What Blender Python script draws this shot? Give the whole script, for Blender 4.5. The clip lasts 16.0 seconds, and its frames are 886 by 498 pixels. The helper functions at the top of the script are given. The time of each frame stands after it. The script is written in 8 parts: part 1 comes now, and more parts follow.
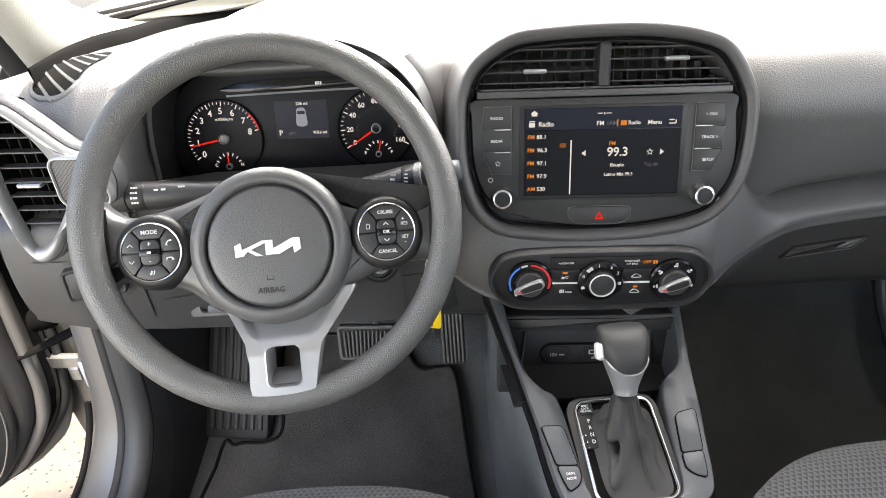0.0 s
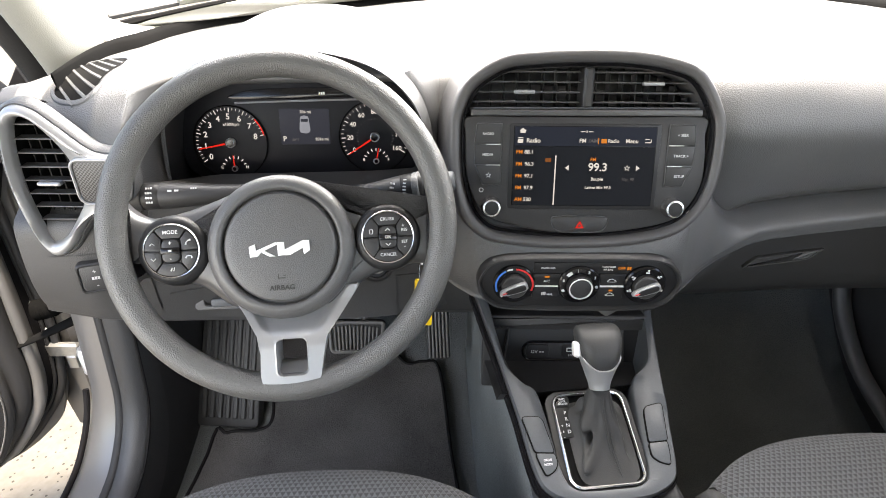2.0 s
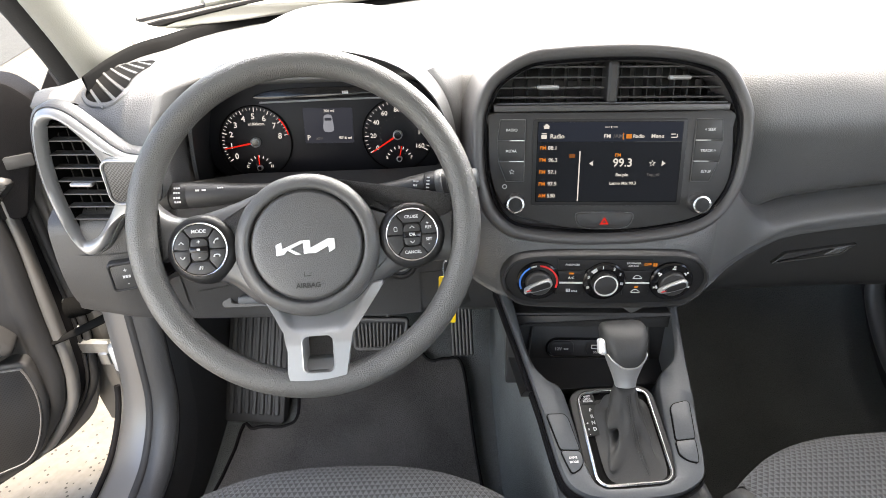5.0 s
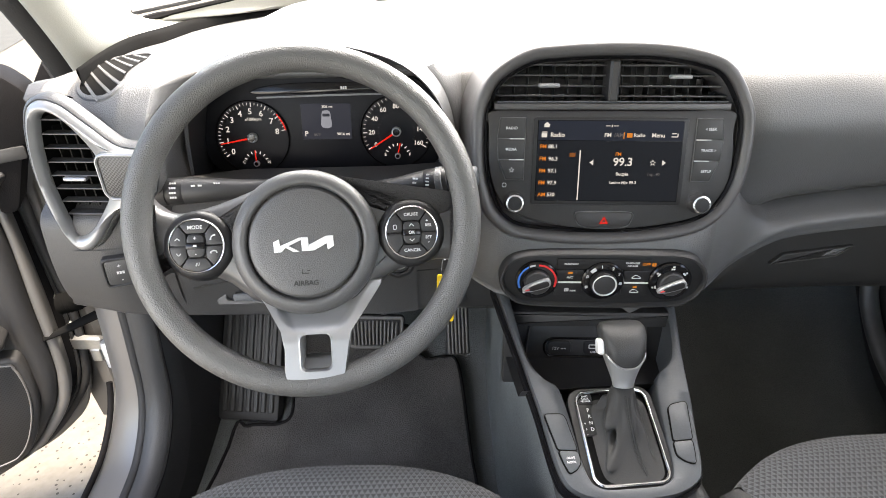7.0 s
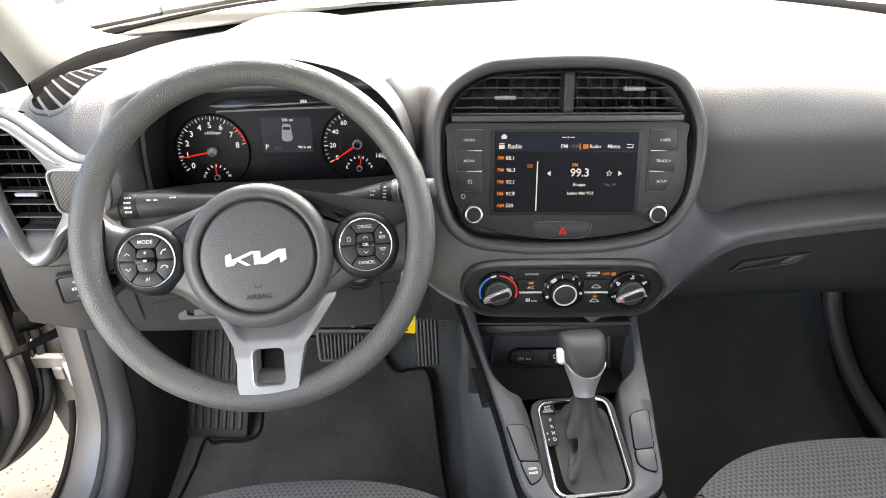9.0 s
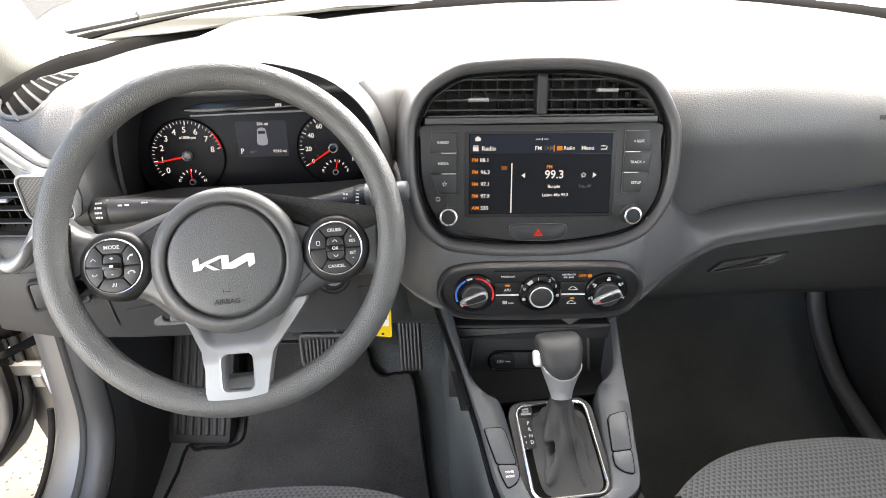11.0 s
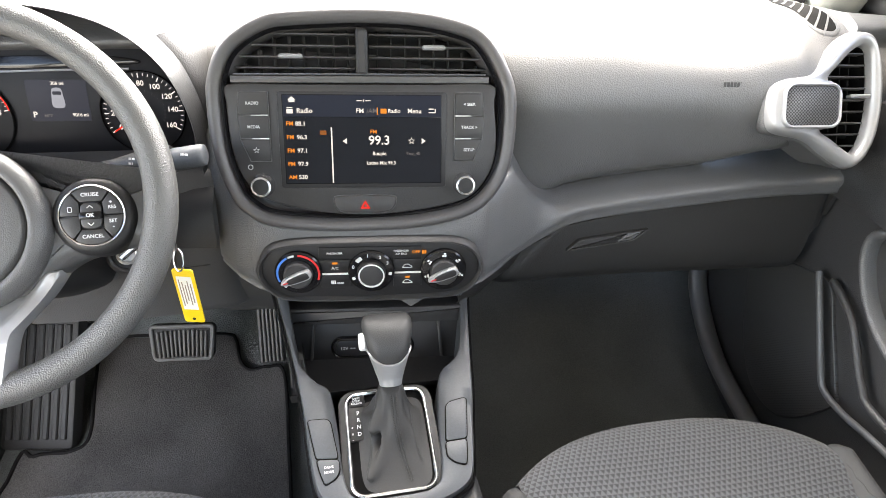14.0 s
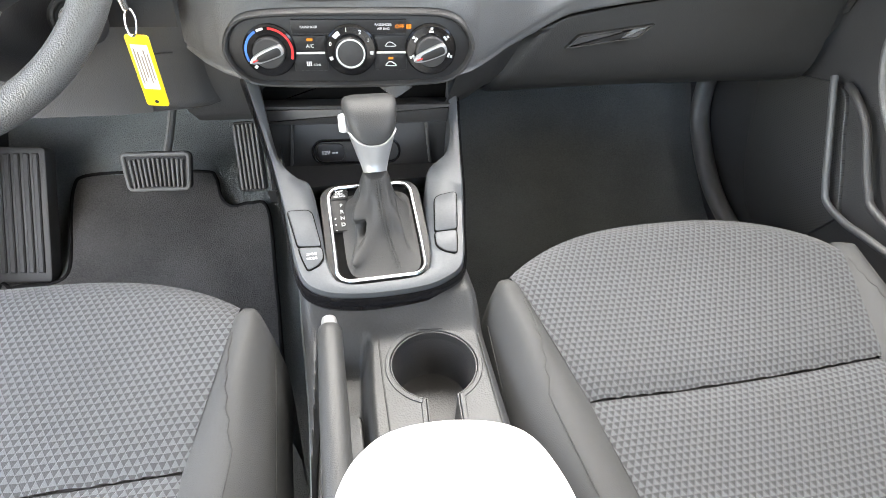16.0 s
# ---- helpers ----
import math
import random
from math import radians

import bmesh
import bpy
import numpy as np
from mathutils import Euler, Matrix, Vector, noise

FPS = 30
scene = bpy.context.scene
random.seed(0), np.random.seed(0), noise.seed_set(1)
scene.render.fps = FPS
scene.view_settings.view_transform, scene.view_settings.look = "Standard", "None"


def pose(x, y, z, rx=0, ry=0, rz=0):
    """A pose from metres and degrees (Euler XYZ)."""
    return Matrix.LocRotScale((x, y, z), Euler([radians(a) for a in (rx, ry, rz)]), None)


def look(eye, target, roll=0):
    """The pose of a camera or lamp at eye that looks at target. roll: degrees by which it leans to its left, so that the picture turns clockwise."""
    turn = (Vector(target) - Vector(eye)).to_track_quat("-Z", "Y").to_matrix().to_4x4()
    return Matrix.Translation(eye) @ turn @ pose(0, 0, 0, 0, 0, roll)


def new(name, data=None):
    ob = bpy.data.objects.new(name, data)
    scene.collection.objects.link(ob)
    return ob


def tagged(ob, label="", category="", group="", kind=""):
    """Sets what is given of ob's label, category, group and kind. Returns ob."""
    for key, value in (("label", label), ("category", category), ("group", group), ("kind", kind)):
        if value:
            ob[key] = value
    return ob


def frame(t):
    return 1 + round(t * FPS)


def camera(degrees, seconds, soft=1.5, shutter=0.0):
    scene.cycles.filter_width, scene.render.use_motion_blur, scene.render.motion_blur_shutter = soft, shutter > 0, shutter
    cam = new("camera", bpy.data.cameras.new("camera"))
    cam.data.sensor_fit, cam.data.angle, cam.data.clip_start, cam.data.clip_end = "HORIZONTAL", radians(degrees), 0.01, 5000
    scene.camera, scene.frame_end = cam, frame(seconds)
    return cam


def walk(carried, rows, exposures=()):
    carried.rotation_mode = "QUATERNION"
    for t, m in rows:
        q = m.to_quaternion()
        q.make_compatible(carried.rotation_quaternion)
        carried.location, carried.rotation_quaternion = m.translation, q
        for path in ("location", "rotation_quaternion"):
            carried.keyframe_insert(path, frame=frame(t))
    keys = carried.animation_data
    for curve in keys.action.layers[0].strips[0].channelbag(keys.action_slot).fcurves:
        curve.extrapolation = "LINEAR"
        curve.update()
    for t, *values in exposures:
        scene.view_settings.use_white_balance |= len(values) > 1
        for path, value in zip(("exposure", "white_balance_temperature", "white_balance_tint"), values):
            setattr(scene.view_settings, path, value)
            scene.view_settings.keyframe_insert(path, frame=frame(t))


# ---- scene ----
cam = camera(73.5, 16.0, 0.75)
PATH = [
    (0, (0.017, 0.032, 1.286), (-0.036, 1.75, 0.265), -1.9),
    (0.5, (0.017, 0.002, 1.309), (-0.02, 1.726, 0.296), -1.5),
    (1, (0.011, -0.02, 1.324), (-0.001, 1.704, 0.311), -0.3),
    (1.5, (0.006, -0.015, 1.325), (0.008, 1.701, 0.297), 0.1),
    (2, (0.001, -0.014, 1.324), (0.018, 1.699, 0.291), 0.7),
    (2.5, (0.001, -0.009, 1.323), (0.023, 1.703, 0.288), 0.3),
    (3, (0.0, -0.008, 1.321), (-0.006, 1.702, 0.284), 0.2),
    (3.5, (-0.003, -0.012, 1.325), (-0.042, 1.7, 0.292), -0.3),
    (4, (-0.002, -0.016, 1.327), (-0.065, 1.695, 0.294), -1.2),
    (6.5, (-0.006, -0.01, 1.32), (-0.04, 1.69, 0.267), -0.1),
    (7, (-0.009, -0.009, 1.322), (-0.041, 1.694, 0.274), 0.0),
    (7.5, (-0.012, -0.008, 1.321), (-0.039, 1.697, 0.275), 0.3),
    (8, (-0.004, -0.008, 1.32), (-0.016, 1.701, 0.281), 0.5),
    (8.5, (0.009, -0.009, 1.322), (0.013, 1.712, 0.303), 0.6),
    (9, (0.023, -0.01, 1.322), (0.042, 1.715, 0.309), 0.2),
    (11.5, (0.066, -0.007, 1.318), (0.109, 1.729, 0.325), -0.2),
    (12, (0.093, -0.003, 1.311), (0.158, 1.75, 0.351), -0.3),
    (12.5, (0.131, 0.001, 1.297), (0.222, 1.753, 0.336), 0.1),
    (13, (0.176, 0.012, 1.284), (0.358, 1.758, 0.326), 1.8),
    (13.5, (0.201, 0.018, 1.279), (0.405, 1.763, 0.324), 1.8),
    (14, (0.207, 0.027, 1.264), (0.408, 1.744, 0.257), 2.3),
    (14.5, (0.201, 0.04, 1.232), (0.401, 1.701, 0.136), 3.7),
    (15, (0.201, 0.048, 1.202), (0.399, 1.653, 0.027), 3.8),
    (15.5, (0.204, 0.041, 1.168), (0.411, 1.591, -0.079), 3.7),
    (16, (0.212, -0.006, 1.126), (0.431, 1.515, -0.154), 2.7),
]
walk(cam, [(t, look(eye, target, roll)) for t, eye, target, roll in PATH], [(0, 3.4, 7600, 13), (9, 3.4, 7600, 13), (12.5, 3.6, 7600, 13), (13.5, 3.65, 7600, 13), (14, 3.9, 7600, 13), (14.5, 4.3, 7550, 11), (15, 4.8, 7550, 11), (15.5, 4.95, 7550, 11), (16, 4.5, 7550, 11)])

# ---- world and light ----
SUN_ELEV, SUN_AZ = 81.0, 138.0      # degrees; azimuth from straight ahead towards the right
world = bpy.data.worlds.new("sky")
scene.world = world
world.use_nodes = True
wn = world.node_tree.nodes
sky = wn.new("ShaderNodeTexSky")
sky.sky_type, sky.sun_disc = "NISHITA", False
sky.sun_elevation, sky.sun_rotation = radians(SUN_ELEV), radians(SUN_AZ)
world.node_tree.links.new(sky.outputs[0], wn["Background"].inputs[0])
wn["Background"].inputs[1].default_value = 0.09
sun = new("sun", bpy.data.lights.new("sun", "SUN"))
sun.data.energy, sun.data.angle, sun.data.color = 2.8, radians(9.0), (1.0, 0.96, 0.9)
_e, _a = radians(SUN_ELEV), radians(SUN_AZ)
sun.matrix_basis = look((0, 0, 0), (-math.sin(_a) * math.cos(_e), -math.cos(_a) * math.cos(_e), -math.sin(_e)))


def window_light(name, at, toward, w, h, power):
    lamp = new(name, bpy.data.lights.new(name, "AREA"))
    lamp.data.shape, lamp.data.size, lamp.data.size_y, lamp.data.energy = "RECTANGLE", w, h, power
    lamp.data.color = (0.95, 0.98, 1.0)
    lamp.matrix_basis = look(at, toward)
    return lamp


window_light("windscreen_light", (0.19, 0.98, 1.42), (0.19, 0.45, 0.7), 1.3, 0.5, 6.0)
window_light("door_opening_light", (-0.58, 0.02, 0.98), (0.1, 0.5, 0.55), 0.75, 0.6, 0.85)
window_light("passenger_window_light", (0.98, 0.0, 1.3), (0.2, 0.4, 0.7), 0.8, 0.35, 0.42)

# ---- building helpers ----
I4 = Matrix.Identity(4)


def basis(o, tilt, yaw=0.0, flat=False):
    """A local frame at o: X to the right, Y up along the surface, Z towards the viewer."""
    t, y = radians(tilt), radians(yaw)
    rx = Vector((math.cos(y), math.sin(y), 0))
    if flat:
        up = Vector((-math.sin(y) * math.cos(t), math.cos(y) * math.cos(t), math.sin(t)))
    else:
        up = Vector((-math.sin(y) * math.sin(t), math.cos(y) * math.sin(t), math.cos(t)))
    n = rx.cross(up)
    return Matrix(((rx.x, up.x, n.x, o[0]), (rx.y, up.y, n.y, o[1]), (rx.z, up.z, n.z, o[2]), (0, 0, 0, 1)))


def thing(name, loc, label, category, group="", kind=""):
    ob = new(name)
    ob.empty_display_size = 0.02
    ob.location = loc
    return tagged(ob, label, category, group, kind)


def finish(bm, name, material, angle=35):
    bmesh.ops.remove_doubles(bm, verts=bm.verts, dist=1e-6)
    bmesh.ops.recalc_face_normals(bm, faces=bm.faces)
    me = bpy.data.meshes.new(name)
    bm.to_mesh(me)
    bm.free()
    for p in me.polygons:
        p.use_smooth = True
    me.set_sharp_from_angle(angle=radians(angle))
    me.materials.append(material)
    return me


def part(name, bm, material, parent, label="", angle=35):
    ob = new(name, finish(bm, name, material, angle))
    ob.parent = parent
    if parent.type == "EMPTY":
        ob.matrix_parent_inverse = Matrix.Translation(-parent.location)
    return tagged(ob, label)


def solo(name, bm, material, label="", category="", kind="", angle=35):
    return tagged(new(name, finish(bm, name, material, angle)), label, category, "", kind)


def inset(pts, d):
    """The outline moved inwards by d (counter-clockwise outlines)."""
    out, n = [], len(pts)
    for i in range(n):
        a, b, c = Vector(pts[i - 1]), Vector(pts[i]), Vector(pts[(i + 1) % n])
        e1, e2 = (b - a), (c - b)
        if e1.length < 1e-9 or e2.length < 1e-9:
            out.append((b.x, b.y))
            continue
        n1 = Vector((-e1.y, e1.x)).normalized()
        n2 = Vector((-e2.y, e2.x)).normalized()
        m = n1 + n2
        m = n1 if m.length < 1e-6 else m.normalized()
        k = d / max(0.4, m.dot(n1))
        out.append((b.x + m.x * k, b.y + m.y * k))
    return out


def rrect(w, h, r, cx=0.0, cy=0.0, n=5):
    r = min(r, w / 2 - 1e-5, h / 2 - 1e-5)
    pts = []
    for k, (sx, sy) in enumerate(((1, -1), (1, 1), (-1, 1), (-1, -1))):
        for i in range(n + 1):
            a = radians(-90 + 90 * k + 90 * i / n)
            pts.append((cx + sx * (w / 2 - r) + r * math.cos(a), cy + sy * (h / 2 - r) + r * math.sin(a)))
    return pts


def circle(r, cx=0.0, cy=0.0, n=40):
    return [(cx + r * math.cos(2 * math.pi * i / n), cy + r * math.sin(2 * math.pi * i / n)) for i in range(n)]


def spline(pts, n, closed=False):
    """n points along a Catmull-Rom curve through pts (any dimension)."""
    p = [np.array(q, float) for q in pts]
    segs = len(p) if closed else len(p) - 1
    out = []
    for k in range(n):
        f = segs * k / (n if closed else n - 1)
        i = min(int(f), segs - 1)
        t = f - i
        g = (lambda j: p[j % len(p)]) if closed else (lambda j: p[min(max(j, 0), len(p) - 1)])
        a, b, c, d = g(i - 1), g(i), g(i + 1), g(i + 2)
        q = 0.5 * (2 * b + (c - a) * t + (2 * a - 5 * b + 4 * c - d) * t * t + (3 * b - a - 3 * c + d) * t ** 3)
        out.append(tuple(q))
    return out


def add_rings(bm, rings, m=I4, closed=True, cap0=False, cap1=False):
    rows = [[bm.verts.new(m @ Vector(p)) for p in ring] for ring in rings]
    n = len(rows[0])
    for a, b in zip(rows, rows[1:]):
        for i in range(n if closed else n - 1):
            j = (i + 1) % n
            try:
                bm.faces.new((a[i], a[j], b[j], b[i]))
            except ValueError:
                pass
    if cap0:
        bm.faces.new(rows[0][::-1])
    if cap1:
        bm.faces.new(rows[-1])
    return rows


def prism(bm, pts, z0, z1, bev=0.0, m=I4):
    lay = [[(x, y, z0) for x, y in pts]]
    if bev > 0:
        for k, dz in ((0.0, 1.0), (0.3, 0.3), (1.0, 0.0)):
            lay.append([(x, y, z1 - bev * dz) for x, y in (inset(pts, bev * k) if k else pts)])
    else:
        lay.append([(x, y, z1) for x, y in pts])
    add_rings(bm, lay, m, True, True, True)
    return bm


def frame_ring(bm, outer, inner, z0, z1, bev=0.001, m=I4):
    o2, i2 = inset(outer, bev), inset(inner, -bev)
    lay = [[(x, y, z0) for x, y in outer], [(x, y, z1 - bev) for x, y in outer], [(x, y, z1) for x, y in o2],
           [(x, y, z1) for x, y in i2], [(x, y, z1 - bev) for x, y in inner], [(x, y, z0) for x, y in inner]]
    lay.append(lay[0])
    add_rings(bm, lay, m)
    return bm


def block(bm, c, s, bev=0.002, m=I4):
    """A box with bevelled edges on all sides, centre c, size s."""
    x, y, z = c
    w, h, d = s
    b = min(bev, w / 3, h / 3, d / 3)
    r = rrect(w, h, b, x, y, 2)
    lay = [[(px, py, z - d / 2) for px, py in inset(r, b)], [(px, py, z - d / 2 + b) for px, py in r],
           [(px, py, z + d / 2 - b) for px, py in r], [(px, py, z + d / 2) for px, py in inset(r, b)]]
    add_rings(bm, lay, m, True, True, True)
    return bm


def tube(bm, path, r, n=10, m=I4, flat=1.0, caps=True):
    """A round bar along path; r is a number or one radius a point."""
    p = [Vector(q) for q in path]
    rs = r if isinstance(r, (list, tuple)) else [r] * len(p)
    t0 = (p[1] - p[0]).normalized()
    u = t0.orthogonal().normalized()
    rings = []
    for i, q in enumerate(p):
        t = (p[min(i + 1, len(p) - 1)] - p[max(i - 1, 0)]).normalized()
        u = (u - t * u.dot(t)).normalized()
        v = t.cross(u)
        rings.append([q + (u * math.cos(a) + v * math.sin(a) * flat) * rs[i] for a in (2 * math.pi * k / n for k in range(n))])
    add_rings(bm, rings, m, True, caps, caps)
    return bm


def lathe(bm, prof, n=48, m=I4, caps=(True, True)):
    rings = [[(r * math.cos(2 * math.pi * k / n), r * math.sin(2 * math.pi * k / n), z) for k in range(n)] for r, z in prof]
    add_rings(bm, rings, m, True, *caps)
    return bm


def round_poly(pts, r, n=5):
    """A counter-clockwise outline with its corners rounded."""
    if sum(a[0] * b[1] - b[0] * a[1] for a, b in zip(pts, pts[1:] + pts[:1])) < 0:
        pts = pts[::-1]
    out = []
    for i in range(len(pts)):
        a, b, c = Vector(pts[i - 1]), Vector(pts[i]), Vector(pts[(i + 1) % len(pts)])
        p = b + (a - b).normalized() * min(r, (a - b).length * 0.45)
        q = b + (c - b).normalized() * min(r, (c - b).length * 0.45)
        for k in range(n + 1):
            t = k / n
            w = p * (1 - t) ** 2 + b * 2 * t * (1 - t) + q * t * t
            out.append((w.x, w.y))
    return out


def letters(name, text, size, m, material, parent, x=0.0, y=0.0, z=0.0006, align="CENTER", label=""):
    cu = bpy.data.curves.new(name, "FONT")
    cu.body, cu.size, cu.align_x, cu.align_y, cu.extrude, cu.resolution_u = text, size, align, "CENTER", 0.0001, 3
    cu.offset = size * 0.018
    tmp = new(name + "_curve", cu)
    me = bpy.data.meshes.new_from_object(tmp.evaluated_get(bpy.context.evaluated_depsgraph_get()))
    bpy.data.objects.remove(tmp)
    bpy.data.curves.remove(cu)
    me.transform(m @ Matrix.Translation((x, y, z)))
    me.materials.clear()
    me.materials.append(material)
    ob = new(name, me)
    ob.parent = parent
    if parent.type == "EMPTY":
        ob.matrix_parent_inverse = Matrix.Translation(-parent.location)
    return tagged(ob, label)


def bars(name, w, h, m, material, parent, x=0.0, y=0.0, z=0.0006, n=1):
    bm = bmesh.new()
    for k in range(n):
        block(bm, (x - w / 2 + w * (k + 0.5) / n, y, z), (w / n * (0.8 if n > 1 else 1), h, 0.0003), 0.0001, m)
    return part(name, bm, material, parent)


# ---- materials ----
def material(name, col, rough=0.5, metal=0.0, grain=0.0, bump=0.0, var=0.12, spec=0.5, speckle=None, stretch=None):
    """grain: cells a metre of the moulded or woven relief; var: how far the tone wanders."""
    mt = bpy.data.materials.new(name)
    mt.use_nodes = True
    nt = mt.node_tree
    n, l = nt.nodes, nt.links
    b = n["Principled BSDF"]
    b.inputs["Metallic"].default_value = metal
    b.inputs["Specular IOR Level"].default_value = spec
    tc = n.new("ShaderNodeTexCoord")
    src = tc.outputs["Object"]
    if stretch:
        mp = n.new("ShaderNodeMapping")
        mp.inputs["Scale"].default_value = stretch
        l.new(src, mp.inputs[0])
        src = mp.outputs[0]
    big, small = n.new("ShaderNodeTexNoise"), n.new("ShaderNodeTexNoise")
    big.inputs["Scale"].default_value, big.inputs["Detail"].default_value = 7, 4
    small.inputs["Scale"].default_value, small.inputs["Detail"].default_value = (grain or 300) * 0.6, 3
    l.new(src, big.inputs["Vector"])
    l.new(src, small.inputs["Vector"])
    mx = n.new("ShaderNodeMath")
    mx.operation = "ADD"
    l.new(big.outputs[0], mx.inputs[0])
    l.new(small.outputs[0], mx.inputs[1])
    mr = n.new("ShaderNodeMapRange")
    mr.inputs[1].default_value, mr.inputs[2].default_value = 0.6, 1.4
    mr.inputs[3].default_value, mr.inputs[4].default_value = 1 - var, 1 + var
    l.new(mx.outputs[0], mr.inputs[0])
    tint = n.new("ShaderNodeVectorMath")
    tint.operation = "SCALE"
    tint.inputs[0].default_value = col
    l.new(mr.outputs[0], tint.inputs["Scale"])
    out = tint.outputs[0]
    if speckle:
        vo = n.new("ShaderNodeTexVoronoi")
        vo.inputs["Scale"].default_value = speckle[0]
        l.new(tc.outputs["Object"], vo.inputs["Vector"])
        ramp = n.new("ShaderNodeMath")
        ramp.operation = "LESS_THAN"
        ramp.inputs[1].default_value = speckle[1]
        l.new(vo.outputs["Distance"], ramp.inputs[0])
        keep = n.new("ShaderNodeMath")
        keep.operation = "GREATER_THAN"
        keep.inputs[1].default_value = 0.62
        l.new(vo.outputs["Color"], keep.inputs[0])
        both = n.new("ShaderNodeMath")
        both.operation = "MULTIPLY"
        l.new(ramp.outputs[0], both.inputs[0])
        l.new(keep.outputs[0], both.inputs[1])
        mixc = n.new("ShaderNodeMix")
        mixc.data_type = "RGBA"
        l.new(both.outputs[0], mixc.inputs[0])
        l.new(out, mixc.inputs[6])
        mixc.inputs[7].default_value = (*speckle[2], 1)
        out = mixc.outputs[2]
    l.new(out, b.inputs["Base Color"])
    rr = n.new("ShaderNodeMapRange")
    rr.inputs[3].default_value, rr.inputs[4].default_value = max(0.02, rough - 0.06), min(1, rough + 0.06)
    l.new(big.outputs[0], rr.inputs[0])
    l.new(rr.outputs[0], b.inputs["Roughness"])
    if grain and bump:
        vb = n.new("ShaderNodeTexVoronoi")
        vb.feature = "SMOOTH_F1"
        vb.inputs["Scale"].default_value = grain
        l.new(src, vb.inputs["Vector"])
        bp = n.new("ShaderNodeBump")
        bp.inputs["Strength"].default_value, bp.inputs["Distance"].default_value = bump, 1.0 / grain
        l.new(vb.outputs["Distance"], bp.inputs["Height"])
        l.new(bp.outputs[0], b.inputs["Normal"])
    return mt


def glow(name, col, strength):
    mt = bpy.data.materials.new(name)
    mt.use_nodes = True
    b = mt.node_tree.nodes["Principled BSDF"]
    b.inputs["Base Color"].default_value = (*[c * 0.015 for c in col], 1)
    b.inputs["Roughness"].default_value = 0.4
    b.inputs["Specular IOR Level"].default_value = 0.05
    b.inputs["Emission Color"].default_value = (*col, 1)
    b.inputs["Emission Strength"].default_value = strength
    return mt


def seat_fabric():
    """Woven grey cloth with rows of small light and dark triangles."""
    mt = material("seat_cloth", (0.0215, 0.0226, 0.0245), 0.9, 0, 900, 0.35)
    nt = mt.node_tree
    n, l = nt.nodes, nt.links
    b = n["Principled BSDF"]
    uv = n.new("ShaderNodeUVMap")
    uv.uv_map = "weave"
    sep = n.new("ShaderNodeSeparateXYZ")
    l.new(uv.outputs[0], sep.inputs[0])

    def op(kind, a, c=None):
        q = n.new("ShaderNodeMath")
        q.operation = kind
        for i, v in enumerate((a, c)):
            if v is None:
                continue
            if isinstance(v, (int, float)):
                q.inputs[i].default_value = v
            else:
                l.new(v, q.inputs[i])
        return q.outputs[0]
    row = op("FLOOR", op("DIVIDE", sep.outputs[1], 0.0062))
    u = op("FRACT", op("ADD", op("DIVIDE", sep.outputs[0], 0.0072), op("MULTIPLY", row, 0.5)))
    v = op("FRACT", op("DIVIDE", sep.outputs[1], 0.0062))
    tri = op("SUBTRACT", op("SUBTRACT", 1.0, op("MULTIPLY", op("ABSOLUTE", op("SUBTRACT", u, 0.5)), 2.0)), v)
    mask = n.new("ShaderNodeMapRange")
    mask.inputs[1].default_value, mask.inputs[2].default_value = -0.08, 0.08
    l.new(tri, mask.inputs[0])
    old = b.inputs["Base Color"].links[0].from_socket
    mixc = n.new("ShaderNodeMix")
    mixc.data_type = "RGBA"
    l.new(mask.outputs[0], mixc.inputs[0])
    l.new(old, mixc.inputs[6])
    gain = n.new("ShaderNodeVectorMath")
    gain.operation = "SCALE"
    l.new(old, gain.inputs[0])
    gain.inputs["Scale"].default_value = 2.6
    l.new(gain.outputs[0], mixc.inputs[7])
    l.new(mixc.outputs[2], b.inputs["Base Color"])
    b.inputs["Sheen Weight"].default_value = 0.1
    bp = n.new("ShaderNodeBump")
    bp.inputs["Strength"].default_value, bp.inputs["Distance"].default_value = 0.6, 0.0012
    l.new(mask.outputs[0], bp.inputs["Height"])
    l.new(b.inputs["Normal"].links[0].from_socket, bp.inputs["Normal"])
    l.new(bp.outputs[0], b.inputs["Normal"])
    return mt


def perforated(name, col, hole, pitch):
    """Plastic or metal mesh: round holes in a staggered grid, as relief and dark bores."""
    mt = material(name, col, 0.5, 0, 500, 0.1)
    nt = mt.node_tree
    n, l = nt.nodes, nt.links
    b = n["Principled BSDF"]
    uv = n.new("ShaderNodeUVMap")
    uv.uv_map = "weave"
    vo = n.new("ShaderNodeTexVoronoi")
    vo.inputs["Scale"].default_value, vo.inputs["Randomness"].default_value = 1 / pitch, 0.0
    mp = n.new("ShaderNodeMapping")
    mp.inputs["Rotation"].default_value = (0, 0, radians(45))
    l.new(uv.outputs[0], mp.inputs[0])
    l.new(mp.outputs[0], vo.inputs["Vector"])
    lt = n.new("ShaderNodeMath")
    lt.operation = "LESS_THAN"
    lt.inputs[1].default_value = hole
    l.new(vo.outputs["Distance"], lt.inputs[0])
    mixc = n.new("ShaderNodeMix")
    mixc.data_type = "RGBA"
    l.new(lt.outputs[0], mixc.inputs[0])
    l.new(b.inputs["Base Color"].links[0].from_socket, mixc.inputs[6])
    mixc.inputs[7].default_value = (0.004, 0.004, 0.004, 1)
    l.new(mixc.outputs[2], b.inputs["Base Color"])
    return mt


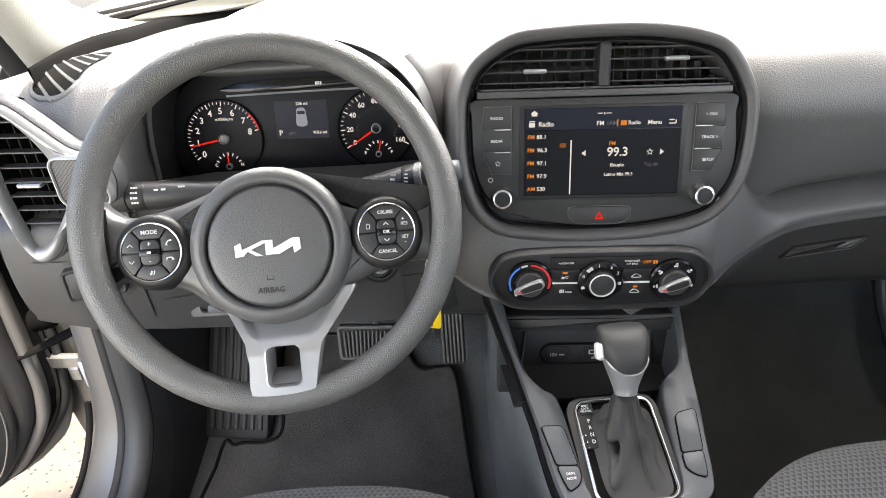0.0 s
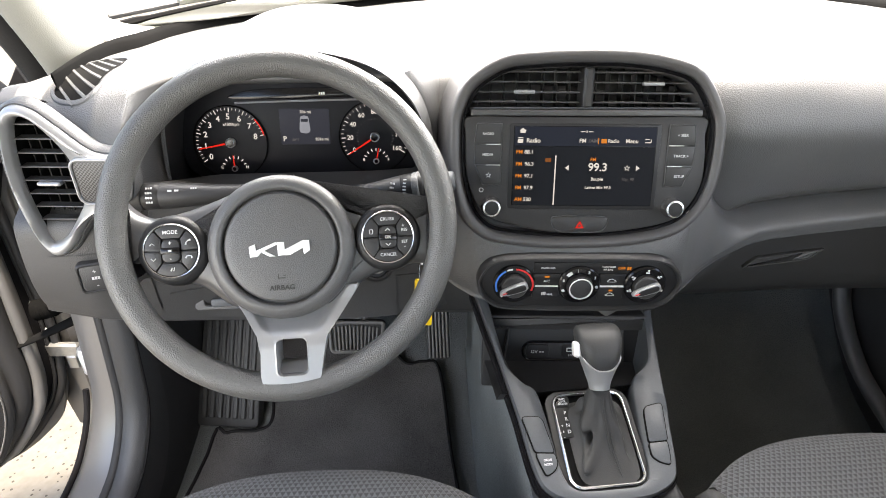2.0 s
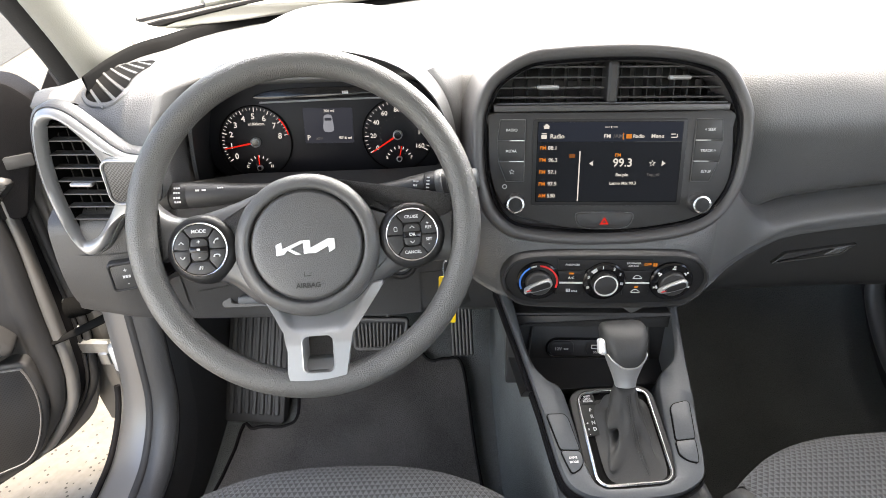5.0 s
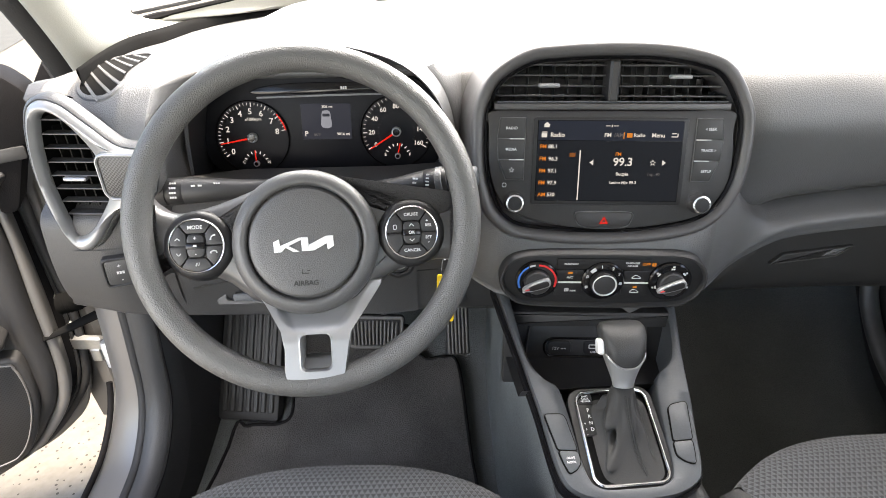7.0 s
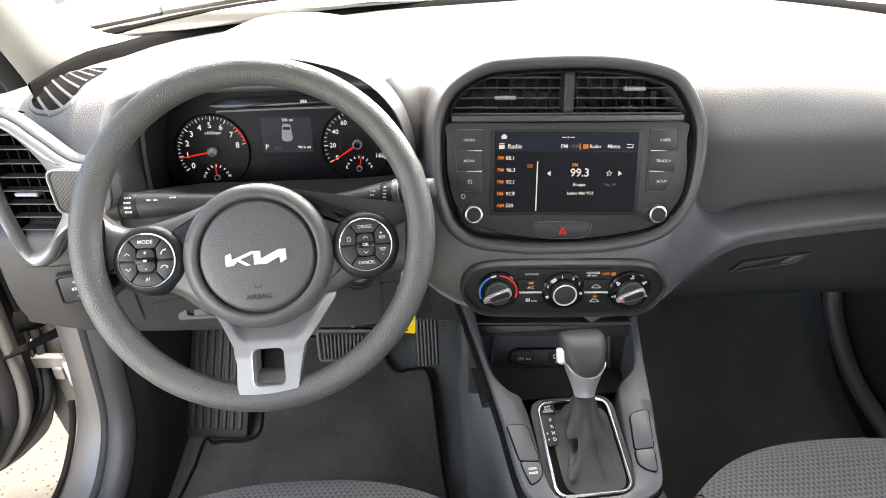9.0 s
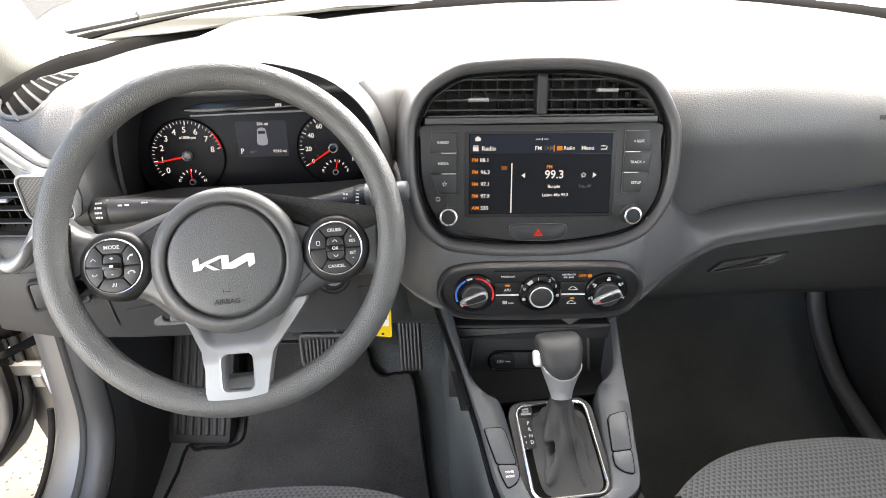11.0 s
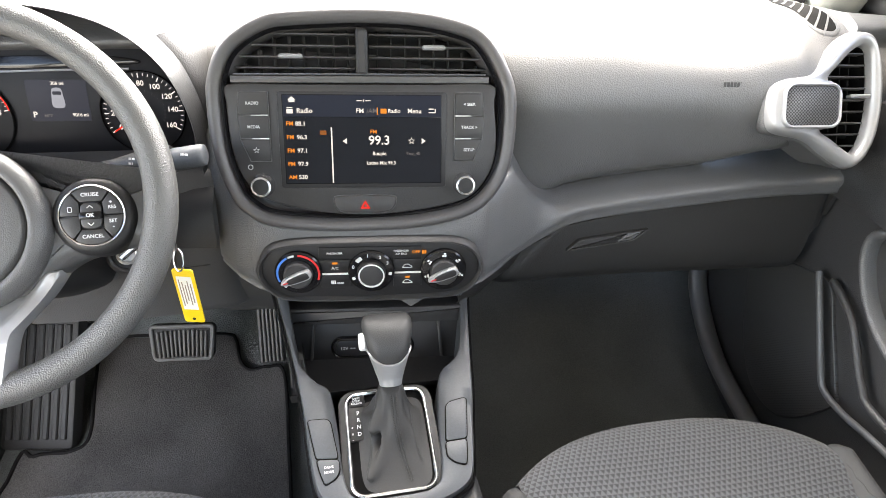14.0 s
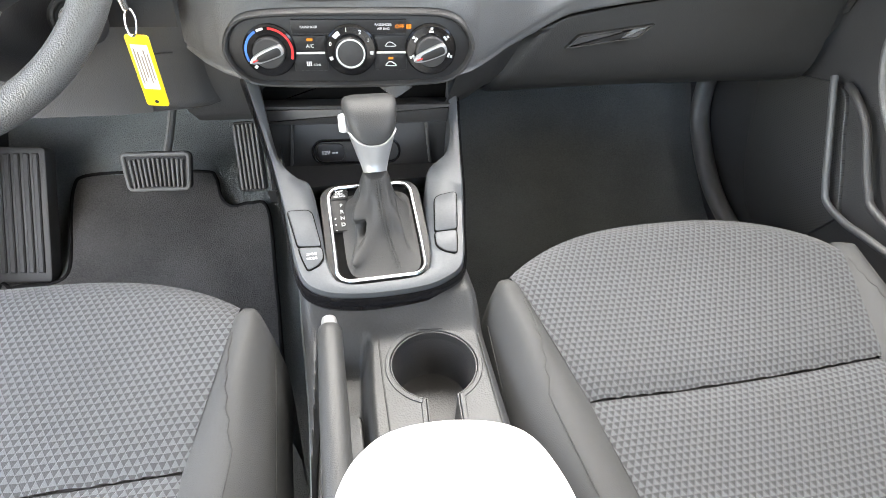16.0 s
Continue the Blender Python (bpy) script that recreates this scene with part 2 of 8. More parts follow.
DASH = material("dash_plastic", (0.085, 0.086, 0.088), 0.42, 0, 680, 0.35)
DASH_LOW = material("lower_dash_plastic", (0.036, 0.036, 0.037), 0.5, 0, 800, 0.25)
BEZEL = material("surround_plastic", (0.06, 0.058, 0.06), 0.42, 0, 900, 0.15)
# same plastic as the dash, darkened for the shade under the ledge
LIDSKIN_SHADED = material("glovebox_plastic_shaded", (0.022, 0.022, 0.022), 0.55, 0, 900, 0.25)
# ledge tone raised to hold the light on its upward face
LEDGE = material("dash_ledge_plastic_lit", (0.095, 0.097, 0.1), 0.42, 0, 900, 0.25)
RIMSKIN = material("wheel_rim_skin", (0.062, 0.062, 0.061), 0.42, 0, 850, 0.6, spec=0.6)
HUBSKIN = material("hub_skin", (0.066, 0.066, 0.067), 0.42, 0, 1050, 0.3, spec=0.5)
SPOKE = material("spoke_plastic", (0.055, 0.055, 0.057), 0.34, 0, 700, 0.06, spec=0.6)
BUTTON = material("button_plastic", (0.024, 0.024, 0.025), 0.45, 0, 700, 0.08, spec=0.4)
LEVER = material("lever_plastic", (0.035, 0.035, 0.036), 0.36, 0, 700, 0.15)
EMBLEM = material("emblem_silver", (0.78, 0.79, 0.8), 0.35, 0.5, var=0.04)
BLACK = material("black_plastic", (0.016, 0.016, 0.017), 0.42, 0, 600, 0.1, spec=0.28)
VENTBLACK = material("vent_black", (0.005, 0.005, 0.005), 0.8, 0, spec=0.05)
SEALSKIN = material("windscreen_seal", (0.005, 0.005, 0.005), 0.9, 0, 500, 0.1, spec=0.02)
VENTDARK = material("vent_louvre", (0.014, 0.014, 0.014), 0.5, 0, 600, 0.1, spec=0.35)
LOUVRE = material("vent_blade", (0.045, 0.045, 0.046), 0.4, 0, 600, 0.1)
FLANGE = material("flange_grey", (0.13, 0.126, 0.122), 0.4, 0.2, 1500, 0.05, 0.06)
PEDALGREY = material("pedal_rubber", (0.1, 0.098, 0.096), 0.6, 0, 500, 0.2)
DARK = material("dark_plastic", (0.027, 0.027, 0.028), 0.48, 0, 700, 0.15, spec=0.35)
GLOSS = material("gloss_black", (0.006, 0.006, 0.007), 0.16, 0, spec=0.35)
SATIN = material("satin_silver", (0.29, 0.294, 0.3), 0.34, 0.45, 2500, 0.03, var=0.05)
CHROME = material("chrome", (0.6, 0.6, 0.61), 0.22, 1.0, var=0.03)
RINGSILVER = material("silver_ring", (0.72, 0.72, 0.72), 0.42, 0.4, var=0.03)
STEEL = material("zinc_steel", (0.45, 0.45, 0.44), 0.42, 0.9)
PAINT = material("silver_paint", (0.18, 0.173, 0.167), 0.36, 0.4, 2500, 0.05, 0.06)
DOORTRIM = material("door_trim_plastic", (0.034, 0.034, 0.035), 0.5, 0, 800, 0.3)
DOORBLACK = material("door_frame_black", (0.009, 0.0085, 0.009), 0.6, 0, 600, 0.2, spec=0.08)
RUBBER = material("black_rubber", (0.016, 0.016, 0.017), 0.7, 0, 500, 0.2)
# blue of the sky mirrored in the satin grey is mixed into the base
CONSOLE = material("console_grey_sky_tint", (0.058, 0.063, 0.069), 0.42, 0.0, 700, 0.08, spec=0.25)
CONSOLE_LOW = material("console_plastic", (0.03, 0.031, 0.032), 0.5, 0, 600, 0.2, spec=0.35)
CUPSKIN = material("cup_plastic", (0.03, 0.03, 0.031), 0.5, 0, 600, 0.2)
KNOB = material("knob_skin", (0.03, 0.0305, 0.031), 0.5, 0, 900, 0.2, spec=0.3)
LEATHER = material("boot_leather", (0.026, 0.026, 0.026), 0.6, 0, 800, 0.15, spec=0.3)
# black carpet raised to grey: veiling haze over the footwell put into it
CARPET_HAZED = material("carpet", (0.113, 0.122, 0.124), 1.0, 0, 600, 0.8, 0.25, 0.1)
MATCLOTH = material("mat_carpet", (0.072, 0.069, 0.067), 1.0, 0, 700, 1.0, 0.55, 0.1, (60, 0.035, (0.2, 0.19, 0.17)))
VINYL = material("seat_side_cloth", (0.03, 0.0305, 0.031), 0.75, 0, 1500, 0.4)
CLOTH = seat_fabric()
# sunlight on the armrest is put into this pale base colour
ARMSKIN_SUNLIT = material("armrest_vinyl_sunlit", (0.62, 0.62, 0.61), 0.5, 0, 500, 0.2, 0.04)
PILLAR = material("pillar_trim", (0.27, 0.268, 0.245), 0.75, 0, 800, 0.2, 0.06)
ROOFLINING = material("roof_lining", (0.5, 0.49, 0.47), 0.95, 0, 900, 0.3, 0.06)
CONCRETE = material("concrete", (0.105, 0.096, 0.081), 0.9, 0, 60, 0.3, 0.2, 0.3, (75, 0.26, (0.035, 0.03, 0.025)))
ASPHALT = material("asphalt", (0.05, 0.051, 0.048), 0.9, 0, 90, 0.4, 0.25, 0.3)
MESH = perforated("speaker_mesh", (0.085, 0.085, 0.088), 0.4, 0.003)
DOORMESH = perforated("door_speaker_mesh", (0.04, 0.04, 0.04), 0.2, 0.0042)
DARKMESH = perforated("driver_door_mesh", (0.016, 0.016, 0.017), 0.28, 0.0042)
YELLOW = material("yellow_plastic", (0.8, 0.55, 0.02), 0.4, 0, var=0.04)
PAPER = material("label_paper", (0.75, 0.72, 0.68), 0.7, 0, var=0.04)
INK = material("grey_ink", (0.25, 0.2, 0.18), 0.7, 0)
PRINT = material("white_print", (0.5, 0.5, 0.5), 0.6, 0, var=0.03)
REDPRINT = material("red_print", (0.6, 0.02, 0.02), 0.5, 0, var=0.03)
BLUEPRINT = material("blue_print", (0.03, 0.15, 0.5), 0.5, 0, var=0.03)
EMBOSS = material("embossed_mark", (0.012, 0.012, 0.012), 0.6, 0)
CLUSTERFACE = material("cluster_face", (0.009, 0.009, 0.011), 0.45, 0, var=0.05, spec=0.15)
SCREEN = material("screen_glass", (0.006, 0.006, 0.008), 0.15, 0, var=0.02, spec=0.12)
W_GLOW, O_GLOW, R_GLOW = glow("white_glow", (1, 1, 1), 0.07), glow("orange_glow", (1, 0.35, 0.06), 0.06), glow("red_glow", (1, 0.03, 0.02), 0.08)
G_GLOW, B_GLOW = glow("grey_glow", (0.5, 0.5, 0.55), 0.02), glow("screen_glow", (0.5, 0.6, 0.9), 0.0022)
LCD_GLOW = glow("lcd_glow", (0.5, 0.55, 0.75), 0.006)


def weave_uv(ob, f):
    """UVs in metres from each vertex's place."""
    me = ob.data
    lay = me.uv_layers.new(name="weave")
    for lp in me.loops:
        lay.data[lp.index].uv = f(me.vertices[lp.vertex_index].co)
    return ob


# ---- the ground and the shell of the car ----
def build_ground():
    bm = bmesh.new()
    add_rings(bm, [[(x, y, 0) for x in (-400, -6, -2.5, -0.9, 1.2, 6, 400)] for y in (-400, -6, -2, 0.4, 1.4, 6, 400)], closed=False)
    solo("ground", bm, CONCRETE, "sunlit pale concrete paving with dark aggregate", "ground", "structure")
    bm = bmesh.new()
    edge = spline([(-3.6, -6), (-3.8, 1), (-4.15, 5.4), (-5.5, 9.3), (-5.75, 11), (-6.2, 13.2), (-9, 30), (-20, 60)], 40)
    add_rings(bm, [[(x, y, 0.005), (x - 0.4, y, 0.005), (x - 12, y, 0.005), (-90, y, 0.005)] for x, y in edge], closed=False)
    solo("road", bm, ASPHALT, "worn grey asphalt beside the concrete", "road", "structure")


def build_shell():
    # floor carpet with the rise to the firewall
    bm = bmesh.new()
    prof = [(-1.6, 0.33), (-1.0, 0.33), (-0.4, 0.335), (0.1, 0.337), (0.45, 0.339), (0.64, 0.341), (0.75, 0.347), (0.86, 0.372), (0.98, 0.42), (1.12, 0.55), (1.2, 0.7), (1.22, 1.0)]
    add_rings(bm, [[(x, y, z) for y, z in spline(prof, 49)] for x in np.linspace(-0.53, 0.93, 12)], closed=False)
    add_rings(bm, [[(x, y, z - 0.05) for y, z in spline(prof, 24)] for x in np.linspace(-0.53, 0.93, 12)], closed=False)
    solo("floor", bm, CARPET_HAZED, "black carpeted car floor rising to the firewall, haze painted in grey", "floor", "structure")
    # unseen headliner, its edges drawn out to keep sun off, and the shell behind
    bm = bmesh.new()
    rows = []
    for y, z, w in ((0.75, 1.565, 0.78), (0.3, 1.63, 0.82), (-0.6, 1.65, 0.82), (-1.6, 1.62, 0.8), (-1.8, 1.5, 0.8)):
        rows.append([(0.245 + w * s * 1.06, y - ((0.17 if s < 0 else 0.06) * s ** 2 if y > 0.5 else 0), z - 0.05 * s ** 4) for s in np.linspace(-1, 1, 21)])
    add_rings(bm, rows, closed=False)
    add_rings(bm, [[(x, y, z + 0.04) for x, y, z in r] for r in rows], closed=False)
    solo("ceiling", bm, ROOFLINING, "unseen pale grey cloth headliner, edges drawn out for shade", "ceiling", "structure")
    bm = bmesh.new()
    block(bm, (0.19, -1.85, 0.75), (1.4, 0.05, 0.8), 0.01)
    solo("wall_rear", bm, DARK, "dark trim behind the cabin", "wall", "structure")
    for name, x in (("wall_left", -0.6), ("wall_right", 1.0)):
        bm = bmesh.new()
        block(bm, (x, -1.2, 0.68), (0.06, 1.3, 0.7), 0.02)
        block(bm, (x, -0.75, 1.3), (0.06, 0.12, 0.66), 0.02)
        solo(name, bm, DARK, "dark trim along the rear side of the cabin", "wall", "structure")
    # bulkhead in front of the feet
    bm = bmesh.new()
    block(bm, (0.2, 1.27, 0.68), (1.5, 0.04, 0.7), 0.01)
    solo("wall_front", bm, RUBBER, "black insulation on the bulkhead", "wall", "structure")


def build_pillars():
    for side, name in ((-1, "pillar_1"), (1, "pillar_2")):
        dx, dy, dz, wide = (0.024, 0.06, -0.008, 1.3) if side < 0 else (0.0, 0.14, 0.028, 1.7)
        path = [(0.67, 0.83, 0.97), (0.668, 0.80, 1.06), (0.667, 0.780, 1.115), (0.662, 0.746, 1.168), (0.664, 0.706, 1.235), (0.674, 0.655, 1.33), (0.668, 0.62, 1.46), (0.66, 0.61, 1.58)]
        sec = [(-0.018, 0.03), (-0.014, -0.006), (-0.002, -0.03), (0.02, -0.035), (0.03, -0.015), (0.03, 0.03), (0.0, 0.05)]
        rings = [[(0.19 + side * (px + dx + a * wide), py + dy + b, pz + dz + b * 0.5) for a, b in spline(sec, 28, True)] for px, py, pz in spline(path, 18)]
        bm = bmesh.new()
        add_rings(bm, rings, I4, True, True, True)
        solo(name, bm, PILLAR, "pale grey plastic windscreen pillar trim", "pillar", "structure", 60)
        bm = bmesh.new()
        tube(bm, [(0.19 + side * (px + dx + 0.018 + 0.032 * wide), py + dy - 0.004, pz + dz - 0.012) for px, py, pz in spline(path, 18)], 0.021, 12, flat=0.9)
        solo("trim_" + name[-1], bm, RUBBER, "black rubber door seal along the windscreen pillar", "seal", "structure", 80)


def dash_edge(x):
    """The far edge of the dash top under the windscreen: y and z."""
    y = float(np.interp(x, [-0.52, -0.488, -0.472, -0.464, -0.436, -0.42, -0.393, -0.36, -0.3, -0.22, -0.09, 0.19, 0.45, 0.6, 0.67, 0.746, 0.8, 0.82, 0.825, 0.83, 0.9], [0.7, 0.715, 0.77, 0.84, 0.888, 0.953, 1.004, 1.042, 1.078, 1.114, 1.18, 1.198, 1.2, 1.19, 1.165, 1.1, 1.055, 1.0, 0.92, 0.85, 0.83]))
    z = float(np.interp(x, [-0.52, -0.455, -0.36, -0.3, -0.22, -0.09, 0.19, 0.6, 0.75, 0.82, 0.9], [1.12, 1.123, 1.128, 1.132, 1.136, 1.144, 1.16, 1.165, 1.16, 1.155, 1.152]))
    return y, z


def build_windscreen():
    # black gap along the dash, pale lower band for painted dash glare, clear glass
    near = spline([(-0.453, 0.69, 1.129), (-0.456, 0.766, 1.131), (-0.4555, 0.843, 1.131), (-0.436, 0.887, 1.131), (-0.42, 0.953, 1.131), (-0.393, 1.004, 1.132), (-0.36, 1.043, 1.134)], 36)
    away = spline([(-0.456, 0.69, 1.132), (-0.4625, 0.774, 1.137), (-0.4645, 0.854, 1.137), (-0.449, 0.912, 1.137), (-0.428, 0.97, 1.138), (-0.4, 1.022, 1.14), (-0.366, 1.064, 1.143)], 36)
    rest = [(x, *dash_edge(x)) for x in np.linspace(-0.345, 0.746, 56)]
    near += rest + [(0.8, 1.05, 1.16), (0.819, 1.0, 1.159), (0.8235, 0.94, 1.158), (0.825, 0.9, 1.157)]
    away += [(x, y + 0.024, z + 0.01) for x, y, z in rest] + [(0.82, 1.07, 1.168), (0.843, 1.0, 1.166), (0.8475, 0.94, 1.165), (0.849, 0.9, 1.163)]
    bm = bmesh.new()
    add_rings(bm, [[(a[0], a[1], a[2] - 0.014), (a[0], a[1], a[2] + 0.004), (a[0] * 0.7 + b[0] * 0.3, a[1] * 0.7 + b[1] * 0.3, a[2] * 0.7 + b[2] * 0.3 + 0.006), (a[0] * 0.3 + b[0] * 0.7, a[1] * 0.3 + b[1] * 0.7, a[2] * 0.3 + b[2] * 0.7 + 0.005), b, (b[0], b[1] + 0.004, b[2] - 0.014)] for a, b in zip(near, away)], closed=False)
    solo("trim_3", bm, SEALSKIN, "black seal between dash and windscreen", "seal", "structure", 60)
    ws = thing("windscreen", (0.19, 1.2, 1.15), "clear curved windscreen with glare painted along its lower border", "windscreen", kind="structure")
    line = spline([(-0.547, 0.9, 1.199), (-0.539, 0.9, 1.185), (-0.525, 0.9, 1.163), (-0.517, 0.902, 1.149), (-0.503, 0.908, 1.142), (-0.455, 0.955, 1.15), (-0.35, 1.03, 1.165), (-0.25, 1.15, 1.167), (-0.1, 1.3, 1.168), (0.19, 1.38, 1.172), (0.5, 1.36, 1.178), (0.72, 1.22, 1.19), (0.84, 1.08, 1.2)], 60)
    bm = bmesh.new()
    rim = spline(away[12::3], 60)
    add_rings(bm, [[(a[0], a[1] + 0.002, a[2] - 0.006), tuple((a[i] + b[i]) / 2 - (0.004 if i == 2 else 0) for i in range(3)), b] for a, b in zip(rim, line)], closed=False)
    # glare of the dash on the black glass edge, painted pale
    part("border", bm, PILLAR, ws, "lower border, dash glare painted as a pale strip")
    bm = bmesh.new()
    tube(bm, [(x, y, z + 0.001) for x, y, z in line], [0.0055 if x < -0.45 else 0.0035 for x, y, z in line], 6)
    part("edge_strip", bm, VENTBLACK, ws, "thin black edge strip")
    wp = thing("wiper", (-0.1, 1.3, 1.16), "grey windscreen wiper arm and blade at rest", "wiper")
    bm = bmesh.new()
    tube(bm, [(-0.42, 1.01, 1.168), (-0.3, 1.13, 1.176), (-0.1, 1.34, 1.184), (0.2, 1.44, 1.186)], 0.010, 10, flat=0.6)
    part("arm", bm, STEEL, wp)
    bm = bmesh.new()
    tube(bm, [(-0.5, 0.94, 1.155), (-0.46, 0.975, 1.16), (-0.42, 1.01, 1.165)], 0.004, 6)
    part("blade", bm, RUBBER, wp)


# ---- the dashboard ----
def lerp(x, tab):
    return float(np.interp(x, [a for a, _ in tab], [b for _, b in tab]))


FACE = [(-0.52, 0.637), (-0.47, 0.636), (-0.405, 0.638), (-0.374, 0.645), (-0.369, 0.85), (-0.012, 0.85), (-0.006, 0.765), (0.04, 0.765), (0.34, 0.77), (0.4, 0.745), (0.5, 0.748), (0.62, 0.747), (0.69, 0.735), (0.75, 0.732), (0.82, 0.752), (0.9, 0.765)]
TOPY = [(-0.52, 0.637), (-0.47, 0.636), (-0.405, 0.638), (-0.375, 0.66), (-0.35, 0.75), (-0.02, 0.755), (0.04, 0.755), (0.34, 0.77), (0.4, 0.745), (0.5, 0.748), (0.62, 0.755), (0.69, 0.745), (0.75, 0.742), (0.82, 0.755), (0.9, 0.77)]
TOPZ = [(-0.52, 1.114), (-0.47, 1.12), (-0.4, 1.123), (-0.36, 1.13), (-0.2, 1.135), (0.0, 1.14), (0.2, 1.15), (0.4, 1.142), (0.665, 1.148), (0.75, 1.15), (0.9, 1.148)]
LEDGEZ = [(-0.52, 0.9), (0.3, 0.87), (0.36, 0.885), (0.4, 0.9), (0.47, 0.928), (0.55, 0.94), (0.64, 0.95), (0.72, 0.958), (0.8, 0.963), (0.9, 0.965)]
LEDGEY = [(-0.52, 0.65), (-0.4, 0.66), (-0.3, 0.69), (-0.05, 0.72), (0.04, 0.74), (0.34, 0.72), (0.42, 0.742), (0.5, 0.756), (0.66, 0.762), (0.8, 0.768), (0.9, 0.77)]
GLOVEY = [(-0.52, 0.66), (-0.4, 0.67), (-0.3, 0.7), (-0.05, 0.73), (0.04, 0.76), (0.3, 0.75), (0.42, 0.765), (0.588, 0.78), (0.9, 0.79)]


def dash_profile(x):
    ye, ze = dash_edge(x)
    yt = lerp(x, TOPY)
    yf, zt, zl, yl, yg = lerp(x, FACE), lerp(x, TOPZ), lerp(x, LEDGEZ), lerp(x, LEDGEY), lerp(x, GLOVEY)
    s = min(1.0, (ye - 0.025 - yt) / 0.12)
    sharp = [(yt + 0.1 * s, zt + 0.006), (yt + 0.055 * s, zt - 0.006), (yt + 0.028, zt - 0.025), (yf + 0.011, zt - 0.052), (yf + 0.001, zt - 0.085), (yf + 0.003, zt - 0.118), (yf + 0.02, zl + 0.03), (yl + 0.04, zl + 0.006)]
    full = [(yt + 0.11, zt + 0.002), (yt + 0.068, zt - 0.012), (yt + 0.037, zt - 0.032), (yf + 0.014, zt - 0.062), (yf + 0.002, zt - 0.094), (yf + 0.006, zt - 0.128), (yf + 0.026, zl + 0.016), (yl + 0.052, zl - 0.014)]
    f = lerp(x, [(-0.36, 0.0), (-0.28, 1.0), (0.66, 1.0), (0.74, 0.0)])
    upper = [(ye, ze - 0.03), (ye, ze - 0.004), (ye - 0.012, ze), ((ye + yt + 0.1 * s) / 2, (ze + zt) / 2 + 0.003)] + [(a[0] + (b[0] - a[0]) * f, a[1] + (b[1] - a[1]) * f) for a, b in zip(sharp, full)]
    lower = [(yl + 0.034, zl), (yl + 0.022, zl - 0.012), (yl + 0.006, zl - 0.032), (yl, zl - 0.046), (yl + 0.003, zl - 0.054), (yg, zl - 0.062)]
    return upper, lower, yg, zl


def dash_z(x, y):
    """Height of the dash top at a place."""
    pts = spline(dash_profile(x)[0], 60)
    for (ya, za), (yb, zb) in zip(pts[3:], pts[4:]):
        if (ya - y) * (yb - y) <= 0 and ya != yb:
            return za + (zb - za) * (y - ya) / (yb - ya)
    return pts[10][1]


VENT = [(-0.478, 0.921), (-0.455, 0.936), (-0.425, 0.975), (-0.385, 0.992), (-0.368, 1.005), (-0.362, 1.03), (-0.370, 1.056), (-0.40, 1.064), (-0.428, 1.09), (-0.452, 1.112), (-0.474, 1.117), (-0.492, 1.102), (-0.504, 1.06), (-0.508, 1.01), (-0.503, 0.96), (-0.493, 0.93)]


def vent_frame(right):
    """Outlines (ring, duct opening, speaker pod) and placing of a side vent; the two are mirrored but set at different angles."""
    if right:
        out = [(-0.0572, -0.0075), (-0.0556, 0.0112), (-0.0517, 0.0258), (-0.0388, 0.0338), (-0.0197, 0.0378), (-0.005, 0.0405), (0.0066, 0.0472), (0.0208, 0.0646), (0.0408, 0.0834), (0.0554, 0.0928), (0.0704, 0.0951), (0.0844, 0.0892), (0.093, 0.0733), (0.0994, 0.0437), (0.1014, 0.0111), (0.0986, -0.0191), (0.0923, -0.0438), (0.0825, -0.0631), (0.0693, -0.0768), (0.0555, -0.0794), (0.0398, -0.0722), (0.0208, -0.0596), (0.002, -0.0457), (-0.0134, -0.0395), (-0.0345, -0.0358), (-0.0495, -0.0311), (-0.0558, -0.0222)]
        duct = [(0.0222, 0.0353), (0.0365, 0.0514), (0.0508, 0.0662), (0.0624, 0.0748), (0.0714, 0.0776), (0.0794, 0.0718), (0.0828, 0.0544), (0.0845, 0.0247), (0.0843, -0.0026), (0.0804, -0.0272), (0.0738, -0.0464), (0.0652, -0.0587), (0.0575, -0.0595), (0.0448, -0.0516), (0.029, -0.0405), (0.0133, -0.0302), (0.0253, -0.0268), (0.0331, -0.0132), (0.0359, 0.003), (0.0351, 0.0192), (0.0299, 0.0313)]
        pod = [(x - 0.05 * (y + 0.02) * (x < 0) * -1, y) for x, y in rrect(0.079, 0.0545, 0.014, -0.0045, 0.0)]
        return out, duct, pod, basis((0.753, 0.7236, 1.056), 24.7, 1.6)
    duct = [(-0.480, 0.940), (-0.462, 0.950), (-0.436, 0.983), (-0.427, 1.0), (-0.4255, 1.03), (-0.428, 1.056), (-0.442, 1.082), (-0.458, 1.100), (-0.472, 1.103), (-0.483, 1.092), (-0.492, 1.055), (-0.495, 1.01), (-0.491, 0.965), (-0.486, 0.945)]
    return VENT, duct, rrect(0.058, 0.058, 0.012, -0.395, 1.0285), Matrix(((1, 0, 0, 0), (0, 0, -1, 0.63), (0, 1, 0, 0), (0, 0, 0, 1)))


def inside(pol, x, y):
    hit = False
    for (a, b), (c, d) in zip(pol, pol[1:] + pol[:1]):
        if (b > y) != (d > y) and x < a + (c - a) * (y - b) / (d - b):
            hit = not hit
    return hit


